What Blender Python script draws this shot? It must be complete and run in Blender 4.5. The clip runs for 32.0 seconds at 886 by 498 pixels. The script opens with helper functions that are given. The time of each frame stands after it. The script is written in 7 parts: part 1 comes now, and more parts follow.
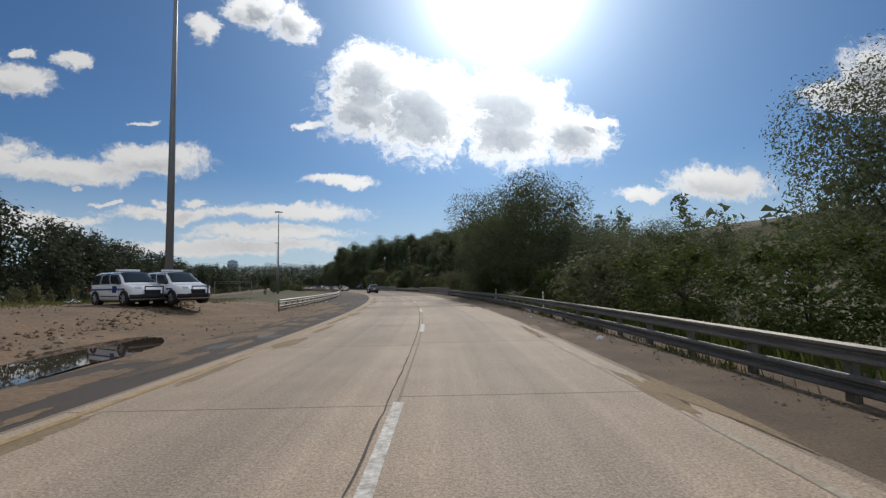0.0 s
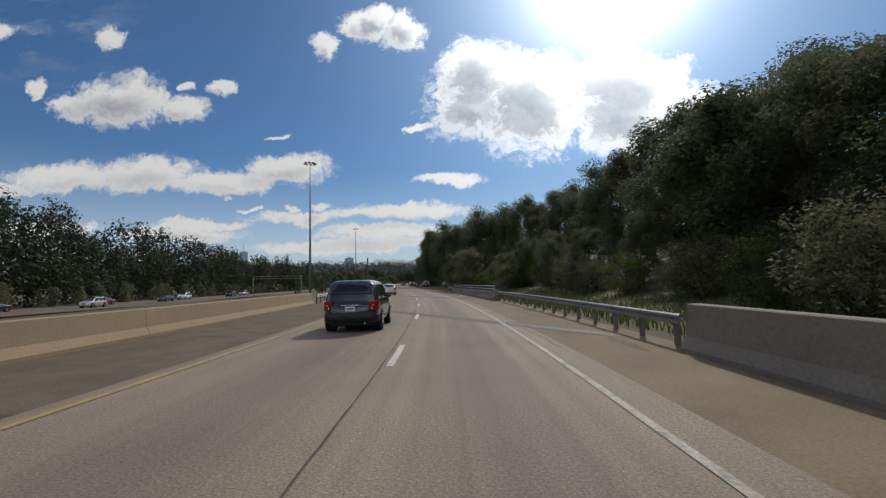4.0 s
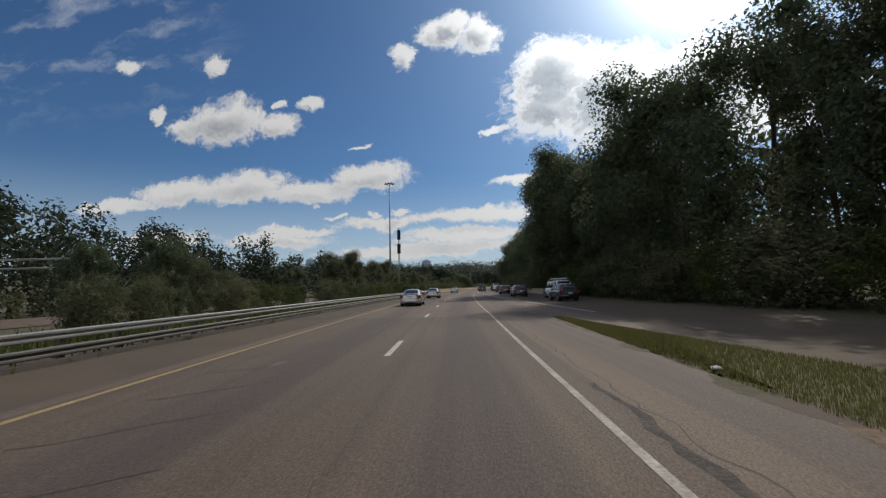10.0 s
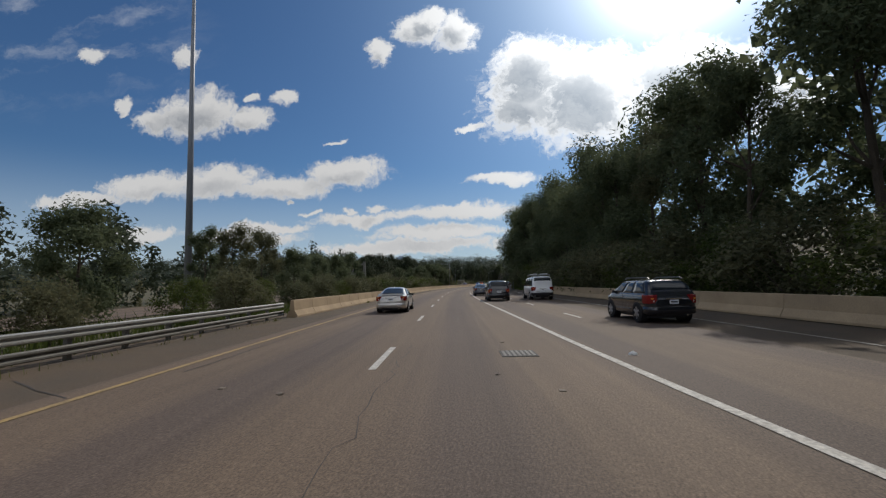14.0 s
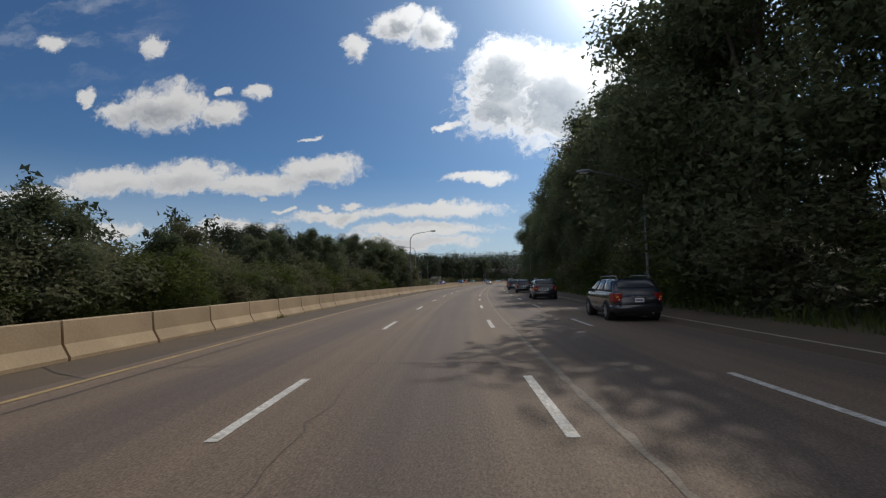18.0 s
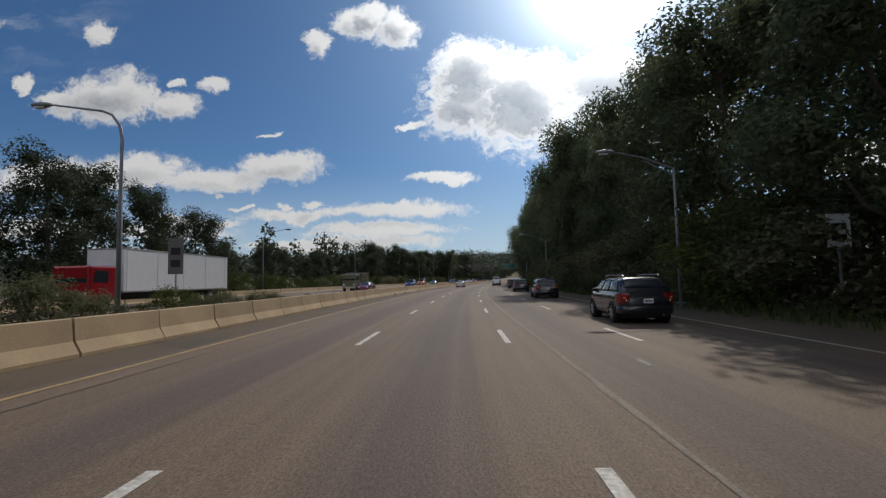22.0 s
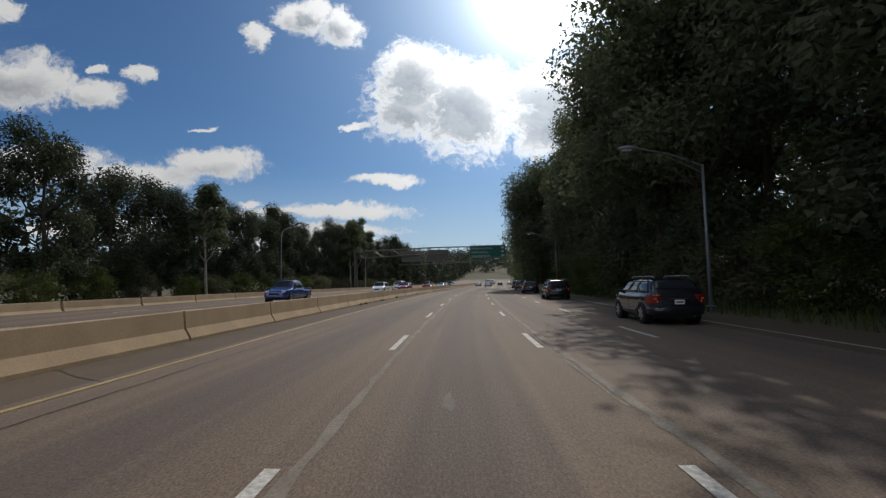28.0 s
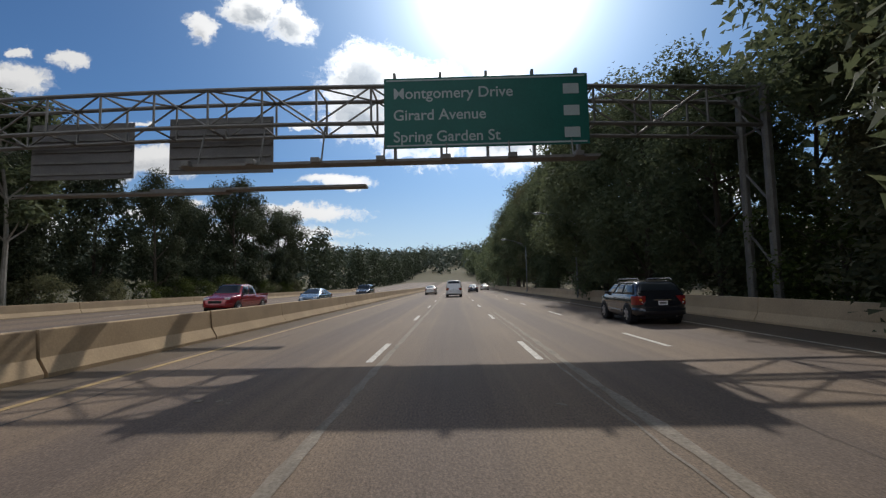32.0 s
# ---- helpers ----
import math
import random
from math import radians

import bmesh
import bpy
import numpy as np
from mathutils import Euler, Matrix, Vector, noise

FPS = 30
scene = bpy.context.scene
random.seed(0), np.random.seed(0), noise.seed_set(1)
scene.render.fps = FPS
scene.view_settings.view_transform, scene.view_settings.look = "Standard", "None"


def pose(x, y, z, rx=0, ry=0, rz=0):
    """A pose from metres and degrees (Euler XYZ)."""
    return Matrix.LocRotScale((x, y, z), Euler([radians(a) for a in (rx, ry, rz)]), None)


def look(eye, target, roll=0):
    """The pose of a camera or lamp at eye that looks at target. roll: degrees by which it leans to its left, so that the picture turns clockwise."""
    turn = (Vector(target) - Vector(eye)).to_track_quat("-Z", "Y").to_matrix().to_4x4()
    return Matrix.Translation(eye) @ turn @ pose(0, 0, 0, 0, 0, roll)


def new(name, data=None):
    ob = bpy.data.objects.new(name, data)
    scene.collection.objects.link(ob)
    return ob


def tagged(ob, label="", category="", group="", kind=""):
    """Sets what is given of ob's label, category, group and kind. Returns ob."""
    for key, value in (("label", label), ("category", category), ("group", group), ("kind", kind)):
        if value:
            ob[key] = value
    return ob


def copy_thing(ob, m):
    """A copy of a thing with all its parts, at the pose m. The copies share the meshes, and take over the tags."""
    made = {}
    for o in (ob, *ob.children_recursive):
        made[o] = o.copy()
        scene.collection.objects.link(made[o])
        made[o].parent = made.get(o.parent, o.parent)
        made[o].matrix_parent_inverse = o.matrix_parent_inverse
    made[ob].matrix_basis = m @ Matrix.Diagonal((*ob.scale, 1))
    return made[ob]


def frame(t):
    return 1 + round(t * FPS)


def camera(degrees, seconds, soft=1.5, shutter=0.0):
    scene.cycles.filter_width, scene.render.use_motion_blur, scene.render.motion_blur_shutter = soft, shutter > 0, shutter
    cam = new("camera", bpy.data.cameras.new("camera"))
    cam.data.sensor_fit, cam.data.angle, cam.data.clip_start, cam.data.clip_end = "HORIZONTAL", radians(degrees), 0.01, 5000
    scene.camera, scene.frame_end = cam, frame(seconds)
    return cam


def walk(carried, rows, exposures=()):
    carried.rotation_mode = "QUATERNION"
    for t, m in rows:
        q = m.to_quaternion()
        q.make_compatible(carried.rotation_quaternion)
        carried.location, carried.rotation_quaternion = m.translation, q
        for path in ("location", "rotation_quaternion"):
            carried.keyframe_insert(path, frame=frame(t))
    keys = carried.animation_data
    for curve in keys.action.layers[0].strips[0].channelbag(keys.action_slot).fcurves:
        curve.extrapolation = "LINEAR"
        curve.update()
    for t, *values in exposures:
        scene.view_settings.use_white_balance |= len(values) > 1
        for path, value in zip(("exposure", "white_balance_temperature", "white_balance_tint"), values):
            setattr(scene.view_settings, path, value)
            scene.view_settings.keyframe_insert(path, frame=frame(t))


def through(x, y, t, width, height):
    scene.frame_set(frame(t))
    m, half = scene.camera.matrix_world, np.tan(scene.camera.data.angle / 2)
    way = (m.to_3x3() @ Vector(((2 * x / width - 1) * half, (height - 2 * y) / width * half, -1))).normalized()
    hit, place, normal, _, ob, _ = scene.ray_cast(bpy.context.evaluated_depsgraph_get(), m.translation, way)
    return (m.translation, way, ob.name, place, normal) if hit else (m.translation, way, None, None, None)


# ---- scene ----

# ---- camera and walk: seconds, place, heading and tilt ----
cam = camera(88.8, 32.0, soft=1.3)
EYE, LEAN = 1.64, -1.18
ROWS = (
(0, 0.00, 0.00, -3.53, 4.40), (0.5, 0.68, 9.24, -1.97, 4.21), (1, 1.10, 18.68, -0.26, 4.35),
(1.5, 1.24, 28.33, 1.50, 4.37), (2, 1.07, 38.17, 3.30, 4.35), (2.5, 0.59, 48.17, 5.07, 4.41),
(3, -0.21, 58.30, 6.74, 4.17), (3.5, -1.31, 68.49, 8.46, 4.24), (4, -2.72, 78.64, 10.19, 4.17),
(4.5, -4.42, 88.68, 11.84, 4.05), (5, -6.38, 98.60, 13.33, 3.98), (5.5, -8.57, 108.42, 14.63, 4.00),
(6, -10.96, 118.18, 15.78, 4.13), (6.5, -13.54, 127.92, 16.67, 4.38), (7, -16.26, 137.70, 17.26, 4.66),
(7.5, -19.10, 147.55, 17.67, 4.68), (8, -22.04, 157.51, 18.11, 4.52), (8.5, -25.13, 167.63, 18.74, 4.37),
(9, -28.43, 178.01, 19.41, 4.52), (9.5, -31.94, 188.66, 19.85, 4.62), (10, -35.59, 199.54, 20.06, 4.75),
(10.5, -39.32, 210.56, 20.11, 4.68), (11, -43.05, 221.66, 19.90, 4.57), (11.5, -46.73, 232.79, 19.47, 4.34),
(12, -50.29, 243.91, 18.91, 4.24), (12.5, -53.70, 254.94, 18.31, 4.19), (13, -56.95, 265.83, 17.74, 4.04),
(13.5, -60.05, 276.55, 17.36, 4.22), (14, -63.02, 287.09, 17.03, 4.34), (14.5, -65.90, 297.47, 16.86, 3.91),
(15, -68.73, 307.73, 16.78, 3.75), (15.5, -71.52, 317.93, 16.62, 3.74), (16, -74.25, 328.08, 16.33, 3.80),
(16.5, -76.90, 338.18, 15.90, 3.87), (17, -79.46, 348.25, 15.42, 3.94), (17.5, -81.90, 358.29, 14.79, 4.00),
(18, -84.21, 368.29, 14.00, 4.07), (18.5, -86.34, 378.18, 13.21, 4.11), (19, -88.31, 387.95, 12.47, 4.11),
(19.5, -90.13, 397.58, 11.74, 4.05), (20, -91.80, 407.09, 10.99, 4.10), (20.5, -93.33, 416.50, 10.36, 4.04),
(21, -94.79, 426.01, 9.95, 3.94), (21.5, -96.23, 435.83, 9.63, 3.93), (22, -97.67, 446.00, 9.31, 3.97),
(22.5, -99.08, 456.48, 8.90, 4.01), (23, -100.44, 467.18, 8.38, 3.99), (23.5, -101.70, 477.99, 7.81, 4.00),
(24, -102.86, 488.87, 7.19, 3.98), (24.5, -103.90, 499.86, 6.52, 3.97), (25, -104.82, 510.95, 5.73, 4.07),
(25.5, -105.58, 522.07, 4.93, 4.15), (26, -106.18, 533.16, 4.21, 4.23), (26.5, -106.66, 544.18, 3.66, 4.31),
(27, -107.05, 555.10, 3.27, 4.38), (27.5, -107.37, 565.91, 2.87, 4.37), (28, -107.57, 576.62, 2.17, 4.20),
(28.5, -107.63, 587.18, 1.31, 4.35), (29, -107.54, 597.57, 0.52, 4.41), (29.5, -107.32, 607.87, -0.13, 4.36),
(30, -106.98, 618.20, -0.73, 4.22), (30.5, -106.54, 628.64, -1.30, 4.22), (31, -105.97, 639.26, -2.03, 4.32),
(31.5, -105.24, 650.01, -2.93, 4.29), (32, -104.32, 660.88, -3.82, 4.45),
)
walk(cam, [(t, pose(x, y, EYE, 90 + tilt, 0, turn) @ pose(0, 0, 0, 0, 0, LEAN)) for t, x, y, turn, tilt in ROWS],
     exposures=((0, -0.55), (3.5, -0.55), (12, -0.65), (27, -0.65), (30, -0.6), (32, -0.35)))

# ---- world and sun ----
SUN_AZ, SUN_EL = radians(12.5), radians(39)   # to the right of +y, above the horizon
world = bpy.data.worlds.new("world")
scene.world = world
world.use_nodes = True
wn, wl = world.node_tree.nodes, world.node_tree.links
wn.clear()


def link(a, b):
    wl.new(a, b)


def wmath(op, a, b=None, clamp=False):
    n = wn.new("ShaderNodeMath")
    n.operation, n.use_clamp = op, clamp
    for i, v in enumerate((a, b)):
        if v is None:
            continue
        if isinstance(v, (int, float)):
            n.inputs[i].default_value = v
        else:
            link(v, n.inputs[i])
    return n.outputs[0]


def wvec(op, a, b):
    n = wn.new("ShaderNodeVectorMath")
    n.operation = op
    for i, v in enumerate((a, b)):
        if isinstance(v, tuple):
            n.inputs[i].default_value = v
        else:
            link(v, n.inputs[i])
    return n.outputs["Value"] if op in ("DOT_PRODUCT", "LENGTH") else n.outputs[0]


def wramp(v, lo, hi, a=0.0, b=1.0):
    n = wn.new("ShaderNodeMapRange")
    n.interpolation_type = "SMOOTHSTEP"
    link(v, n.inputs["Value"])
    for k, x in zip(("From Min", "From Max", "To Min", "To Max"), (lo, hi, a, b)):
        n.inputs[k].default_value = x
    return n.outputs[0]


def wmix(f, a, b):
    n = wn.new("ShaderNodeMix")
    n.data_type = "RGBA"
    link(f, n.inputs["Factor"])
    for k, v in ((6, a), (7, b)):
        if isinstance(v, tuple):
            n.inputs[k].default_value = (*v, 1)
        else:
            link(v, n.inputs[k])
    return n.outputs[2]


sky = wn.new("ShaderNodeTexSky")
sky.sky_type, sky.sun_disc = "NISHITA", False
sky.sun_elevation, sky.sun_rotation = SUN_EL, SUN_AZ
sky.air_density, sky.dust_density, sky.ozone_density = 1.0, 0.5, 3.5
way = wn.new("ShaderNodeTexCoord").outputs["Generated"]
AHEAD = (-math.sin(radians(10)), math.cos(radians(10)), 0)
ACROSS = (math.cos(radians(10)), math.sin(radians(10)), 0)
ahead = wmath("MAXIMUM", wvec("DOT_PRODUCT", way, AHEAD), 0.05)
flat = wn.new("ShaderNodeCombineXYZ")
link(wmath("DIVIDE", wvec("DOT_PRODUCT", way, ACROSS), ahead), flat.inputs[0])
link(wmath("DIVIDE", wvec("DOT_PRODUCT", way, (0, 0, 1)), ahead), flat.inputs[1])


def wnoise(vec, scale, detail, rough):
    n = wn.new("ShaderNodeTexNoise")
    n.inputs["Scale"].default_value, n.inputs["Detail"].default_value, n.inputs["Roughness"].default_value = scale, detail, rough
    link(vec, n.inputs["Vector"])
    return n


billow = wnoise(flat.outputs[0], 11, 8, 0.66)
shake = wvec("MULTIPLY", wvec("SUBTRACT", billow.outputs["Color"], (0.5, 0.5, 0.5)), (0.115, 0.075, 0))
bent = wvec("ADD", flat.outputs[0], shake)
PUFFS = []


def puff(x, y, across, high):
    PUFFS.append((x, y, across, high))


# big
puff(0.083, 0.471, 0.107, 0.080)
puff(0.068, 0.391, 0.106, 0.079)
puff(0.202, 0.405, 0.144, 0.127)
puff(0.416, 0.436, 0.161, 0.085)
puff(0.412, 0.364, 0.134, 0.095)
puff(0.584, 0.365, 0.119, 0.075)
puff(0.659, 0.406, 0.056, 0.015)
# upper
puff(-0.167, 0.590, 0.062, 0.034)
puff(-0.086, 0.578, 0.059, 0.047)
puff(-0.263, 0.545, 0.033, 0.032)
puff(-0.137, 0.614, 0.033, 0.027)
# fish
puff(-0.832, 0.411, 0.080, 0.033)
puff(-0.730, 0.428, 0.126, 0.060)
puff(-0.584, 0.403, 0.063, 0.033)
puff(-0.922, 0.465, 0.024, 0.024)
puff(-0.584, 0.454, 0.017, 0.011)
puff(-0.499, 0.449, 0.033, 0.019)
# long
puff(-1.043, 0.226, 0.140, 0.020)
puff(-0.855, 0.251, 0.145, 0.035)
puff(-0.675, 0.256, 0.140, 0.041)
puff(-0.500, 0.235, 0.145, 0.028)
puff(-0.348, 0.262, 0.105, 0.035)
# small
puff(0.013, 0.230, 0.081, 0.017)
puff(-0.054, 0.348, 0.036, 0.009)
puff(-0.365, 0.342, 0.026, 0.005)
puff(-0.484, 0.199, 0.010, 0.005)
puff(-0.427, 0.173, 0.025, 0.006)
puff(-0.344, 0.171, 0.020, 0.009)
puff(-0.270, 0.175, 0.027, 0.014)
# low
puff(-0.318, 0.150, 0.121, 0.016)
puff(-0.085, 0.159, 0.146, 0.020)
puff(-0.531, 0.137, 0.112, 0.013)
puff(-0.132, 0.113, 0.179, 0.019)
puff(-0.595, 0.116, 0.150, 0.020)
puff(-0.206, 0.085, 0.240, 0.017)
puff(-0.906, 0.132, 0.161, 0.021)
# right
puff(1.483, 0.533, 0.156, 0.057)
puff(1.652, 0.601, 0.190, 0.123)
puff(0.770, 0.223, 0.075, 0.021)
puff(1.011, 0.256, 0.189, 0.049)
# wisp
puff(-1.02, 0.60, 0.045, 0.022)
puff(-0.753, 0.580, 0.026, 0.030)


def cover(place):
    """How far inside the heap of clouds a direction lies: 0 at the rim, up to 1."""
    parts = wn.new("ShaderNodeSeparateXYZ")
    link(place, parts.inputs[0])
    near = None
    for x, y, across, high in PUFFS:
        c = wn.new("ShaderNodeCombineXYZ")
        link(parts.outputs[0], c.inputs[0])
        link(parts.outputs[1], c.inputs[1])
        if near is not None:
            link(near, c.inputs[2])
        m = wn.new("ShaderNodeMapping")
        m.vector_type = "TEXTURE"
        m.inputs["Location"].default_value = (x, y, 0)
        m.inputs["Scale"].default_value = (across * 1.06, high * 1.06, 1e7)
        link(c.outputs[0], m.inputs["Vector"])
        d = wvec("LENGTH", m.outputs[0], (0, 0, 0))
        near = d if near is None else wmath("MINIMUM", near, d)
    return wmath("SUBTRACT", 1.0, near)


inside = cover(bent)
sunward = cover(wvec("ADD", bent, (0.022, 0.028, 0)))
grain = wnoise(bent, 21, 10, 0.70)
curl = wnoise(bent, 75, 6, 0.65)
thick = wmath("ADD", wmath("ADD", inside, wmath("MULTIPLY", wmath("SUBTRACT", grain.outputs["Fac"], 0.5), 1.25)), wmath("MULTIPLY", wmath("SUBTRACT", curl.outputs["Fac"], 0.5), 0.7))
cloud = wramp(thick, -0.10, 0.42)
lump = wmath("ADD", sunward, wmath("MULTIPLY", wmath("SUBTRACT", grain.outputs["Fac"], 0.5), 0.9))
shade = wmath("MULTIPLY", wramp(lump, 0.0, 0.72), wmath("MULTIPLY", wramp(thick, 0.12, 0.6), wramp(wvec("DOT_PRODUCT", way, (0, 0, 1)), 0.10, 0.32, 0.4, 1.0)))
SUN_WAY = (math.sin(SUN_AZ) * math.cos(SUN_EL), math.cos(SUN_AZ) * math.cos(SUN_EL), math.sin(SUN_EL))
# sun glare painted into the sky, centred four degrees below the sun lamp
GLARE_WAY = (math.sin(SUN_AZ) * math.cos(radians(35)), math.cos(SUN_AZ) * math.cos(radians(35)), math.sin(radians(35)))
toward = wmath("MAXIMUM", wvec("DOT_PRODUCT", way, GLARE_WAY), 0.0)
glow = wmath("POWER", toward, 60.0)
glare = wmath("POWER", toward, 260.0)
wide_glow = wmath("POWER", toward, 12.0)
SKY = 0.066
blue = wvec("MULTIPLY", sky.outputs[0], (SKY * 0.78, SKY * 1.12, SKY * 1.42))
lit = wmix(wmath("MULTIPLY", wide_glow, 0.9, True), (0.92, 0.92, 0.92), (2.4, 2.36, 2.3))
dim = wmix(wramp(grain.outputs["Fac"], 0.36, 0.64), wmix(wmath("MULTIPLY", glow, 1.0, True), (0.42, 0.45, 0.50), (0.52, 0.54, 0.58)), (0.66, 0.68, 0.71))
heap = wmix(shade, lit, dim)
hazy = wmath("MULTIPLY", wramp(wvec("DOT_PRODUCT", way, (0, 0, 1)), 0.0, 0.26, 0.62, 0.0), 1.0)
air = wmix(hazy, blue, (0.80, 0.92, 1.05))
# unseen fair-weather clouds added behind and overhead to brighten the shaded sides
over = wnoise(way, 3.2, 6, 0.6)
rear = wmath("MULTIPLY", wramp(over.outputs["Fac"], 0.44, 0.55), wmath("MULTIPLY", wramp(wvec("DOT_PRODUCT", way, AHEAD), 0.25, -0.15), wramp(wvec("DOT_PRODUCT", way, (0, 0, 1)), 0.05, 0.2)))
streaks = wnoise(wvec("MULTIPLY", bent, (2.2, 6.5, 1)), 1.6, 6, 0.62)
edges = wn.new("ShaderNodeSeparateXYZ")
link(flat.outputs[0], edges.inputs[0])
cirrus = wmath("MULTIPLY", wmath("MULTIPLY", wramp(streaks.outputs["Fac"], 0.48, 0.74), 0.40), wmath("MULTIPLY", wramp(edges.outputs[1], 0.40, 0.62), wramp(edges.outputs[0], -0.62, -0.95)))
seen = wmix(rear, wmix(cloud, wmix(cirrus, air, (0.86, 0.90, 0.97)), heap), (1.45, 1.50, 1.60))
halo = wn.new("ShaderNodeCombineColor")
for i, (k, h) in enumerate(((1.0, 0.32), (0.99, 0.43), (0.97, 0.54))):
    link(wmath("ADD", wmath("MULTIPLY", wide_glow, h), wmath("ADD", wmath("MULTIPLY", glow, 1.25 * k), wmath("MULTIPLY", glare, 6.0 * k))), halo.inputs[i])
whole = wvec("ADD", seen, halo.outputs[0])
back = wn.new("ShaderNodeBackground")
link(whole, back.inputs["Color"])
back.inputs["Strength"].default_value = 1.0
out = wn.new("ShaderNodeOutputWorld")
link(back.outputs[0], out.inputs["Surface"])

sun = new("sun", bpy.data.lights.new("sun", "SUN"))
sun.data.energy, sun.data.angle, sun.data.color = 3.7, radians(0.53), (1.0, 0.932, 0.84)
sun.matrix_world = look(Vector(SUN_WAY) * 100, (0, 0, 0))
sun.location = Vector(SUN_WAY) * 300 + Vector((-60, 300, 0))

# ---- the road's line: the dashed line left of the camera's lane, every 20 m from 60 m behind the start ----
LINE = np.array((
(-5.65, -59.74), (-3.94, -39.81), (-2.26, -19.88), (-0.66, 0.06), (0.29, 19.99),
(-0.01, 39.92), (-1.5, 59.8), (-4.08, 79.56), (-7.72, 99.16), (-12.32, 118.57),
(-17.66, 137.81), (-23.39, 156.95), (-29.42, 175.99), (-35.77, 194.93), (-42.19, 213.87),
(-48.46, 232.88), (-54.45, 251.99), (-60.14, 271.19), (-65.64, 290.44), (-71.06, 309.69),
(-76.45, 328.97), (-81.63, 348.32), (-86.43, 367.79), (-90.68, 387.4), (-94.33, 407.13),
(-97.44, 426.93), (-100.19, 446.77), (-102.64, 466.66), (-104.74, 486.59), (-106.45, 506.56),
(-107.72, 526.57), (-108.58, 546.58), (-109.18, 566.6), (-109.43, 586.64), (-109.16, 606.68),
(-108.48, 626.71), (-107.39, 646.72), (-105.76, 666.7), (-103.99, 686.62), (-102.19, 706.54),
(-100.36, 726.45), (-98.54, 746.37), (-96.71, 766.29), (-94.88, 786.2), (-93.05, 806.12),
(-91.23, 826.03), (-89.4, 845.95), (-87.57, 865.87), (-85.75, 885.78), (-83.92, 905.7),
(-82.09, 925.62), (-80.27, 945.53), (-78.44, 965.45), (-76.61, 985.37), (-74.79, 1005.28),
(-72.96, 1025.2), (-71.13, 1045.12), (-69.31, 1065.03), (-67.48, 1084.95), (-65.65, 1104.86),
(-63.83, 1124.78), (-62.0, 1144.7), (-60.17, 1164.61), (-58.35, 1184.53),
))
_s = np.arange(len(LINE)) * 20.0 - 60
FINE_S = np.arange(-60, _s[-1], 1.0)


def cubic(y):
    """Catmull-Rom through points 20 m apart, at every metre."""
    u = (FINE_S + 60) / 20
    i = np.clip(u.astype(int), 0, len(y) - 2)
    f = u - i
    p0, p1, p2, p3 = y[np.maximum(i - 1, 0)], y[i], y[i + 1], y[np.minimum(i + 2, len(y) - 1)]
    return 0.5 * (2 * p1 + (p2 - p0) * f + (2 * p0 - 5 * p1 + 4 * p2 - p3) * f**2 + (3 * p1 - p0 - 3 * p2 + p3) * f**3)


FX, FY = cubic(LINE[:, 0]), cubic(LINE[:, 1])
FH = np.unwrap(np.arctan2(np.gradient(FY), np.gradient(FX)))


def rise(s):
    """The road climbs gently far ahead."""
    return 0.018 * max(0.0, s - 790)


def put(s, w, z=0.0):
    """A world place from metres along the road, metres to the right of its line, and height."""
    x, y, h = np.interp(s, FINE_S, FX), np.interp(s, FINE_S, FY), np.interp(s, FINE_S, FH)
    return Vector((x + math.sin(h) * w, y - math.cos(h) * w, z + rise(s)))


def heading(s):
    """Degrees by which the road's direction turns from +y to the left."""
    return math.degrees(np.interp(s, FINE_S, FH)) - 90


def stand(s, w, z=0.0, turn=0.0):
    return Matrix.Translation(put(s, w, z)) @ pose(0, 0, 0, 0, 0, heading(s) + turn)

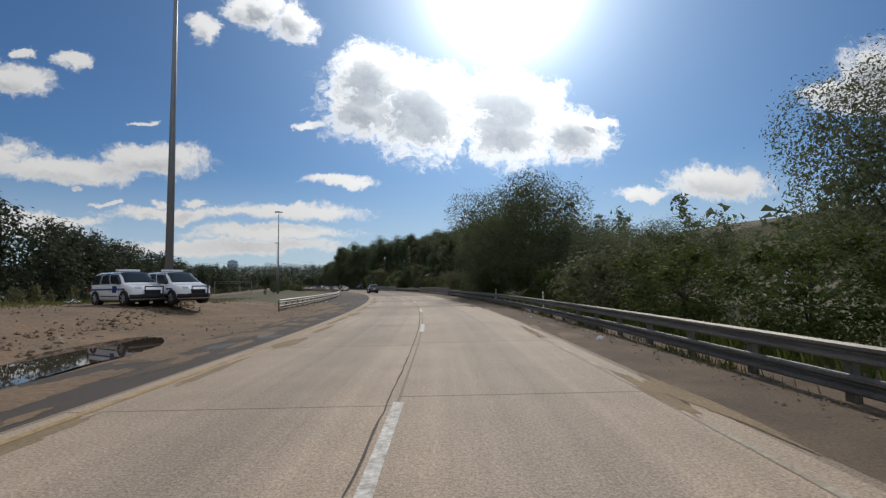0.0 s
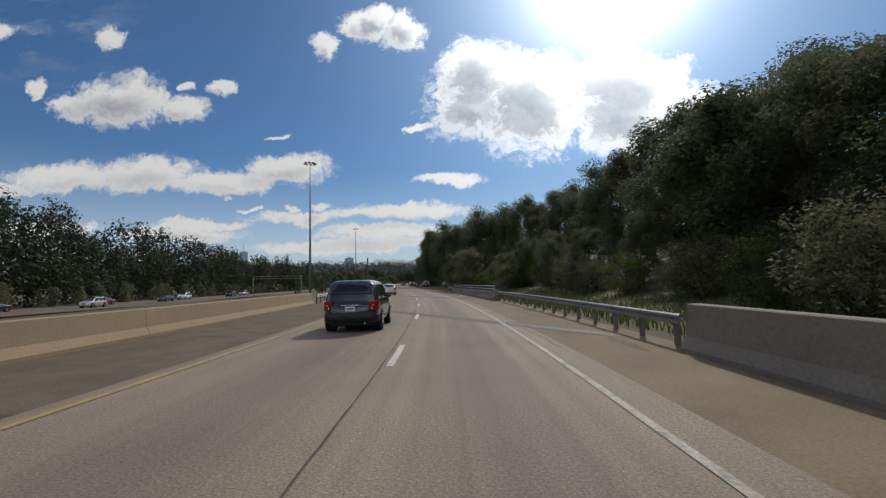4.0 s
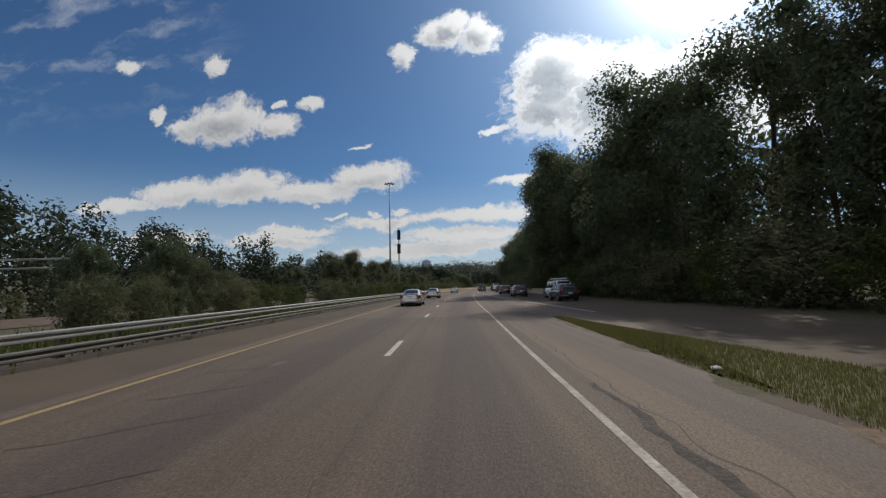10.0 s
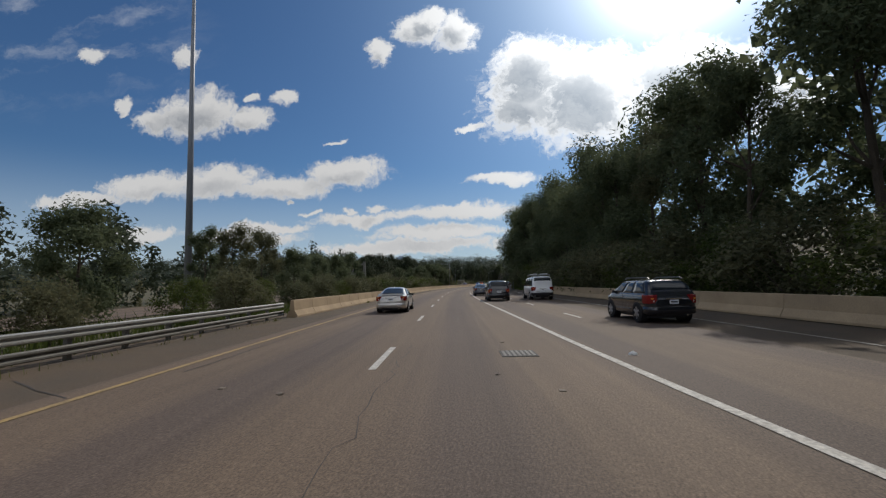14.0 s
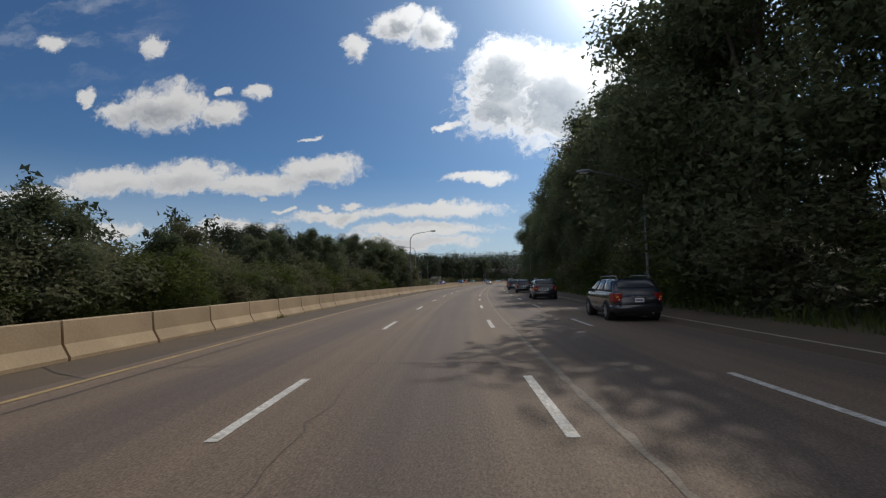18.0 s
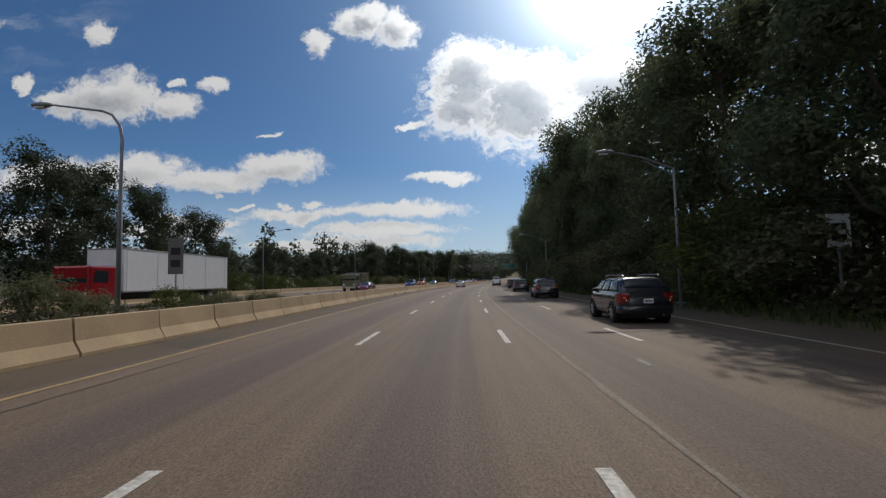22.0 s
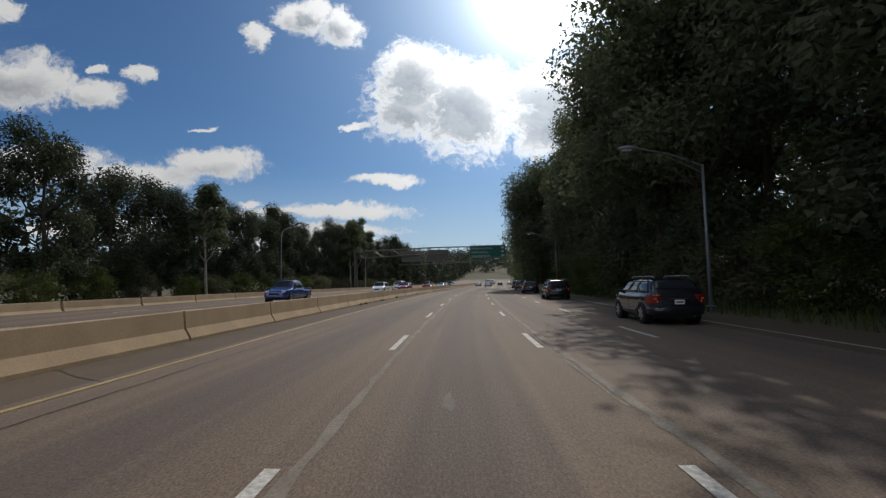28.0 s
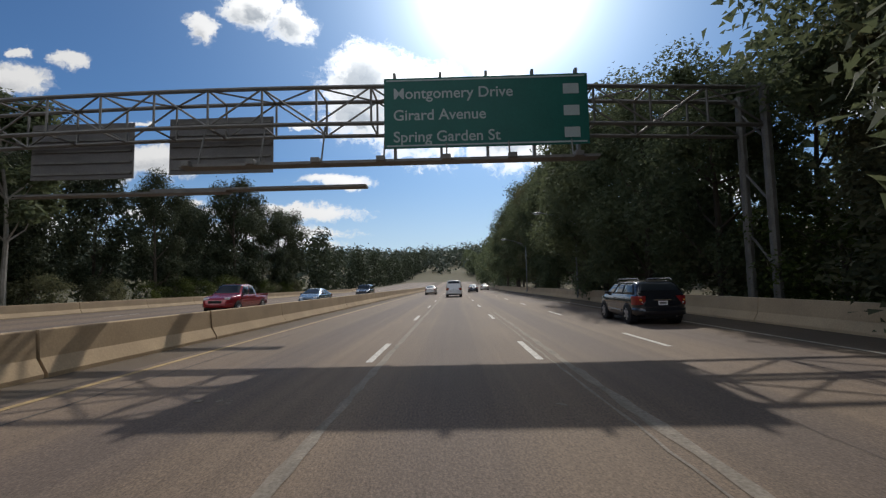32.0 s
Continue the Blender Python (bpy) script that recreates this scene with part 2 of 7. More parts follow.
# ---- materials ----
def surface(name, color, rough=0.8, metal=0.0, coarse=0.6, fine=25.0, vary=0.25, bump=0.15, second=None, spec=0.3, each=0.0, stretch=(1, 1, 1)):
    """A painted, cast or grown surface: two scales of colour change, fine relief, and a change from piece to piece."""
    m = bpy.data.materials.new(name)
    m.use_nodes = True
    t = m.node_tree
    p = t.nodes["Principled BSDF"]
    co = t.nodes.new("ShaderNodeTexCoord")
    st = t.nodes.new("ShaderNodeMapping")
    st.inputs["Scale"].default_value = stretch
    t.links.new(co.outputs["Object"], st.inputs["Vector"])
    big, small = t.nodes.new("ShaderNodeTexNoise"), t.nodes.new("ShaderNodeTexNoise")
    for n, s, d in ((big, coarse, 5), (small, fine, 3)):
        n.inputs["Scale"].default_value, n.inputs["Detail"].default_value = s, d
        n.inputs["Roughness"].default_value = 0.62
        t.links.new(st.outputs[0], n.inputs["Vector"])
    ramp = t.nodes.new("ShaderNodeMapRange")
    for k, x in zip(("From Min", "From Max", "To Min", "To Max"), (0.3, 0.7, 0, 1)):
        ramp.inputs[k].default_value = x
    t.links.new(big.outputs["Fac"], ramp.inputs["Value"])
    mix = t.nodes.new("ShaderNodeMix")
    mix.data_type = "RGBA"
    second = second or tuple(c * (1 - vary) for c in color)
    mix.inputs[6].default_value, mix.inputs[7].default_value = (*color, 1), (*second, 1)
    t.links.new(ramp.outputs[0], mix.inputs["Factor"])
    val = t.nodes.new("ShaderNodeMapRange")
    for k, x in zip(("From Min", "From Max", "To Min", "To Max"), (0.25, 0.75, 1 - vary * 0.8, 1 + vary * 0.8)):
        val.inputs[k].default_value = x
    t.links.new(small.outputs["Fac"], val.inputs["Value"])
    mul = t.nodes.new("ShaderNodeVectorMath")
    mul.operation = "SCALE"
    t.links.new(mix.outputs[2], mul.inputs[0])
    last = val.outputs[0]
    if each:
        info = t.nodes.new("ShaderNodeObjectInfo")
        er = t.nodes.new("ShaderNodeMapRange")
        er.inputs["To Min"].default_value, er.inputs["To Max"].default_value = 1 - each, 1 + each
        t.links.new(info.outputs["Random"], er.inputs["Value"])
        mm = t.nodes.new("ShaderNodeMath")
        mm.operation = "MULTIPLY"
        t.links.new(er.outputs[0], mm.inputs[0])
        t.links.new(last, mm.inputs[1])
        last = mm.outputs[0]
    t.links.new(last, mul.inputs["Scale"])
    t.links.new(mul.outputs[0], p.inputs["Base Color"])
    p.inputs["Roughness"].default_value, p.inputs["Metallic"].default_value = rough, metal
    p.inputs["Specular IOR Level"].default_value = spec
    if bump:
        b = t.nodes.new("ShaderNodeBump")
        b.inputs["Strength"].default_value, b.inputs["Distance"].default_value = bump, 0.02
        t.links.new(small.outputs["Fac"], b.inputs["Height"])
        t.links.new(b.outputs[0], p.inputs["Normal"])
    return m


def lanes(m, edge, middle, lane=3.66):
    """Adds the wear of traffic to a road surface: an oily band along the middle of each lane and long streaks."""
    t = m.node_tree
    p = t.nodes["Principled BSDF"]
    before = p.inputs["Base Color"].links[0].from_socket
    uv = t.nodes.new("ShaderNodeUVMap")
    uv.uv_map = "along"
    st = t.nodes.new("ShaderNodeMapping")
    st.inputs["Scale"].default_value = (3.2, 0.035, 1)
    t.links.new(uv.outputs[0], st.inputs["Vector"])
    streak = t.nodes.new("ShaderNodeTexNoise")
    streak.inputs["Scale"].default_value, streak.inputs["Detail"].default_value = 1.0, 5
    t.links.new(st.outputs[0], streak.inputs["Vector"])
    sep = t.nodes.new("ShaderNodeSeparateXYZ")
    t.links.new(uv.outputs[0], sep.inputs[0])

    def do(op, a, b):
        n = t.nodes.new("ShaderNodeMath")
        n.operation = op
        for i, v in enumerate((a, b)):
            if isinstance(v, (int, float)):
                n.inputs[i].default_value = v
            else:
                t.links.new(v, n.inputs[i])
        return n.outputs[0]

    off = do("ABSOLUTE", do("SUBTRACT", do("FRACT", do("DIVIDE", sep.outputs[0], lane), 0), 0.5), 0)
    wob = do("ADD", off, do("MULTIPLY", do("SUBTRACT", streak.outputs["Fac"], 0.5), 0.22))
    r = t.nodes.new("ShaderNodeMapRange")
    r.interpolation_type = "SMOOTHSTEP"
    r.inputs["From Min"].default_value, r.inputs["From Max"].default_value = 0.06, 0.36
    t.links.new(wob, r.inputs["Value"])
    mix = t.nodes.new("ShaderNodeMix")
    mix.data_type = "RGBA"
    mix.inputs[6].default_value, mix.inputs[7].default_value = (*middle, 1), (*edge, 1)
    t.links.new(r.outputs[0], mix.inputs["Factor"])
    sc = t.nodes.new("ShaderNodeVectorMath")
    sc.operation = "SCALE"
    t.links.new(before, sc.inputs[0])
    t.links.new(do("MULTIPLY_ADD", streak.outputs["Fac"], 0.5), sc.inputs["Scale"])
    sc.inputs["Scale"].links[0].from_node.inputs[2].default_value = 0.75
    mul = t.nodes.new("ShaderNodeVectorMath")
    mul.operation = "MULTIPLY"
    t.links.new(sc.outputs[0], mul.inputs[0])
    t.links.new(mix.outputs[2], mul.inputs[1])
    # pale and dark stones of the aggregate
    grit = t.nodes.new("ShaderNodeTexNoise")
    grit.inputs["Scale"].default_value, grit.inputs["Detail"].default_value, grit.inputs["Roughness"].default_value = 42.0, 2, 0.7
    t.links.new(uv.outputs[0], grit.inputs["Vector"])
    gr = t.nodes.new("ShaderNodeMapRange")
    for k, x in zip(("From Min", "From Max", "To Min", "To Max"), (0.32, 0.68, 0.66, 1.34)):
        gr.inputs[k].default_value = x
    t.links.new(grit.outputs["Fac"], gr.inputs["Value"])
    last = t.nodes.new("ShaderNodeVectorMath")
    last.operation = "SCALE"
    t.links.new(mul.outputs[0], last.inputs[0])
    t.links.new(gr.outputs[0], last.inputs["Scale"])
    t.links.new(last.outputs[0], p.inputs["Base Color"])
    return m


def foliage(name, color, second, through=0.3):
    """Leaves: diffuse with light coming through, from leaf to leaf a little different."""
    m = bpy.data.materials.new(name)
    m.use_nodes = True
    t = m.node_tree
    p, o = t.nodes["Principled BSDF"], t.nodes["Material Output"]
    geo, info = t.nodes.new("ShaderNodeNewGeometry"), t.nodes.new("ShaderNodeObjectInfo")
    add = t.nodes.new("ShaderNodeMath")
    add.operation = "MULTIPLY_ADD"
    t.links.new(geo.outputs["Random Per Island"], add.inputs[0])
    add.inputs[1].default_value = 0.55
    half = t.nodes.new("ShaderNodeMath")
    half.operation = "MULTIPLY"
    t.links.new(info.outputs["Random"], half.inputs[0])
    half.inputs[1].default_value = 0.45
    t.links.new(half.outputs[0], add.inputs[2])
    mix = t.nodes.new("ShaderNodeMix")
    mix.data_type = "RGBA"
    mix.inputs[6].default_value, mix.inputs[7].default_value = (*color, 1), (*second, 1)
    t.links.new(add.outputs[0], mix.inputs["Factor"])
    t.links.new(mix.outputs[2], p.inputs["Base Color"])
    p.inputs["Roughness"].default_value, p.inputs["Specular IOR Level"].default_value = 0.7, 0.12
    tr, ms = t.nodes.new("ShaderNodeBsdfTranslucent"), t.nodes.new("ShaderNodeMixShader")
    t.links.new(mix.outputs[2], tr.inputs["Color"])
    ms.inputs[0].default_value = through
    t.links.new(p.outputs[0], ms.inputs[1])
    t.links.new(tr.outputs[0], ms.inputs[2])
    t.links.new(ms.outputs[0], o.inputs["Surface"])
    return m


def glazing(name, color=(0.02, 0.025, 0.03), rough=0.04):
    m = bpy.data.materials.new(name)
    m.use_nodes = True
    p = m.node_tree.nodes["Principled BSDF"]
    p.inputs["Base Color"].default_value = (*color, 1)
    p.inputs["Roughness"].default_value, p.inputs["Specular IOR Level"].default_value = rough, 0.4
    return m


CONCRETE = lanes(surface("road_concrete", (0.325, 0.258, 0.190), 0.78, coarse=0.5, fine=24, vary=0.38, second=(0.255, 0.205, 0.15), each=0.10, bump=0.45, spec=0.4), (1.06, 1.03, 1.0), (0.86, 0.85, 0.86))
DECK = lanes(surface("deck_concrete", (0.232, 0.183, 0.136), 0.82, coarse=0.3, fine=24, vary=0.38, second=(0.19, 0.152, 0.115), bump=0.45), (1.05, 1.03, 1.0), (0.82, 0.81, 0.83))
ASPHALT = lanes(surface("asphalt", (0.148, 0.109, 0.078), 0.82, coarse=0.22, fine=36, vary=0.46, second=(0.118, 0.087, 0.063), spec=0.35, bump=0.6, stretch=(1, 0.35, 1)), (1.10, 1.06, 1.0), (0.80, 0.79, 0.84))
DARKASPHALT = lanes(surface("asphalt_darker", (0.118, 0.088, 0.064), 0.82, coarse=0.22, fine=36, vary=0.46, second=(0.092, 0.069, 0.051), spec=0.35, bump=0.6, stretch=(1, 0.35, 1)), (1.10, 1.06, 1.0), (0.80, 0.79, 0.84))
SHOULDER = surface("shoulder_asphalt", (0.118, 0.083, 0.053), 0.9, coarse=0.35, fine=32, vary=0.38, second=(0.084, 0.067, 0.049), bump=0.5)
DARKSHOULDER = surface("oily_shoulder", (0.070, 0.058, 0.047), 0.9, coarse=0.45, fine=32, vary=0.35, second=(0.055, 0.047, 0.040), bump=0.5)
BROWNSHOULDER = surface("dirty_shoulder", (0.150, 0.108, 0.070), 0.95, coarse=0.8, fine=26, vary=0.45, second=(0.080, 0.061, 0.044), bump=0.6)
SILT = surface("silted_shoulder", (0.215, 0.160, 0.100), 0.95, coarse=0.5, fine=22, vary=0.30, second=(0.155, 0.115, 0.072), bump=0.5)
PATCH = surface("patch_tar", (0.085, 0.082, 0.076), 0.8, coarse=1.2, fine=40, vary=0.3)
CRACK = surface("crack_seal", (0.075, 0.066, 0.056), 0.8, coarse=2, fine=40, vary=0.3)
WHITE = surface("line_white", (0.60, 0.575, 0.52), 0.75, coarse=4.5, fine=20, vary=0.5, second=(0.34, 0.31, 0.265))
YELLOW = surface("line_yellow", (0.42, 0.285, 0.115), 0.75, coarse=2.2, fine=18, vary=0.4, second=(0.24, 0.175, 0.095))
STAINED = surface("worn_line", (0.40, 0.35, 0.27), 0.8, coarse=1.5, fine=20, vary=0.4, second=(0.27, 0.22, 0.16))
BARELINE = surface("bare_edge", (0.27, 0.22, 0.17), 0.82, coarse=1.2, fine=20, vary=0.4, second=(0.20, 0.16, 0.122))
WORN = surface("line_worn", (0.44, 0.405, 0.345), 0.78, coarse=1.6, fine=16, vary=0.45, second=(0.24, 0.205, 0.16))
DIRT = surface("dirt", (0.205, 0.138, 0.084), 0.95, coarse=0.35, fine=8, vary=0.45, second=(0.115, 0.082, 0.054), bump=0.9)
GRASSY = surface("ground_cover", (0.075, 0.075, 0.035), 0.95, coarse=0.12, fine=5, vary=0.4, second=(0.10, 0.08, 0.045), bump=0.7)
BARRIER = surface("barrier_concrete", (0.45, 0.335, 0.205), 0.9, coarse=0.6, fine=20, vary=0.18, second=(0.34, 0.25, 0.155), each=0.08, bump=0.12)
PARAPET = surface("parapet_concrete", (0.335, 0.248, 0.152), 0.9, coarse=0.5, fine=18, vary=0.18, second=(0.27, 0.205, 0.135), each=0.08, bump=0.15)
# parapet concrete on the right, with its shade painted in as a darker grey
SHADEPARAPET = surface("shaded_parapet", (0.245, 0.21, 0.165), 0.9, coarse=0.4, fine=18, vary=0.25, second=(0.18, 0.155, 0.125), each=0.08, bump=0.2)
GALV = surface("galvanised_steel", (0.34, 0.335, 0.315), 0.52, 0.75, coarse=1.5, fine=30, vary=0.2, bump=0.05)
WEATHERED = surface("weathered_zinc", (0.235, 0.22, 0.19), 0.62, 0.45, coarse=1.2, fine=25, vary=0.3, bump=0.08)
DULL = surface("weathered_steel", (0.20, 0.19, 0.17), 0.6, 0.6, coarse=2, fine=30, vary=0.3, bump=0.1)
POLE = surface("pole_steel", (0.22, 0.232, 0.25), 0.5, 0.2, coarse=1, fine=20, vary=0.15, bump=0.03)
BARK = surface("bark", (0.10, 0.08, 0.06), 0.95, coarse=2, fine=22, vary=0.35, bump=0.5, stretch=(1, 1, 0.3))
PALEBARK = surface("pale_bark", (0.36, 0.33, 0.28), 0.9, coarse=2, fine=12, vary=0.35, bump=0.4, stretch=(1, 1, 0.3))
LEAF = foliage("leaf_green", (0.082, 0.104, 0.056), (0.150, 0.170, 0.088), 0.45)
LEAFB = foliage("leaf_olive", (0.094, 0.104, 0.056), (0.170, 0.160, 0.085), 0.45)
# darker leaf for the far left: the shade of backlit crowns is in the colour
SHADELEAF = foliage("leaf_shaded", (0.040, 0.052, 0.030), (0.078, 0.090, 0.048), 0.22)
SHRUB = foliage("leaf_bright", (0.046, 0.070, 0.018), (0.118, 0.135, 0.034), 0.4)
# leaf of the far hills, greyed and blued: distance haze is in the colour
HAZYLEAF = foliage("leaf_far_hazy", (0.062, 0.080, 0.060), (0.095, 0.108, 0.078), 0.2)
REED = foliage("grass_blade", (0.075, 0.098, 0.026), (0.18, 0.155, 0.055), 0.35)
GLASS = glazing("car_glass")
RUBBER = surface("tyre_rubber", (0.02, 0.02, 0.02), 0.85, coarse=5, fine=60, vary=0.2, bump=0.1)
ALLOY = surface("wheel_alloy", (0.45, 0.45, 0.46), 0.35, 0.9, coarse=5, fine=60, vary=0.1, bump=0)
BLACKTRIM = surface("black_trim", (0.018, 0.018, 0.02), 0.5, coarse=5, fine=60, vary=0.1, bump=0)
REDLAMP = surface("tail_lamp_red", (0.22, 0.012, 0.012), 0.15, coarse=8, fine=60, vary=0.2, bump=0, spec=0.6)
AMBER = surface("lamp_amber", (0.7, 0.25, 0.04), 0.15, coarse=8, fine=60, vary=0.2, bump=0, spec=0.6)
CLEAR = surface("lamp_clear", (0.7, 0.72, 0.75), 0.1, coarse=8, fine=60, vary=0.1, bump=0, spec=0.6)
CHROME = surface("chrome", (0.7, 0.7, 0.7), 0.12, 1.0, coarse=5, fine=60, vary=0.05, bump=0)
PLATE = surface("number_plate", (0.75, 0.76, 0.78), 0.5, coarse=9, fine=60, vary=0.05, bump=0)
SIGNGREEN = surface("sign_green", (0.012, 0.11, 0.085), 0.45, coarse=0.8, fine=20, vary=0.15, bump=0)
SIGNLETTER = surface("sign_letter", (0.36, 0.40, 0.38), 0.5, coarse=2, fine=20, vary=0.12, bump=0)
SIGNBACK = surface("sign_back", (0.16, 0.15, 0.14), 0.55, 0.4, coarse=0.8, fine=20, vary=0.2, bump=0)
SIGNWHITE = surface("sign_white", (0.75, 0.75, 0.73), 0.5, coarse=2, fine=20, vary=0.08, bump=0)


def paint(name, color, metal=0.0, rough=0.25):
    m = surface(name, color, rough, metal, coarse=1.5, fine=50, vary=0.06, bump=0, spec=0.5)
    m.node_tree.nodes["Principled BSDF"].inputs["Coat Weight"].default_value = 0.8
    m.node_tree.nodes["Principled BSDF"].inputs["Coat Roughness"].default_value = 0.06
    return m


# ---- mesh helpers ----
def mesh_of(name, verts, faces, material, smooth=False):
    me = bpy.data.meshes.new(name)
    me.from_pydata([tuple(v) for v in verts], [], faces)
    me.materials.append(material)
    if smooth:
        me.polygons.foreach_set("use_smooth", [True] * len(me.polygons))
    me.update()
    return me


def child(name, me, parent, m=None, label=""):
    ob = new(name, me)
    ob.parent = parent
    if m is not None:
        ob.matrix_basis = m
    return tagged(ob, label)


def part(name, bm, material, parent, label="", m=None, smooth=False):
    me = bpy.data.meshes.new(name)
    if smooth:
        for f in bm.faces:
            f.smooth = True
    bm.to_mesh(me)
    bm.free()
    me.materials.append(material)
    return child(name, me, parent, m, label)


def thing(name, m, label, category, group="", kind=""):
    ob = new(name)
    ob.matrix_basis = m
    ob.empty_display_size = 0.3
    return tagged(ob, label, category, group, kind)


def box(x0, x1, y0, y1, z0, z1, bevel=0.0, bm=None):
    b = bm or bmesh.new()
    r = bmesh.ops.create_cube(b, size=1, matrix=Matrix.Translation(((x0 + x1) / 2, (y0 + y1) / 2, (z0 + z1) / 2)) @ Matrix.Diagonal((x1 - x0, y1 - y0, z1 - z0, 1)))
    if bevel:
        vs = set(r["verts"])
        bmesh.ops.bevel(b, geom=[e for e in b.edges if e.verts[0] in vs], offset=bevel, segments=2, affect="EDGES", profile=0.6)
    return b


def tube(points, radii, sides=8, bm=None, cap=True):
    """A tapered tube through points."""
    b = bm or bmesh.new()
    rings = []
    pts = [Vector(p) for p in points]
    for i, p in enumerate(pts):
        d = (pts[min(i + 1, len(pts) - 1)] - pts[max(i - 1, 0)]).normalized()
        q = d.to_track_quat("Z", "Y").to_matrix()
        r = radii[i] if isinstance(radii, (list, tuple)) else radii
        rings.append([b.verts.new(p + q @ Vector((r * math.cos(a), r * math.sin(a), 0))) for a in np.linspace(0, 2 * math.pi, sides, endpoint=False)])
    for a, c in zip(rings, rings[1:]):
        for i in range(sides):
            b.faces.new((a[i], a[(i + 1) % sides], c[(i + 1) % sides], c[i]))
    if cap:
        b.faces.new(rings[0][::-1])
        b.faces.new(rings[-1])
    return b


def sweep(profile, s0, s1, step, w, z=0.0, closed=True, ends=True):
    """A profile of (across, up) carried along the road from s0 to s1 at w to its right (a number, or a function of s)."""
    b = bmesh.new()
    count = max(2, int(math.ceil((s1 - s0) / step)) + 1)
    rings = []
    for s in np.linspace(s0, s1, count):
        ww = w(s) if callable(w) else w
        rings.append([b.verts.new(put(s, ww + a, z + u)) for a, u in profile])
    n = len(profile)
    for a, c in zip(rings, rings[1:]):
        for i in range(n if closed else n - 1):
            b.faces.new((a[i], a[(i + 1) % n], c[(i + 1) % n], c[i]))
    if closed and ends:
        b.faces.new(rings[0][::-1])
        b.faces.new(rings[-1])
    bmesh.ops.recalc_face_normals(b, faces=b.faces)
    return b


def sheet(s0, s1, w0, w1, z, step=4.0):
    """A strip of surface between two lines along the road."""
    b = bmesh.new()
    uv = b.loops.layers.uv.new("along")
    fa, fb = (w0 if callable(w0) else (lambda s: w0)), (w1 if callable(w1) else (lambda s: w1))
    rows = []
    for s in np.linspace(s0, s1, max(2, int((s1 - s0) / step) + 1)):
        rows.append([(b.verts.new(put(s, w, z)), (w, s)) for w in (fa(s), fb(s))])
    for a, c in zip(rows, rows[1:]):
        ring = (a[0], a[1], c[1], c[0])
        face = b.faces.new([v for v, q in ring])
        for loop, (v, q) in zip(face.loops, ring):
            loop[uv].uv = q
    return b


def table(*pairs):
    """A line through (s, w) pairs."""
    xs, ys = [p[0] for p in pairs], [p[1] for p in pairs]
    return lambda s: float(np.interp(s, xs, ys))

# ---- ground ----
LEFT_EDGE = table((-60, -7.0), (30, -7.0), (45, -8.5), (60, -10.5), (330, -9), (345, -7.2), (1200, -7))
RIGHT_EDGE = table((-60, 6.8), (150, 6.8), (175, 7.0), (200, 24), (260, 20), (300, 15.5), (380, 14), (420, 12.8), (1200, 12.8))


def near_road(x, y):
    i = int(np.argmin((FX - x) ** 2 + (FY - y) ** 2))
    h = FH[i]
    return FINE_S[i], (x - FX[i]) * math.sin(h) - (y - FY[i]) * math.cos(h)


def height(s, w, x, y):
    """The lie of the land beside the road."""
    z = -0.05
    if w > 0:
        z += 0.22 * min(max(0, w - RIGHT_EDGE(s) - 5), 60) * (0.25 if s < 60 else 1.0)
    elif s < 60:
        z += 0.85 * min(1.0, max(0.0, (-10.8 - w) / 4.0)) * float(np.interp(s, (-60, 30, 45, 60), (1, 1, 0.4, 0)))
    elif s < 420:
        low = -1.6 * float(np.interp(s, (-60, 20, 60, 330, 420), (0.1, 0.2, 1, 1, 0)))
        z += low * min(1.0, max(0.0, (LEFT_EDGE(s) - 5 - w) / 12))
    if -36 < w < -5.9 and s < 46:
        z -= 0.32 * min(1.0, (46 - s) / 4) * min(1.0, (w + 36) / 3)
    z += rise(s)
    far = max(0.0, math.hypot(x + 60, y - 320) - 620)
    return z + min(48.0, 0.075 * far) + noise.noise((x * 0.02, y * 0.02, 0)) * (0.4 if abs(w) > 30 else 0.0)


def grade(lo, a, b, hi, step, grow=1.35):
    core = list(np.arange(a, b + step, step))
    up, d = [core[-1]], step
    while up[-1] < hi:
        d *= grow
        up.append(up[-1] + d)
    dn, d = [core[0]], step
    while dn[-1] > lo:
        d *= grow
        dn.append(dn[-1] - d)
    return np.array(dn[:0:-1] + core + up[1:])


def build_ground():
    gx, gy = grade(-3500, -240, 110, 3500, 6.0), grade(-2500, -70, 900, 4200, 6.0)
    verts, faces = [], []
    for y in gy:
        for x in gx:
            s, w = near_road(x, y)
            verts.append((x, y, height(s, w, x, y)))
    nx = len(gx)
    for j in range(len(gy) - 1):
        for i in range(nx - 1):
            a = j * nx + i
            faces.append((a, a + 1, a + 1 + nx, a + nx))
    ob = new("ground", mesh_of("ground", verts, faces, GRASSY, True))
    tagged(ob, "dry grass and weedy earth beside the highway", "ground", kind="structure")


build_ground()


# ---- pavement ----
def setting(name, bm, material, label, category):
    me = bpy.data.meshes.new(name)
    bm.to_mesh(me)
    bm.free()
    me.materials.append(material)
    return tagged(new(name, me), label, category, kind="structure")


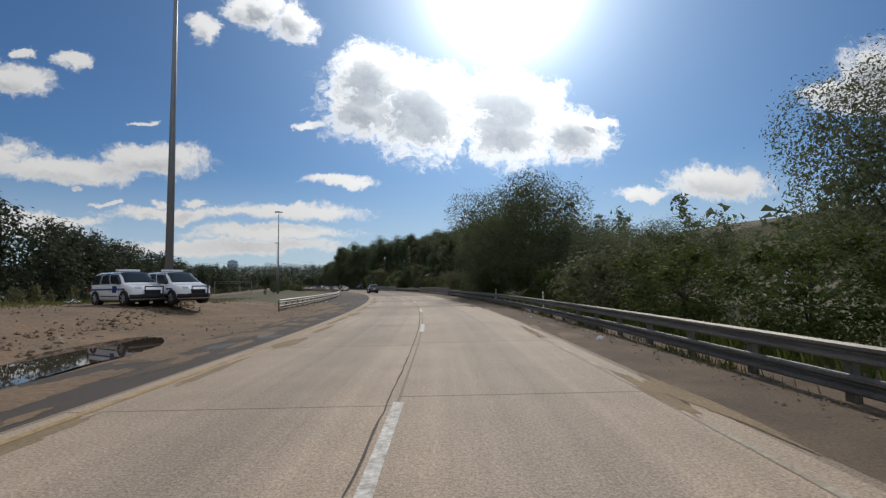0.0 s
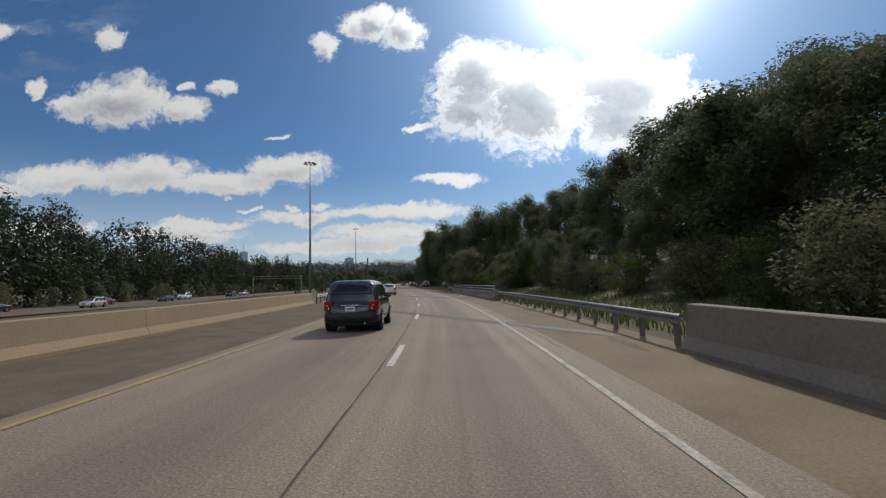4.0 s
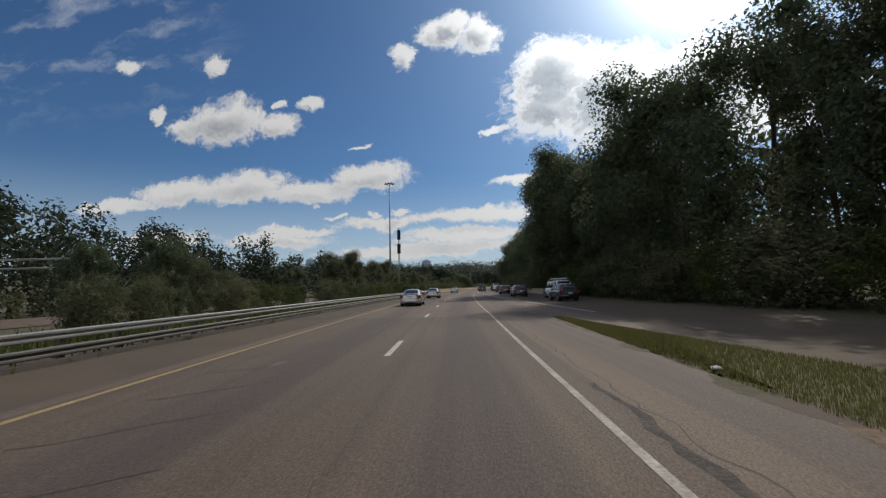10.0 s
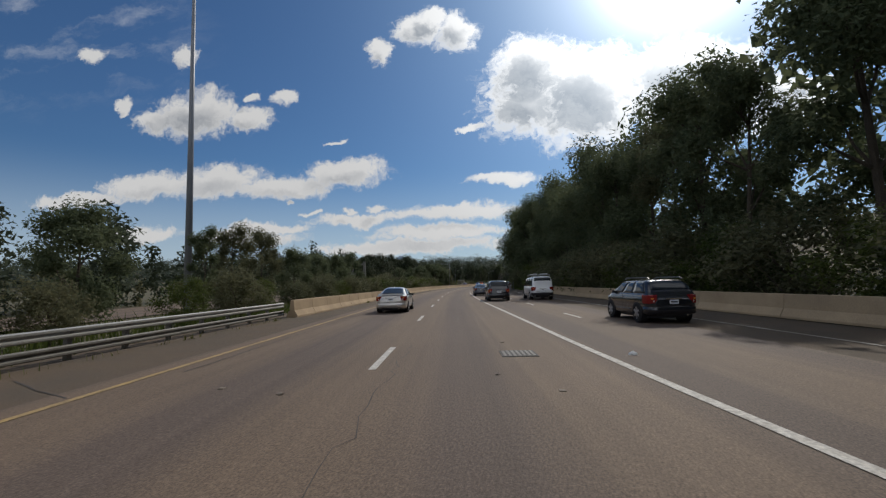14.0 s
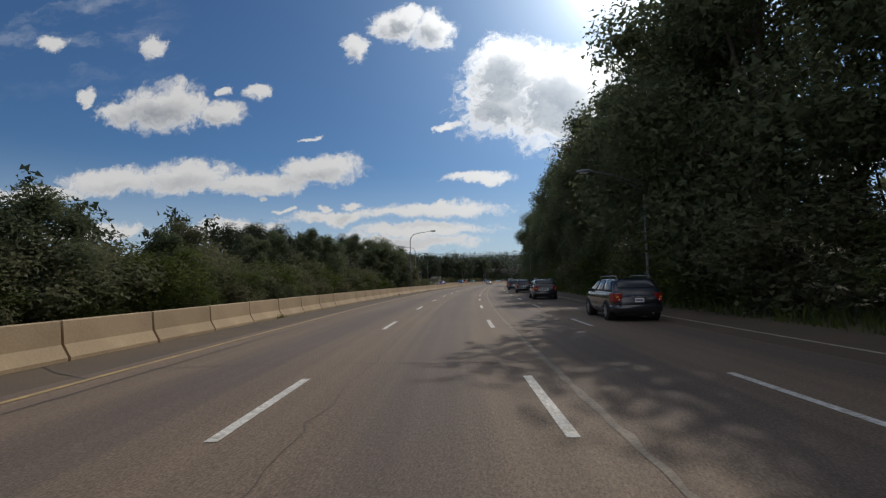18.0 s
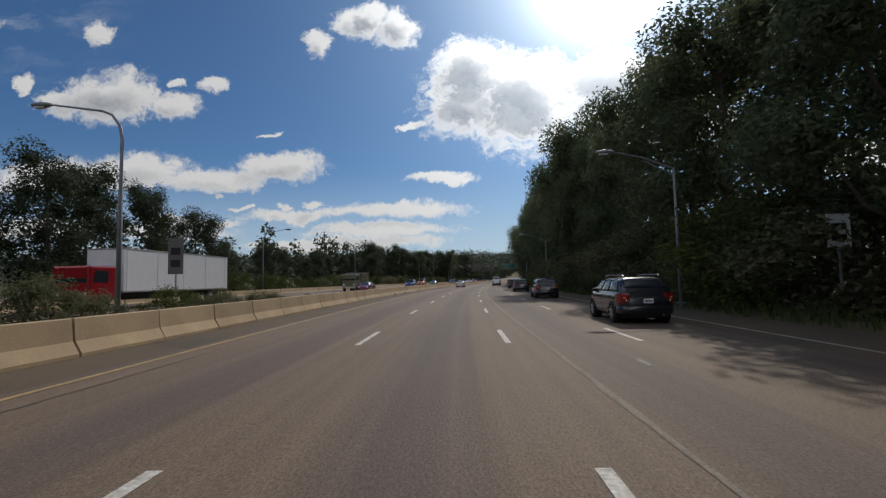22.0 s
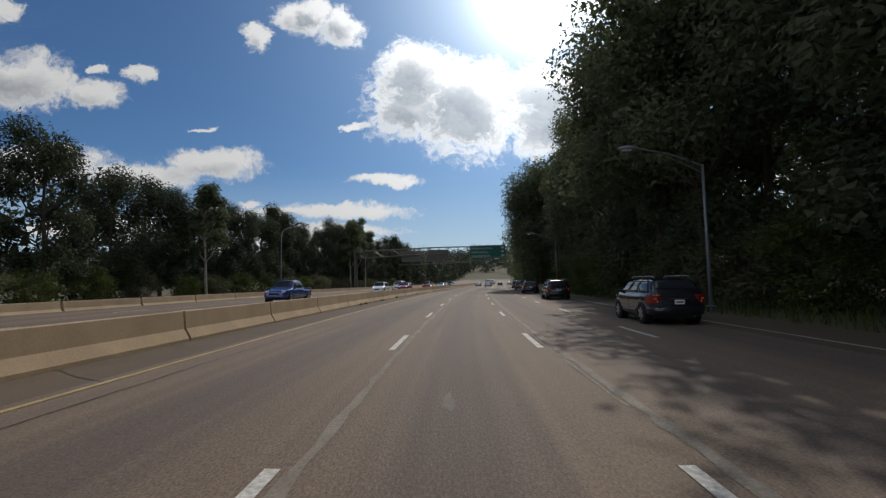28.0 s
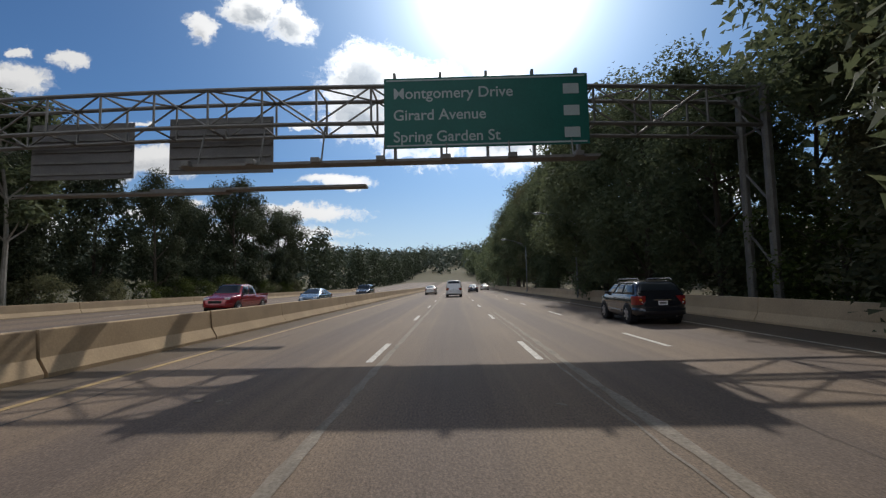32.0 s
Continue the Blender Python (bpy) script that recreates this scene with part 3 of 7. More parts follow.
road = setting("road", sheet(-60, 192, -4.6, 4.1, 0.0), DECK, "worn pale concrete highway lanes", "road")
# a sheet of darker asphalt over the first stretch
setting("road_newer_asphalt", sheet(190.06, 229, -4.4, 3.95, 0.0045), DARKASPHALT, "darker patched asphalt lanes", "road")
setting("road_asphalt", sheet(190.05, 1190, -4.75, table((190, 4.0), (200, 4.1), (226, 9.5), (240, 9.5), (1190, 11.2)), 0.002), ASPHALT, "grey worn asphalt highway lanes", "road")
setting("shoulder_left_start", sheet(-60, 85, LEFT_EDGE, -4.55, -0.003), DARKSHOULDER, "dark stained asphalt shoulder", "shoulder")
setting("shoulder_left_bridge", sheet(85, 188, LEFT_EDGE, -4.55, -0.003), BROWNSHOULDER, "dusty tan bridge shoulder", "shoulder")
setting("shoulder_left", sheet(188, 1190, LEFT_EDGE, -4.55, -0.003), SHOULDER, "stained dusty asphalt shoulder", "shoulder")
setting("shoulder_right_start", sheet(-60, 65, 4.05, 7.0, -0.003), BROWNSHOULDER, "dirt-covered brown asphalt shoulder", "shoulder")
setting("shoulder_right_bridge", sheet(65, 150, 4.05, 7.0, -0.003), SILT, "bridge shoulder covered with tan silt", "shoulder")
setting("shoulder_right", sheet(150, 260, 4.05, table((150, 7), (170, 7), (175, 6.6), (215, 6.6), (225, 12), (260, 14)), -0.003), SHOULDER, "dusty brown asphalt shoulder", "shoulder")
setting("ramp", sheet(150, 300, table((150, 15), (200, 11.5), (228, 6.5), (300, 5)), table((150, 24), (200, 20), (260, 15.5), (300, 14.5)), -0.007), SHOULDER, "grey asphalt slip road joining the highway", "road")
setting("shoulder_far", sheet(255, 1190, 9.0, table((255, 16), (300, 14.5), (380, 13.5), (1190, 13.0)), -0.005), SHOULDER, "shaded asphalt shoulder under trees", "shoulder")
OPP0, OPP1 = table((-60, -62), (100, -52), (200, -44), (330, -34), (420, -20), (480, -8.2), (1190, -8.2)), table((-60, -80), (100, -70), (200, -62), (330, -50), (420, -36), (480, -26), (560, -25), (1190, -25))
opp = sheet(-60, 1190, OPP1, OPP0, 0.0, 4.0)
for v in opp.verts:
    s, w = near_road(v.co.x, v.co.y)
    v.co.z = 0.012 + rise(s) + float(np.interp(s, (420, 500, 640, 700), (0, 0.2, 0.2, 0.05))) + (-1.45 * float(np.interp(s, (-60, 20, 60, 330, 420), (0.1, 0.2, 1, 1, 0))) if s < 420 else 0)
setting("road_opposite", opp, ASPHALT, "grey asphalt lanes of the opposite carriageway", "road")


# concrete slabs with open joints
def slab_mesh(s0, s1, w0, w1):
    g = 0.012
    b = bmesh.new()
    spots = ((s0 + g, w0 + g), (s0 + g, w1 - g), (s1 - g, w1 - g), (s1 - g, w0 + g))
    top = [b.verts.new(put(s, w, 0.004)) for s, w in spots]
    low = [b.verts.new(v.co - Vector((0, 0, 0.05))) for v in top]
    uv = b.loops.layers.uv.new("along")
    for loop, (s, w) in zip(b.faces.new(top).loops, spots):
        loop[uv].uv = (w, s)
    for i in range(4):
        b.faces.new((top[i], low[i], low[(i + 1) % 4], top[(i + 1) % 4]))
    bmesh.ops.recalc_face_normals(b, faces=b.faces)
    return b


def build_slabs():
    rnd = random.Random(4)
    for w0, w1 in ((-4.5, -0.02), (0.0, 3.98)):
        s = -30.0
        while s < 190:
            n = min(190, s + 6.1 + rnd.uniform(-0.1, 0.1))
            if not 66 < s < 170:
                part("slab", slab_mesh(s, n, w0, w1), CONCRETE if s < 100 else DECK, road)
            s = n


build_slabs()


# ---- painted lines ----
EDGE_W = table((-60, 3.6), (45, 3.5), (62, 3.36), (100, 3.45), (145, 3.62), (165, 3.45), (186, 3.38), (208, 3.4), (231, 3.62), (254, 3.54), (280, 3.38), (299, 3.5))


def lines():
    setting("edge_line_yellow", sheet(-60, 1190, table((-60, -4.28), (330, -4.23), (420, -4.48), (1190, -4.58)), table((-60, -4.14), (330, -4.1), (420, -4.34), (1190, -4.44)), 0.010), YELLOW, "faded yellow edge line", "road marking")
    setting("edge_line_bare", sheet(160, 191, lambda s: EDGE_W(s) - 0.1, lambda s: EDGE_W(s) + 0.1, 0.010), BARELINE, "edge line worn to pale concrete", "road marking")
    setting("edge_line_start", sheet(45, 160, lambda s: EDGE_W(s) - 0.06, lambda s: EDGE_W(s) + 0.06, 0.010), WORN, "worn white edge line", "road marking")
    setting("edge_line_white", sheet(195, 299, lambda s: EDGE_W(s) - 0.06, lambda s: EDGE_W(s) + 0.06, 0.010), WORN, "worn white edge line", "road marking")
    setting("edge_line_faded", sheet(-60, 45, 3.55, 3.66, 0.010), STAINED, "edge line worn away almost to bare concrete", "road marking")
    setting("merge_line_white", sheet(231, 371, table((231, 9.6), (240, 9.0), (262, 7.3), (285, 5.8), (305, 4.75), (340, 3.85), (371, 3.52)), table((231, 9.78), (240, 9.18), (262, 7.48), (285, 5.98), (305, 4.93), (340, 4.03), (371, 3.70)), 0.012), WHITE, "bright white merge line", "road marking")
    setting("edge_line_right", sheet(300, 1190, table((300, 11.4), (380, 10.8), (1190, 10.9)), table((300, 11.54), (380, 10.94), (1190, 11.04)), 0.010), WORN, "worn white edge line", "road marking")


lines()


def dash_starts():
    """Where the dashes begin along the road: known ones, with others at even steps between."""
    known = (-20.7, 3.4, 15.8, 27.3, 40.9, 65.0, 133.7, 144.6, 156.0, 168.9, 215.3, 229.0, 241.1, 280.8, 292.5, 304.9, 316.3, 362.7, 373.8, 406.8, 417.5, 427.8, 438.5, 449.1, 459.9, 481.5, 492.2, 525.8, 536.6, 591.05, 601.2, 621.7, 642.2, 662.4, 684.1, 807.0)
    for a, c in zip(known, known[1:]):
        n = max(1, round((c - a) / (12.19 if a < 370 else 10.9)))
        for k in range(n):
            yield a + (c - a) * k / n


def dashes():
    first = thing("lane_dash", Matrix.Identity(4), "worn white dashed lane line", "road marking", kind="structure")
    left = table((360, 0), (385, -0.3), (470, -0.33), (500, 0), (590, 0.12), (800, 0.1))
    middle = table((376, 3.47), (430, 3.57), (515, 3.64), (594, 3.76), (800, 3.76))
    outer = table((309, 7.2), (386, 6.88), (515, 7.02), (600, 7.2), (800, 7.25))
    for wf, s0, s1 in ((left, -30, 800), (middle, 376, 800), (outer, 309, 800)):
        for s in dash_starts():
            if s0 <= s <= s1:
                w = wf(s + 1.5)
                s += 1.6 if wf is outer and s > 480 else 0
                part("dash", sheet(s, s + 3.05, w - 0.075, w + 0.075, 0.011, 1.5), WHITE, first)
    far = thing("lane_dash_far", Matrix.Identity(4), "white dashed lines of the opposite lanes", "road marking", kind="structure")
    for off in (5.6, 9.3, 13.0):
        s = 470
        while s < 800:
            part("dash", sheet(s, s + 3.05, OPP1(s) + off, OPP1(s) + off + 0.14, 0.024 + float(np.interp(s, (420, 500, 640, 700), (0, 0.2, 0.2, 0.05))), 1.5), WHITE, far)
            s += 12.19


dashes()


# dirt lot on the left at the start, with a puddle
def lot():
    b = bmesh.new()
    rows = []
    for s in np.arange(-50, 46, 1.5):
        row = []
        for w in np.arange(-34, -5.9, 1.4):
            p = put(s, w)
            z = 0.02 + 0.85 * min(1.0, max(0.0, (-10.8 - w) / 4.0)) * float(np.interp(s, (-60, 30, 46), (1, 1, 0.35))) + noise.noise((p.x * 0.45, p.y * 0.45, 3)) * 0.07 * min(1, max(0, (-6.2 - w) / 2)) + noise.noise((p.x * 1.6, p.y * 1.6, 7)) * 0.045 * min(1, max(0, (-6.2 - w) / 2))
            dip = math.exp(-(((s - 12.4) / 5.0) ** 2 + ((w + 8.9 + 0.25 * (s - 12.4)) / 1.5) ** 2) * 1.2)
            row.append(b.verts.new((p.x, p.y, z * (1 - 0.8 * dip) - 0.13 * dip - (0.06 if w > -6.4 else 0))))
        rows.append(row)
    for a, c in zip(rows, rows[1:]):
        for i in range(len(a) - 1):
            b.faces.new((a[i], a[i + 1], c[i + 1], c[i]))
    bmesh.ops.recalc_face_normals(b, faces=b.faces)
    setting("dirt_lot", b, DIRT, "rutted brown dirt lot beside the road", "dirt lot")


lot()


def puddle():
    b = bmesh.new()
    vs = []
    for k in range(40):
        a = 2 * math.pi * k / 40
        q = 1 + 0.12 * math.sin(3 * a) + 0.08 * math.sin(5 * a + 1)
        p = put(12.4 + 4.8 * q * math.sin(a), -8.9 - 0.25 * 4.8 * q * math.sin(a) + 1.35 * q * math.cos(a))
        vs.append(b.verts.new((p.x, p.y, -0.025)))
    b.faces.new(vs)
    m = glazing("puddle_water", (0.05, 0.04, 0.03), 0.02)
    setting("puddle", b, m, "shallow puddle mirroring the sky on dirt", "water")


puddle()


# grass verge between the road and the slip road
VERGE0 = table((160, 7.0), (172, 6.0), (200, 6.1), (214, 6.2), (228, 6.6))
VERGE1 = table((160, 16.0), (172, 15.0), (190, 12.5), (200, 11.3), (214, 9.0), (228, 6.7))
setting("verge", sheet(160, 228, VERGE0, VERGE1, 0.002, 2.0), surface("verge_soil", (0.12, 0.105, 0.045), 0.95, coarse=0.5, fine=8, vary=0.4, second=(0.07, 0.075, 0.028), bump=0.6), "dry grass verge beside the slip road", "verge")


def blades(name, spots, high, wide, material, label, seed):
    """Grass: thin bent blades in one mesh."""
    rs = np.random.RandomState(seed)
    verts, faces = [], []
    for x, y, z in spots:
        a, h, l = rs.uniform(0, 6.3), high * rs.uniform(0.5, 1.3), rs.uniform(0, 6.3)
        dx, dy = math.cos(a) * wide, math.sin(a) * wide
        bx, by = math.cos(l) * h * 0.4, math.sin(l) * h * 0.4
        n = len(verts)
        verts += [(x - dx, y - dy, z - 0.02), (x + dx, y + dy, z - 0.02), (x + dx * 0.6 + bx * 0.4, y + dy * 0.6 + by * 0.4, z + h * 0.6), (x - dx * 0.6 + bx * 0.4, y - dy * 0.6 + by * 0.4, z + h * 0.6), (x + bx, y + by, z + h)]
        faces += [(n, n + 1, n + 2, n + 3), (n + 3, n + 2, n + 4)]
    tagged(new(name, mesh_of(name, verts, faces, material)), label, "grass", kind="stuff")


def grass():
    rs = np.random.RandomState(3)
    spots = []
    for _ in range(90000):
        s = rs.uniform(164, 227)
        a, c = VERGE0(s), VERGE1(s)
        w = a + (c - a) * rs.rand()
        p = put(s, w, 0.02)
        spots.append((p.x, p.y, p.z))
    blades("verge_grass", spots, 0.06, 0.008, REED, "short sunlit yellow-green grass", 4)
    spots = []
    for _ in range(14000):
        s = rs.uniform(-30, 62)
        w = rs.uniform(-42, -24) if rs.rand() < 0.5 else 6.6 + abs(rs.normal(0, 1.8))
        p = put(s, w)
        spots.append((p.x, p.y, height(s, w, p.x, p.y)))
    for lo, hi, w0, w1, n in ((62, 158, 7.4, 13, 9000), (190, 330, -13.5, -8.2, 9000), (330, 470, -11, -7.6, 9000), (380, 680, 13.2, 17, 9000), (476, 700, -34, -27.6, 6000)):
        for _ in range(n):
            s, w = rs.uniform(lo, hi), rs.uniform(w0, w1)
            p = put(s, w)
            spots.append((p.x, p.y, height(s, w, p.x, p.y)))
    blades("weeds", spots, 0.6, 0.03, SHRUB, "tall green and dry weeds along the road edges", 6)


grass()


# ---- guard rails, parapets and barriers ----
WBEAM = [(0.0, 0.53), (-0.045, 0.56), (-0.045, 0.60), (0.03, 0.64), (0.03, 0.67), (-0.045, 0.71), (-0.045, 0.75), (0.0, 0.78), (0.012, 0.78), (-0.030, 0.745), (-0.030, 0.715), (0.042, 0.675), (0.042, 0.635), (-0.030, 0.595), (-0.030, 0.565), (0.012, 0.53)]


def guard_rail(s0, s1, w, label, side=1, spacing=1.9, lift=0.0, double=False, base=0.0, finish=None):
    """side 1: the rail faces left, -1: it faces right."""
    t = thing("guard_rail", Matrix.Identity(4), label, "guard rail")
    wf = w if callable(w) else (lambda s: w)
    prof = [(a * side, u + lift) for a, u in WBEAM]
    part("beam", sweep(prof, s0, s1, 2.0, wf, base), finish or GALV, t)
    if double:
        part("lower_beam", sweep([(a * side, u - 0.40 + lift) for a, u in WBEAM], s0, s1, 2.0, wf, base), DULL, t, "dull lower rail")
    me = None
    s = s0 + 0.4
    while s < s1:
        if me is None:
            b = box(-0.05, 0.05, -0.075, 0.075, -0.4, 0.76 + lift)
            box(-0.05 * side - 0.05, -0.05 * side + 0.05, -0.05, 0.05, 0.5 + lift, 0.76 + lift, 0, b)
            me = bpy.data.meshes.new("post")
            b.to_mesh(me)
            b.free()
            me.materials.append(DULL)
        child("post", me, t, stand(s, wf(s) + side * 0.12, base))
        s += spacing
    return t


def jersey(s0, s1, w, high, label, piece=3.66, material=None, base=0.0):
    t = thing("concrete_barrier", Matrix.Identity(4), label, "barrier")
    k = high / 0.81
    prof = [(-0.30, 0), (-0.30, 0.075 * k), (-0.13, 0.33 * k), (-0.085, high - 0.02), (-0.065, high), (0.065, high), (0.085, high - 0.02), (0.13, 0.33 * k), (0.30, 0.075 * k), (0.30, 0)]
    b = bmesh.new()
    rings = []
    for y in (-piece / 2 + 0.022, piece / 2 - 0.022):
        rings.append([b.verts.new((a, y, u)) for a, u in prof])
    n = len(prof)
    for i in range(n):
        b.faces.new((rings[0][i], rings[0][(i + 1) % n], rings[1][(i + 1) % n], rings[1][i]))
    b.faces.new(rings[0][::-1])
    b.faces.new(rings[1])
    bmesh.ops.recalc_face_normals(b, faces=b.faces)
    me = bpy.data.meshes.new("segment")
    b.to_mesh(me)
    b.free()
    me.materials.append(material or BARRIER)
    wf = w if callable(w) else (lambda s: w)
    rnd = random.Random(int(s0))
    s = s0 + piece / 2
    while s < s1:
        skew = math.degrees(math.atan2(wf(s - 1) - wf(s + 1), 2))
        child("segment", me, t, stand(s, wf(s) + rnd.uniform(-0.012, 0.012), base, skew + rnd.uniform(-0.15, 0.15)))
        s += piece
    return t


def parapet(s0, s1, w, high, label, face, tubes=False, material=None):
    """A bridge parapet in cast lengths; face: the side of the traffic, 1 to the left, -1 to the right."""
    t = thing("bridge_parapet", Matrix.Identity(4), label, "parapet")
    n = max(1, round((s1 - s0) / 7.5))
    for i in range(n):
        a, c = s0 + (s1 - s0) * i / n, s0 + (s1 - s0) * (i + 1) / n
        prof = [(-0.20 * face, 0), (-0.20 * face, 0.10), (-0.06 * face, 0.34), (0.0, high - 0.02), (0.03 * face, high), (0.28 * face, high), (0.30 * face, high - 0.02), (0.30 * face, 0)]
        part("length", sweep(prof, a + 0.01, c - 0.01, 2.5, w), material or PARAPET, t)
    if tubes:
        for z in (0.20, 0.46):
            part("tube_rail", sweep([(0.15 * face + 0.055 * math.cos(q), high + z + 0.055 * math.sin(q)) for q in np.linspace(0, 2 * math.pi, 10, endpoint=False)], s0, s1, 2.0, w), GALV, t, "grey steel tube rail")
        for s in np.arange(s0 + 1, s1, 2.6):
            part("rail_post", box(-0.04, 0.04, -0.07, 0.07, 0, 0.52), DULL, t, "", stand(s, w + 0.22 * face, high))
    return t


RIGHT_RAIL = table((-60, 5.6), (20, 5.9), (63, 6.5), (100, 6.5), (170, 6.7))
guard_rail(-40, 63, RIGHT_RAIL, "weathered steel guard rail along wooded verge", 1, double=True, finish=WEATHERED)
guard_rail(32, 86, table((32, -9.6), (86, -9.0)), "pale steel guard rail over a dirt verge", -1, double=True)
parapet(63.5, 89, 6.5, 1.05, "low grey concrete bridge parapet in shade", 1, False, SHADEPARAPET)
parapet(86.5, 118, -8.9, 0.95, "tan concrete bridge parapet", -1)
guard_rail(89.5, 117, table((89, 6.6), (117, 6.7)), "steel guard rail between two bridges", 1)
guard_rail(118.5, 150.5, -8.6, "bright steel guard rail above a concrete kerb", -1)
parapet(117.5, 147.5, 6.5, 0.72, "shaded grey concrete bridge parapet with steel tube rails", 1, True, SHADEPARAPET)
parapet(151, 190, -8.5, 0.72, "tan concrete bridge parapet with steel tube rails", -1, True)
guard_rail(147.5, 163, table((147, 6.6), (163, 7.6)), "steel guard rail at a bridge end", 1)
KERB_W = table((190, -8.0), (240, -7.4), (322, -7.0))
guard_rail(190.5, 320, lambda s: KERB_W(s) - 0.45, "bright steel guard rail along the median", -1, double=True)
setting("kerb", sweep([(-0.25, 0), (-0.25, 0.14), (0.0, 0.14), (0.05, 0)], 118.5, 150, 4, -8.1), BARRIER, "worn concrete kerb", "kerb")
setting("kerb_median", sweep([(-0.25, 0), (-0.25, 0.10), (0.0, 0.10), (0.05, 0)], 190, 300, 4, KERB_W), DARKSHOULDER, "dark concrete kerb", "kerb")
MEDIAN = table((320, -7.0), (345, -6.7), (420, -6.9), (560, -7.0), (650, -6.6), (690, -6.1), (800, -6.1))
jersey(320, 499, MEDIAN, 0.92, "tan concrete median barrier in short lengths", 3.05)
jersey(500, 800, MEDIAN, 0.92, "tan concrete median barrier with grimy joints", 6.1)
jersey(430, 800, table((430, -36.5), (470, -27.5), (480, -26.6), (800, -25.6)), 0.86, "tan concrete barrier along the far side", 7.3)
jersey(284, 379, table((250, 16.6), (300, 15.0), (385, 14.0)), 0.95, "shaded concrete wall below the trees", 6.1)
jersey(655, 800, 13.4, 0.9, "concrete barrier below roadside trees", 6.1)


# ---- trees ----
def leaf_cloud(rnd, lobes, count, size, name, material, flat=0.6, fill=3, points=4):
    """Leaves strewn over and through rounded lobes (x, y, z, radius, tall): one mesh of small folded leaves."""
    rs = np.random.RandomState(rnd)
    lob = np.array(lobes)
    weight = lob[:, 3] ** 2
    pick = rs.choice(len(lob), count, p=weight / weight.sum())
    d = rs.normal(size=(count, 3))
    d /= np.linalg.norm(d, axis=1)[:, None]
    rad = np.where(rs.rand(count) < 0.72, rs.normal(0.95, 0.11, count), rs.rand(count) ** 0.5)
    tall = lob[pick, 4]
    c = lob[pick, :3] + d * (lob[pick, 3] * rad)[:, None] * np.stack([np.ones(count), np.ones(count), tall], 1)
    # tufts: leaves gather round twig ends
    tuft = rs.normal(scale=0.12, size=(count, 3)) * lob[pick, 3][:, None]
    c = c + tuft * (rs.rand(count) < 0.5)[:, None]
    n = d + rs.normal(scale=0.8, size=(count, 3)) + np.array((0, 0, flat))
    n /= np.linalg.norm(n, axis=1)[:, None]
    u = np.cross(n, rs.normal(size=(count, 3)))
    u /= np.linalg.norm(u, axis=1)[:, None]
    v = np.cross(n, u)
    ln = size * rs.uniform(0.6, 1.4, count)[:, None]
    wd = ln * rs.uniform(0.32, 0.5, count)[:, None]
    co = np.empty((count, points, 3))
    if points == 4:
        co[:, 0], co[:, 2] = c - u * ln * 0.5, c + u * ln * 0.5 - n * ln * 0.12
        co[:, 1], co[:, 3] = c + v * wd * 0.5 + n * wd * 0.15, c - v * wd * 0.5 + n * wd * 0.15
    else:
        co[:, 0], co[:, 1], co[:, 2] = c + u * ln * 0.6, c - u * ln * 0.4 + v * wd * 0.75, c - u * ln * 0.35 - v * wd * 0.75
    # shaded inner mass: a few large ragged leaf sprays facing all ways, well inside each lobe
    per = 32 * fill
    lob_in = np.repeat(lob, per, axis=0)
    ni = len(lob_in)
    d = rs.normal(size=(ni, 3))
    d /= np.linalg.norm(d, axis=1)[:, None]
    c = lob_in[:, :3] + d * (lob_in[:, 3] * rs.uniform(0.1, 0.68, ni))[:, None]
    u, v = rs.normal(size=(ni, 3)), rs.normal(size=(ni, 3))
    u /= np.linalg.norm(u, axis=1)[:, None]
    v = np.cross(u, v)
    v /= np.linalg.norm(v, axis=1)[:, None]
    k = (np.minimum(lob_in[:, 3] * 0.2, size * 0.85) * rs.uniform(0.6, 1.0, ni))[:, None]
    tris = np.stack([c + u * k, c - u * k * 0.6 + v * k * 0.8, c - u * k * 0.7 - v * k * 0.7], 1)
    nt = ni
    me = bpy.data.meshes.new(name)
    me.vertices.add(count * points + nt * 3)
    me.vertices.foreach_set("co", np.concatenate([co.reshape(-1, 3), tris.reshape(-1, 3)]).ravel())
    me.loops.add(count * points + nt * 3)
    me.loops.foreach_set("vertex_index", np.arange(count * points + nt * 3))
    me.polygons.add(count + nt)
    me.polygons.foreach_set("loop_start", np.concatenate([np.arange(0, count * points, points), count * points + np.arange(0, nt * 3, 3)]))
    me.materials.append(material)
    me.update()
    me.validate()
    return me


def trunk_mesh(rnd, high, girth, lobes, material):
    """A tapered, slightly bent trunk with limbs that reach into the lobes."""
    r = random.Random(rnd)
    b = bmesh.new()
    lean = Vector((r.uniform(-0.04, 0.04), r.uniform(-0.04, 0.04), 0)) * high
    spine = [Vector((0, 0, -0.6)) + lean * (k / 5) ** 1.5 + Vector((r.uniform(-0.1, 0.1), r.uniform(-0.1, 0.1), high * 0.86 * k / 5)) for k in range(6)]
    tube(spine, [girth * (1 - 0.16 * k) for k in range(6)], 7, b)
    for x, y, z, rad, tall in lobes:
        k = min(4, max(1, int(5 * (z - rad * 0.5) / (high * 0.86))))
        a = spine[k]
        e = Vector((x, y, z + rad * tall * 0.4))
        mid = (a + e) / 2 + Vector((0, 0, -0.06 * high * r.random()))
        tube([a, mid, e], [girth * 0.42, girth * 0.26, girth * 0.08], 5, b)
    me = bpy.data.meshes.new("trunk")
    b.to_mesh(me)
    b.free()
    me.materials.append(material)
    return me


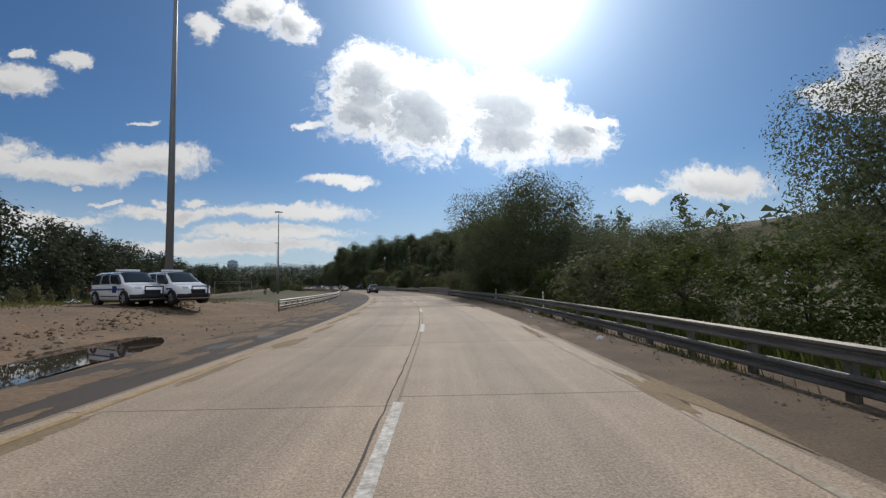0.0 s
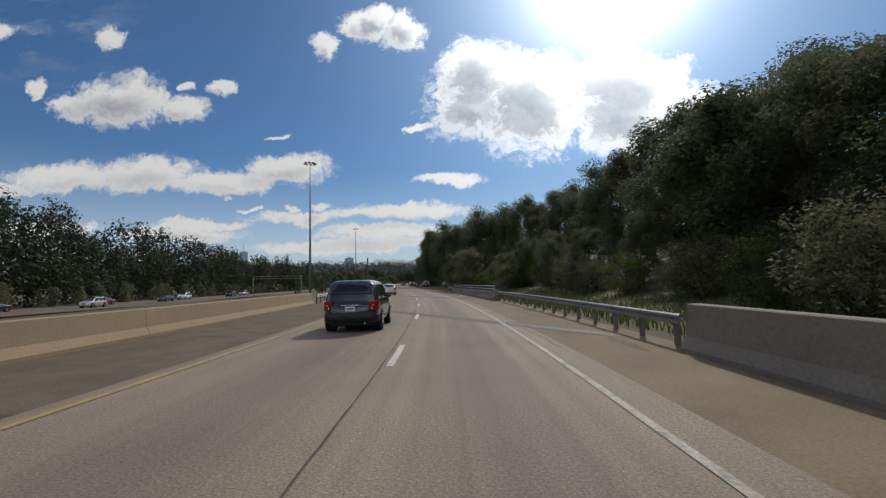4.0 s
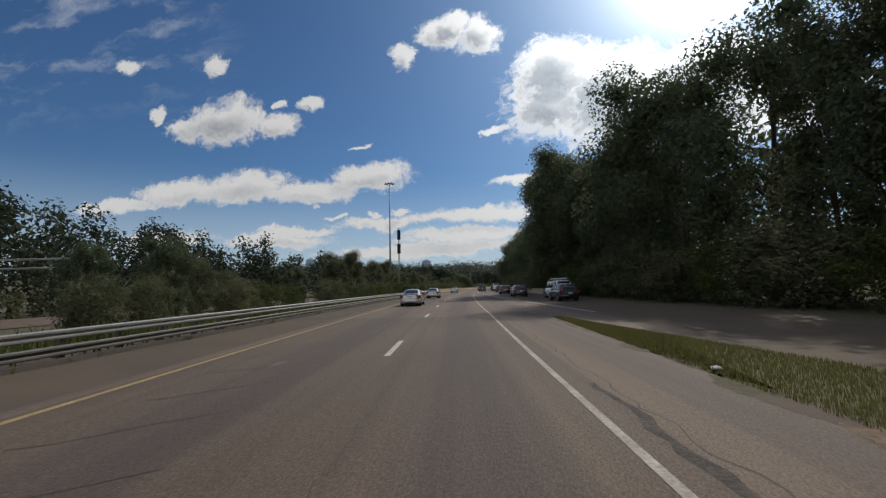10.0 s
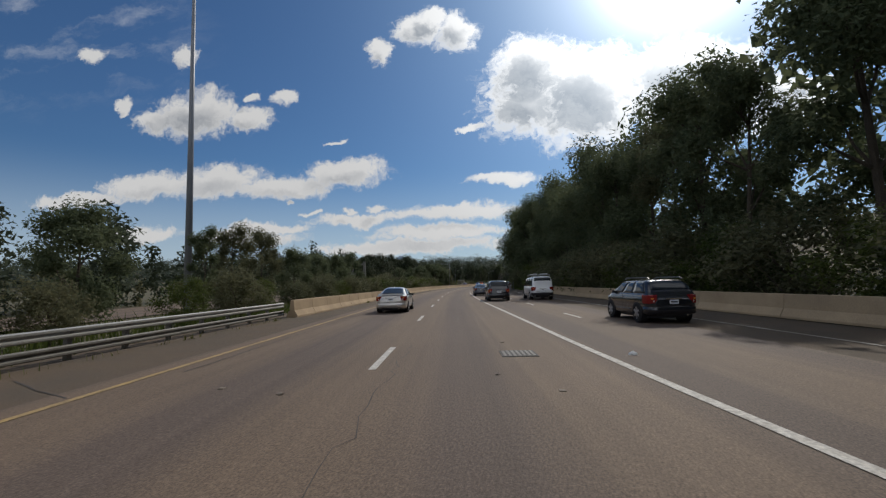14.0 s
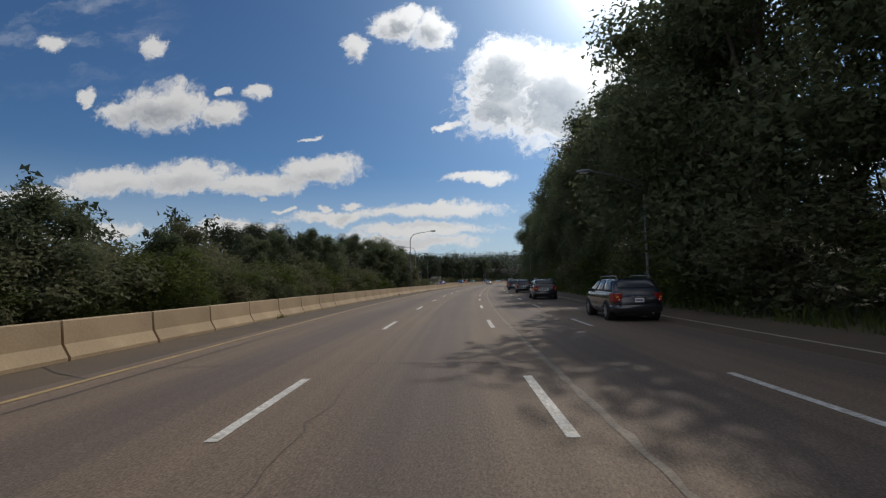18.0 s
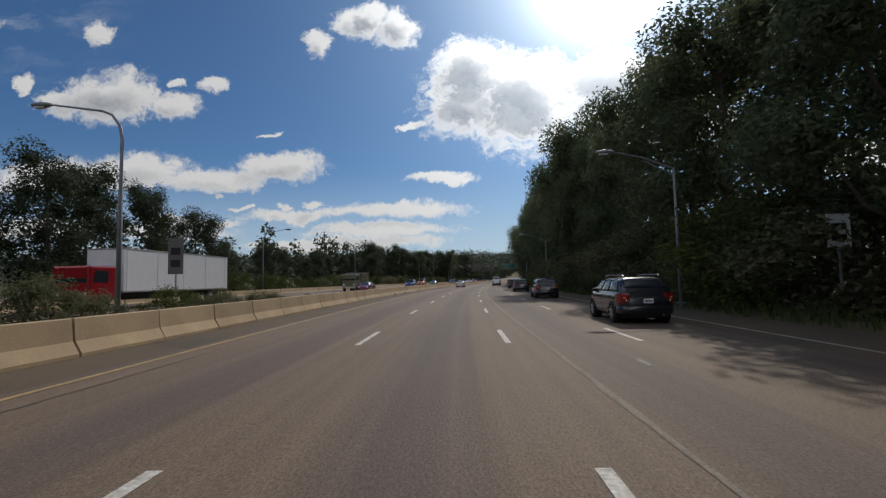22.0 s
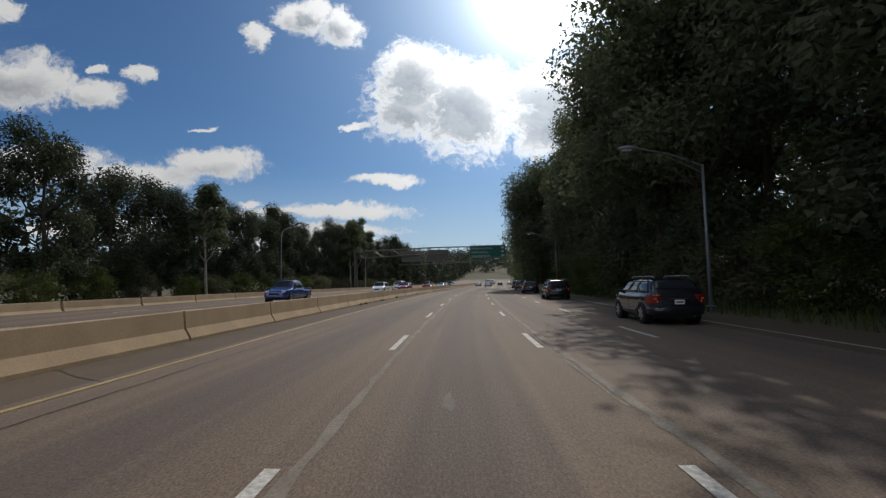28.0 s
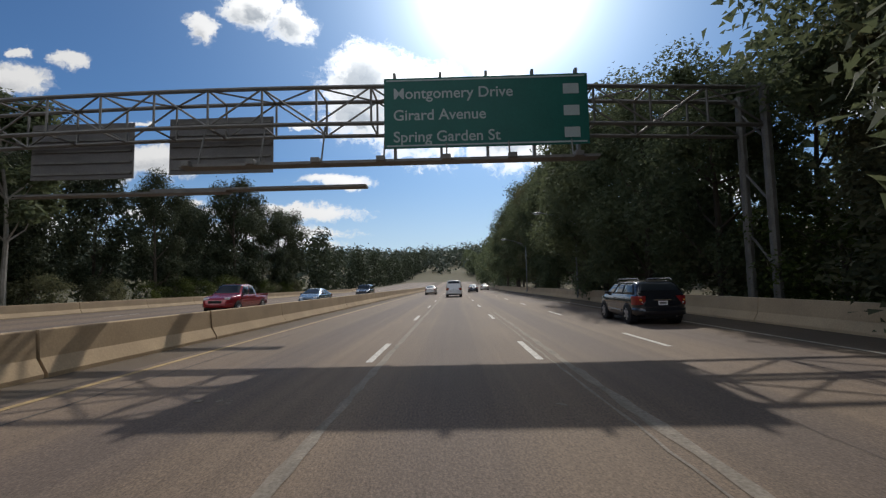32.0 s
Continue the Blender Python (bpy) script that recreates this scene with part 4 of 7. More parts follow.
def broad_lobes(seed, high, spread, low=0.25):
    r = random.Random(seed)
    out = [(0, 0, high * 0.80, spread * 0.50, 1.15)]
    for k in range(13):
        a, f = k * 2.4 + r.uniform(-0.4, 0.4), r.random()
        z = high * (low + (0.93 - low) * ((k + f) / 13))
        q = spread * (1.0 - 0.55 * abs((z / high - 0.55) / 0.45) ** 1.6) * r.uniform(0.55, 0.8)
        out.append((q * math.cos(a), q * math.sin(a), z, spread * r.uniform(0.30, 0.46), r.uniform(0.8, 1.2)))
    return out


KINDS = {}


def tree_kind(key, seed, high, spread, leaves, size, girth, material, bark, low=0.25, points=3, fill=11):
    lobes = broad_lobes(seed, high, spread, low)
    KINDS[key] = (trunk_mesh(seed, high, girth, lobes, bark), leaf_cloud(seed, lobes, leaves, size, "crown", material, fill=fill if high > 6 else 4, points=points), high)


tree_kind("oak_a", 1, 26, 6.0, 15500, 0.34, 0.38, LEAF, BARK, 0.14)
tree_kind("oak_b", 2, 24, 5.4, 15000, 0.34, 0.34, LEAF, BARK, 0.10)
tree_kind("oak_c", 3, 27, 5.0, 15000, 0.34, 0.36, LEAFB, BARK, 0.12)
tree_kind("oak_d", 4, 22, 6.4, 15500, 0.34, 0.36, LEAF, BARK, 0.08)
tree_kind("mid_a", 5, 13, 3.6, 10000, 0.23, 0.20, LEAFB, BARK, 0.12)
tree_kind("mid_b", 6, 11, 3.3, 9500, 0.22, 0.18, LEAF, BARK, 0.10)
tree_kind("slim", 7, 14, 2.5, 8500, 0.22, 0.17, LEAF, BARK, 0.14)
tree_kind("pale", 15, 16, 2.2, 3600, 0.34, 0.17, LEAF, PALEBARK, 0.42)
tree_kind("near", 10, 11.5, 6.0, 26000, 0.21, 0.26, LEAF, BARK, 0.16, 4, 6)
tree_kind("arch", 21, 23, 7.0, 18000, 0.34, 0.34, LEAF, BARK, 0.40)
tree_kind("bush_a", 8, 4.2, 2.3, 5200, 0.13, 0.09, SHRUB, BARK, 0.06)
tree_kind("bush_b", 9, 3.2, 2.0, 5000, 0.125, 0.08, LEAFB, BARK, 0.05)


def tree(key, s, w, high, label, group, turn, name="tree", wide=1.0):
    trunk, crown, base = KINDS[key]
    p = put(s, w)
    x, y = p.x, p.y
    ss, ww = near_road(x, y)
    k = high / base
    t = thing(name, Matrix.LocRotScale((x, y, height(ss, ww, x, y)), Euler((0, 0, turn)), (k * wide, k * wide, k)), label, "tree" if name == "tree" else "shrub", group)
    child("trunk", trunk, t)
    child("crown", crown, t)
    return t


def grove(seed, s0, s1, w, spacing, keys, high, label, group, jitter=2.0, name="tree", wide=1.0):
    r = random.Random(seed)
    s = s0
    wf = w if callable(w) else (lambda s: w)
    hf = high if callable(high) else (lambda s: high)
    while s < s1:
        tree(r.choice(keys), s, wf(s) + r.uniform(-jitter, jitter), hf(s) * r.uniform(0.82, 1.12), label, group, r.uniform(0, 6.3), name, wide * r.uniform(0.9, 1.15))
        s += spacing * r.uniform(0.75, 1.25)


# the same trees beyond the opposite lanes, their backlit shade painted into darker leaves
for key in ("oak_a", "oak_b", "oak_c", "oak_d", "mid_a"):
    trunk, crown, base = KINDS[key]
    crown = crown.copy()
    crown.materials[0] = SHADELEAF
    KINDS["shaded_" + key] = (trunk, crown, base)
SHADED = ("shaded_oak_a", "shaded_oak_b", "shaded_oak_c", "shaded_oak_d")
OAKS = ("oak_a", "oak_b", "oak_c", "oak_d")
MIDS = ("mid_a", "mid_b", "slim")
BUSHES = ("bush_a", "bush_b")
DARK = "tall dark broadleaf tree in full leaf, backlit"
UNDER = "dense leafy shrub at the foot of the wood"
# right side: the front row, tree by tree
grove(11, -25, 9, 12.5, 4.5, MIDS, 6.0, "leafy roadside tree behind a guard rail", "trees behind the rail", 1.2)
for s, w, k, wide in ((24, 14.2, 4.6, 1.5), (30.5, 13.8, 5.0, 1.5), (37, 14, 6.6, 1.3)):
    tree("near", s, w, k, "low leafy tree behind a guard rail", "trees behind the rail", s, "tree", wide)
tree("near", 12.5, 14.2, 7.6, "leafy roadside tree behind a guard rail", "trees behind the rail", 1.1, "tree", 0.85)
tree("near", 44, 12.6, 11.6, "broad dark roadside tree with sunlit edge leaves", "trees behind the rail", 0.4)
tree("near", 50.5, 9.9, 11.2, "broad roadside tree reaching over a guard rail", "trees behind the rail", 2.6)
tree("near", 57, 11.2, 9.0, "broad roadside tree reaching over a guard rail", "trees behind the rail", 4.1)
grove(14, 58, 116, table((58, 18), (90, 20), (116, 24)), 3.6, ("mid_a", "mid_b", "oak_d"), table((58, 4.5), (77, 6.2), (90, 9.2), (116, 13.5)), DARK, "wood on the bank", 2.0, "tree", 1.3)
grove(47, 64, 120, table((64, 25), (120, 31)), 4.6, OAKS, table((64, 7), (80, 8.5), (95, 11.5), (120, 15.5)), DARK, "wood on the bank", 2.0, "tree", 1.25)
grove(15, 116, 175, table((116, 25.5), (175, 36)), 6.0, OAKS, table((116, 13.5), (150, 14), (175, 15)), DARK, "wood on the bank", 3, "tree", 1.25)
grove(16, 112, 165, 17, 6.5, ("mid_a", "mid_b"), 6.5, "young leafy tree beside the bridge", "trees behind the rail", 2.5)
grove(17, 176, 300, table((176, 36), (215, 29), (260, 23.5), (300, 22)), 6.0, OAKS, table((176, 16), (190, 19), (200, 23.5), (235, 23.5), (260, 22), (300, 20)), DARK, "wood on the bank", 2.0)
for s, w, k in ((283, 18.2, 26), (290, 19.8, 26), (297, 20.6, 26)):
    tree("oak_b", s, w, k, "towering broadleaf tree leaning over the merging lane", "wood on the bank", s, "tree", 1.15)
for s, w, k in ((403.5, 17.4, 21), (410.5, 17.2, 22), (679, 14.9, 24), (673, 16, 22), (697, 15.2, 13), (704, 14.6, 14), (712, 14.4, 18)):
    tree("oak_d", s, w, k, "broad dark tree reaching over the outer lanes", "wood on the bank", s, "tree", 1.05)
for s, w, k in ((673.5, 13.6, 22), (680, 13.2, 22), (687, 17.0, 20), (616, 15.2, 21), (623, 15.6, 22), (444, 18.2, 20), (546, 18.2, 19), (277, 20.8, 20), (284.5, 19.2, 21)):
    tree("arch", s, w, k, "tall tree spreading high over the outer lanes", "wood on the bank", s * 1.7, "tree", 1.05)
grove(19, 303, 520, table((303, 22), (380, 21.5), (405, 20.5), (430, 17.8)), 6.2, OAKS, table((303, 18), (365, 18), (385, 20.5), (430, 21.5), (520, 22)), DARK, "wood on the bank", 1.5)
grove(22, 520, 680, table((520, 17.6), (680, 18)), 6.2, OAKS, table((520, 22), (600, 23), (680, 22)), DARK, "wood on the bank", 1.8)
grove(27, 682, 800, table((682, 18), (720, 16.8), (800, 16.8)), 6.2, OAKS, table((682, 13), (700, 13), (714, 18), (730, 20), (800, 22)), DARK, "wood on the bank", 1.2)
grove(23, -25, 170, table((-25, 9.5), (60, 10), (100, 13), (170, 20)), 5.5, BUSHES, 3.0, UNDER, "shrubs behind the rail", 1.5, "shrub", 1.25)
grove(30, 149, 166, table((149, 9.6), (166, 9.4)), 5.6, ("mid_b", "mid_a"), 6.4, "young leafy tree leaning over the shoulder", "trees behind the rail", 0.4, "tree", 1.1)
grove(31, 144, 166, table((144, 10.5), (166, 12.5)), 2.6, BUSHES, 2.6, UNDER, "shrubs behind the rail", 1.0, "shrub", 1.3)
grove(28, 163, 176, table((163, 9.0), (176, 13.5)), 2.2, BUSHES, 2.9, "tall green bush at the end of the guard rail", "shrubs behind the rail", 0.7, "shrub", 1.0)
grove(29, 140, 182, table((140, 16), (182, 22)), 3.5, BUSHES, 4.0, UNDER, "shrubs behind the rail", 2.0, "shrub", 1.3)
grove(24, 180, 700, table((180, 28), (215, 24), (260, 19.5), (300, 17.8), (380, 16.5), (700, 16.8)), 5.4, BUSHES, 4.6, UNDER, "shrubs at the foot of the wood", 0.8, "shrub", 1.4)
# left side
grove(33, 200, 300, table((200, -24), (300, -16)), 7, MIDS, table((200, 5), (260, 6), (300, 7)), "leafy young tree in the median", "trees in the median", 3.0)
grove(39, 195, 470, table((195, -13), (300, -11), (330, -10.5), (470, -10.0)), 4.4, BUSHES, table((195, 2.2), (330, 2.4), (380, 2.0), (430, 1.7), (470, 1.5)), "leafy median shrub behind the barrier", "shrubs in the median", 1.0, "shrub", 1.1)
grove(34, 300, 428, table((300, -14), (425, -13)), 5.2, MIDS, table((300, 6.0), (355, 6.0), (367, 4.6), (374, 3.2), (389, 3.2), (396, 5.4), (425, 7.3)), "leafy young tree in the median", "trees in the median", 1.6)
grove(48, 362, 442, table((362, -12.6), (442, -11.6)), 2.3, BUSHES, table((362, 2.6), (385, 2.5), (400, 3.2), (442, 3.0)), "dense dark shrub behind the median barrier", "shrubs in the median", 0.9, "shrub", 1.35)
grove(49, 366, 436, table((366, -16.5), (436, -15.0)), 3.2, BUSHES, table((366, 3.2), (388, 3.0), (400, 4.2), (436, 4.0)), "dense dark shrub behind the median barrier", "shrubs in the median", 1.2, "shrub", 1.35)
for s, w, k in ((270.5, -17.2, 7.4), (274, -15.6, 7.8), (277.8, -16.6, 7.4)):
    tree("mid_a", s, w, k, "leafy young tree behind the median rail", "trees in the median", s, "tree", 1.15)
grove(45, 452, 480, -39, 4.5, ("shaded_oak_b", "shaded_oak_d"), 13.0, "dark tree beyond the opposite lanes", "trees along the far barrier", 1.0, "tree", 1.3)
grove(46, 30, 72, table((30, -43), (72, -60)), 5.5, SHADED, 13.0, "dark tree beyond the dirt lot", "trees beyond the lot", 2.0, "tree", 1.35)
grove(42, 438, 470, table((425, -12.5), (470, -11.2)), 3.2, MIDS, table((425, 8.0), (450, 8.2), (470, 6.5)), "bushy dark tree leaning over the median barrier", "trees in the median", 1.2, "tree", 1.2)
grove(44, 466, 497, table((466, -10.4), (497, -9.6)), 2.6, BUSHES, table((466, 2.2), (480, 1.3), (497, 0.8)), "low leafy shrub behind the median barrier", "shrubs in the median", 0.4, "shrub", 1.3)
grove(36, 480, 600, table((480, -37), (600, -34)), 6, ("shaded_oak_b", "shaded_oak_d", "shaded_mid_a"), table((480, 15), (510, 15.5), (520, 9.5), (560, 9.0), (600, 13)), "dark tree along the far barrier", "trees along the far barrier", 2.5)
grove(40, 600, 770, table((600, -35), (770, -33)), 6, ("shaded_oak_b", "shaded_oak_d", "shaded_oak_a"), table((600, 14), (680, 16), (770, 17)), "dark tree along the far barrier", "trees along the far barrier", 2.5)
grove(41, 480, 770, -30.5, 5.5, BUSHES, 3.0, UNDER, "shrubs along the far barrier", 0.8, "shrub", 1.3)
for s, k in ((641, 15), (694, 18), (698, 19), (705, 17)):
    tree("pale", s, -29, k, "slender tree standing by the far barrier", "trees along the far barrier", s * 1.3, "tree", 1.2)


def wood(name, rows, leaves, size, material, label, seed):
    """Woods too far or too deep to tell tree from tree: rows of (s0, s1, w at s0, w at s1, tall at s0, tall at s1, spacing)."""
    r = random.Random(seed)
    lobes = []
    for s0, s1, wa, wb, ha, hb, gap in rows:
        s = s0
        while s < s1:
            f = (s - s0) / (s1 - s0)
            p = put(s, wa + (wb - wa) * f + r.uniform(-3, 3))
            tall = (ha + (hb - ha) * f) * r.uniform(0.75, 1.12)
            ss, ww = near_road(p.x, p.y)
            z = height(ss, ww, p.x, p.y)
            wide = tall * r.uniform(0.16, 0.24)
            for k in range(5):
                a, up = r.uniform(0, 6.3), (0.16, 0.36, 0.55, 0.72, 0.88)[k]
                q = wide * (0.7, 0.8, 0.7, 0.5, 0.15)[k]
                lobes.append((p.x + q * math.cos(a), p.y + q * math.sin(a), z + tall * up, wide * (0.95, 1.0, 0.95, 0.85, 0.6)[k], 1.1))
            s += gap * r.uniform(0.7, 1.3)
    me = leaf_cloud(seed, lobes, leaves, size, name, material, fill=1, points=3)
    tagged(new(name, me), label, "woods", kind="stuff")


wood("woods_right", ((-10, 62, 26, 26, 7.5, 7, 7), (60, 180, 40, 54, 8, 15, 8), (180, 300, 46, 33, 17, 22, 7), (300, 800, 29, 29, 24, 24, 8), (800, 1010, 19, 19, 18, 18, 8), (800, 1010, 30, 30, 22, 22, 9), (1010, 1180, 17, 17, 17, 17, 8)), 90000, 0.9, LEAF, "deep dark wood behind the front row of trees", 61)
# the far treeline's backlit shade is in its leaf colour
wood("woods_left", ((-20, 60, -58, -78, 22, 29, 6), (60, 200, -80, -72, 27, 18, 6), (200, 345, -72, -60, 18, 18, 6), (-20, 345, -92, -80, 27, 21, 8), (330, 480, -58, -42, 15, 13, 6), (480, 770, -46, -44, 13, 18, 7), (770, 1010, -33, -33, 16, 16, 7), (1010, 1180, -30, -30, 16, 16, 8)), 170000, 0.9, SHADELEAF, "dark treeline beyond the opposite lanes", 62)
wood("thicket_left", ((-20, 60, -50, -70, 4, 4.5, 4), (60, 345, -74, -54, 4.5, 4, 4.5), (345, 470, -50, -38, 4, 4, 4)), 26000, 0.5, LEAFB, "brushy thicket below the far treeline", 63)


def far_woods():
    """Wooded hills in the distance: one mass of leaf clumps."""
    rs = np.random.RandomState(5)
    lobes = []
    for dist, tall, n in ((560, 16, 150), (680, 18, 190), (800, 20, 230), (1000, 24, 240), (1350, 30, 200)):
        for k in range(n):
            a = radians(-62) + radians(124) * (k + rs.rand()) / n + radians(8)
            q = dist * rs.uniform(0.9, 1.15)
            x, y = -100 - math.sin(a) * q, 400 + math.cos(a) * q
            s, w = near_road(x, y)
            if -30 < w < 20 and s < 1020:
                continue
            lobes.append((x, y, height(s, w, x, y) + tall * 0.35 * rs.uniform(0.7, 1.3), tall * rs.uniform(0.5, 0.9), 0.8))
    end = put(1180, -6)
    for k in range(240):
        x, y = end.x + rs.uniform(-160, 160), end.y + 14 + 150 * (k / 240) + rs.uniform(-8, 8)
        s, w = near_road(x, y)
        lobes.append((x, y, height(s, w, x, y) + rs.uniform(2, 9), rs.uniform(5, 9), 1.0))
    me = leaf_cloud(77, lobes, 90000, 3.6, "far_woods", HAZYLEAF, fill=1, points=3)
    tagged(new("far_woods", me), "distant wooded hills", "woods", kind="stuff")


far_woods()


# ---- masts, lamps, signs and gantries ----
def high_mast(s, w, high, base, label, lamps=True):
    t = thing("light_mast", stand(s, w, base), label, "light mast", "high light masts")
    part("pole", tube([(0, 0, -1), (0, 0, high * 0.5), (0, 0, high)], [0.34, 0.22, 0.11], 12), POLE, t, smooth=True)
    part("base_plate", box(-0.42, 0.42, -0.42, 0.42, -0.02, 0.06, 0.01), POLE, t)
    if lamps:
        part("ring", tube([(1.1 * math.cos(a), 1.1 * math.sin(a), high - 0.1) for a in np.linspace(0, 2 * math.pi, 17)], 0.05, 6, cap=False), POLE, t)
        for k in range(8):
            a = k * math.pi / 4
            c, q = math.cos(a), math.sin(a)
            lamp = part("lamp", tube([(1.25 * c, 1.25 * q, high + 0.05), (1.25 * c, 1.25 * q, high - 0.12), (1.3 * c, 1.3 * q, high - 0.36)], [0.12, 0.2, 0.33], 10), POLE, t)
            part("arm", tube([(0, 0, high), (1.15 * c, 1.15 * q, high - 0.06)], 0.04, 5), POLE, t)
    else:
        part("head", box(-0.25, 0.25, -0.3, 0.3, high - 0.2, high + 0.25, 0.05), POLE, t)
        part("arm", tube([(0, 0, high), (0.7, 0, high + 0.15), (1.2, 0, high - 0.1)], 0.06, 6), POLE, t)
    return t


high_mast(40, -20.5, 33, 1.0, "tall grey steel light mast beside a dirt lot", False)
high_mast(191, -21.5, 32.5, -1.3, "tall steel light mast with a ring of lamps")
high_mast(334, -21.0, 33.5, -1.2, "tall steel light mast with a ring of lamps")
high_mast(640, 60, 33, 8, "tall steel light mast beyond the trees")


def cell_mast(s, w, base):
    t = thing("antenna_mast", stand(s, w, base), "slim pole with two stacks of dark panel antennas", "antenna mast")
    part("pole", tube([(0, 0, -1), (0, 0, 14.6)], [0.16, 0.09], 10), POLE, t)
    for z0 in (9.3, 12.2):
        for k in range(3):
            a = k * 2.094 + 0.6
            c, q = math.cos(a), math.sin(a)
            b = box(-0.14, 0.14, -0.07, 0.07, 0, 2.0, 0.02)
            part("antenna", b, BLACKTRIM, t, "", pose(0.26 * c, 0.26 * q, z0, 0, 0, math.degrees(a) - 90))


cell_mast(297.5, -12.0, -0.6)


def cobra_lamp(s, w, high, reach, label, base=0.0, straight=False):
    """A street lamp; reach: metres of its arm, to the right when positive."""
    t = thing("street_lamp", stand(s, w, base), label, "street lamp", "street lamps")
    if straight:
        part("pole", tube([(0, 0, -0.3), (0, 0, high - 0.9)], [0.085, 0.055], 10), POLE, t, smooth=True)
        part("arm", tube([(0, 0, high - 0.95), (reach * 0.5, 0, high - 0.35), (reach, 0, high)], [0.045, 0.04, 0.03], 7), POLE, t)
        part("brace", tube([(0, 0, high - 1.3), (reach * 0.5, 0, high - 0.5)], 0.022, 6), POLE, t)
    else:
        n = [(0, 0, -0.3), (0, 0, high * 0.5), (0, 0, high - 1.6)]
        n += [(reach * 0.32 * (1 - math.cos(a)), 0, high - 1.6 + 1.25 * math.sin(a)) for a in (0.5, 1.0, 1.45)] + [(reach, 0, high)]
        part("pole", tube(n, [0.11, 0.09, 0.07, 0.06, 0.055, 0.05, 0.035], 10), POLE, t, smooth=True)
    d = 1 if reach > 0 else -1
    b = bmesh.new()
    bmesh.ops.create_uvsphere(b, u_segments=14, v_segments=8, radius=1, matrix=Matrix.Translation((reach + d * 0.38, 0, high)) @ Matrix.Diagonal((0.48, 0.17, 0.12, 1)))
    head = part("lamp_head", b, POLE, t, "grey cobra-head lamp", smooth=True)
    part("lens", box(reach + d * 0.45 - 0.22, reach + d * 0.45 + 0.22, -0.11, 0.11, high - 0.14, high - 0.09, 0.02), CLEAR, head, "clear lamp glass")
    part("base_plate", box(-0.16, 0.16, -0.16, 0.16, 0.28, 0.33, 0.01), POLE, t)


cobra_lamp(452.5, -8.0, 9.8, 3.4, "grey street lamp with curved arm behind the barrier")
cobra_lamp(476.8, -11.6, 9.4, -3.2, "grey street lamp with curved arm over the opposite lanes")
cobra_lamp(522, -27.6, 9.2, 3.4, "grey street lamp with curved arm at the far barrier", 0.3)
cobra_lamp(564, -27.4, 10.4, 3.4, "grey street lamp with curved arm at the far barrier", 0.3)
cobra_lamp(656, -27.2, 10.4, 3.4, "grey street lamp with curved arm at the far barrier", 0.3)
for s, k in ((407, 8.0), (482, 8.0), (524.5, 8.0), (567, 7.8), (611.5, 7.8), (652, 8.0), (716, 8.0), (745, 8.4)):
    cobra_lamp(s, 13.2, k, -3.0, "grey street lamp under roadside trees", 0, True)


def sign_board(t, w0, w1, z0, z1, material, y=0.0, name="sign_panel", label=""):
    return part(name, box(w0, w1, y - 0.03, y + 0.03, z0, z1, 0.01), material, t, label)


def lettering(text, x, z, size, parent, y, material, name="lettering"):
    cu = bpy.data.curves.new(name, "FONT")
    cu.body, cu.size, cu.extrude, cu.offset = text, size, 0.004, 0.006
    ob = bpy.data.objects.new(name, cu)
    scene.collection.objects.link(ob)
    dg = bpy.context.evaluated_depsgraph_get()
    me = bpy.data.meshes.new_from_object(ob.evaluated_get(dg))
    bpy.data.objects.remove(ob)
    me.materials.clear()
    me.materials.append(material)
    return child(name, me, parent, pose(x, y, z, 90, 0, 0))


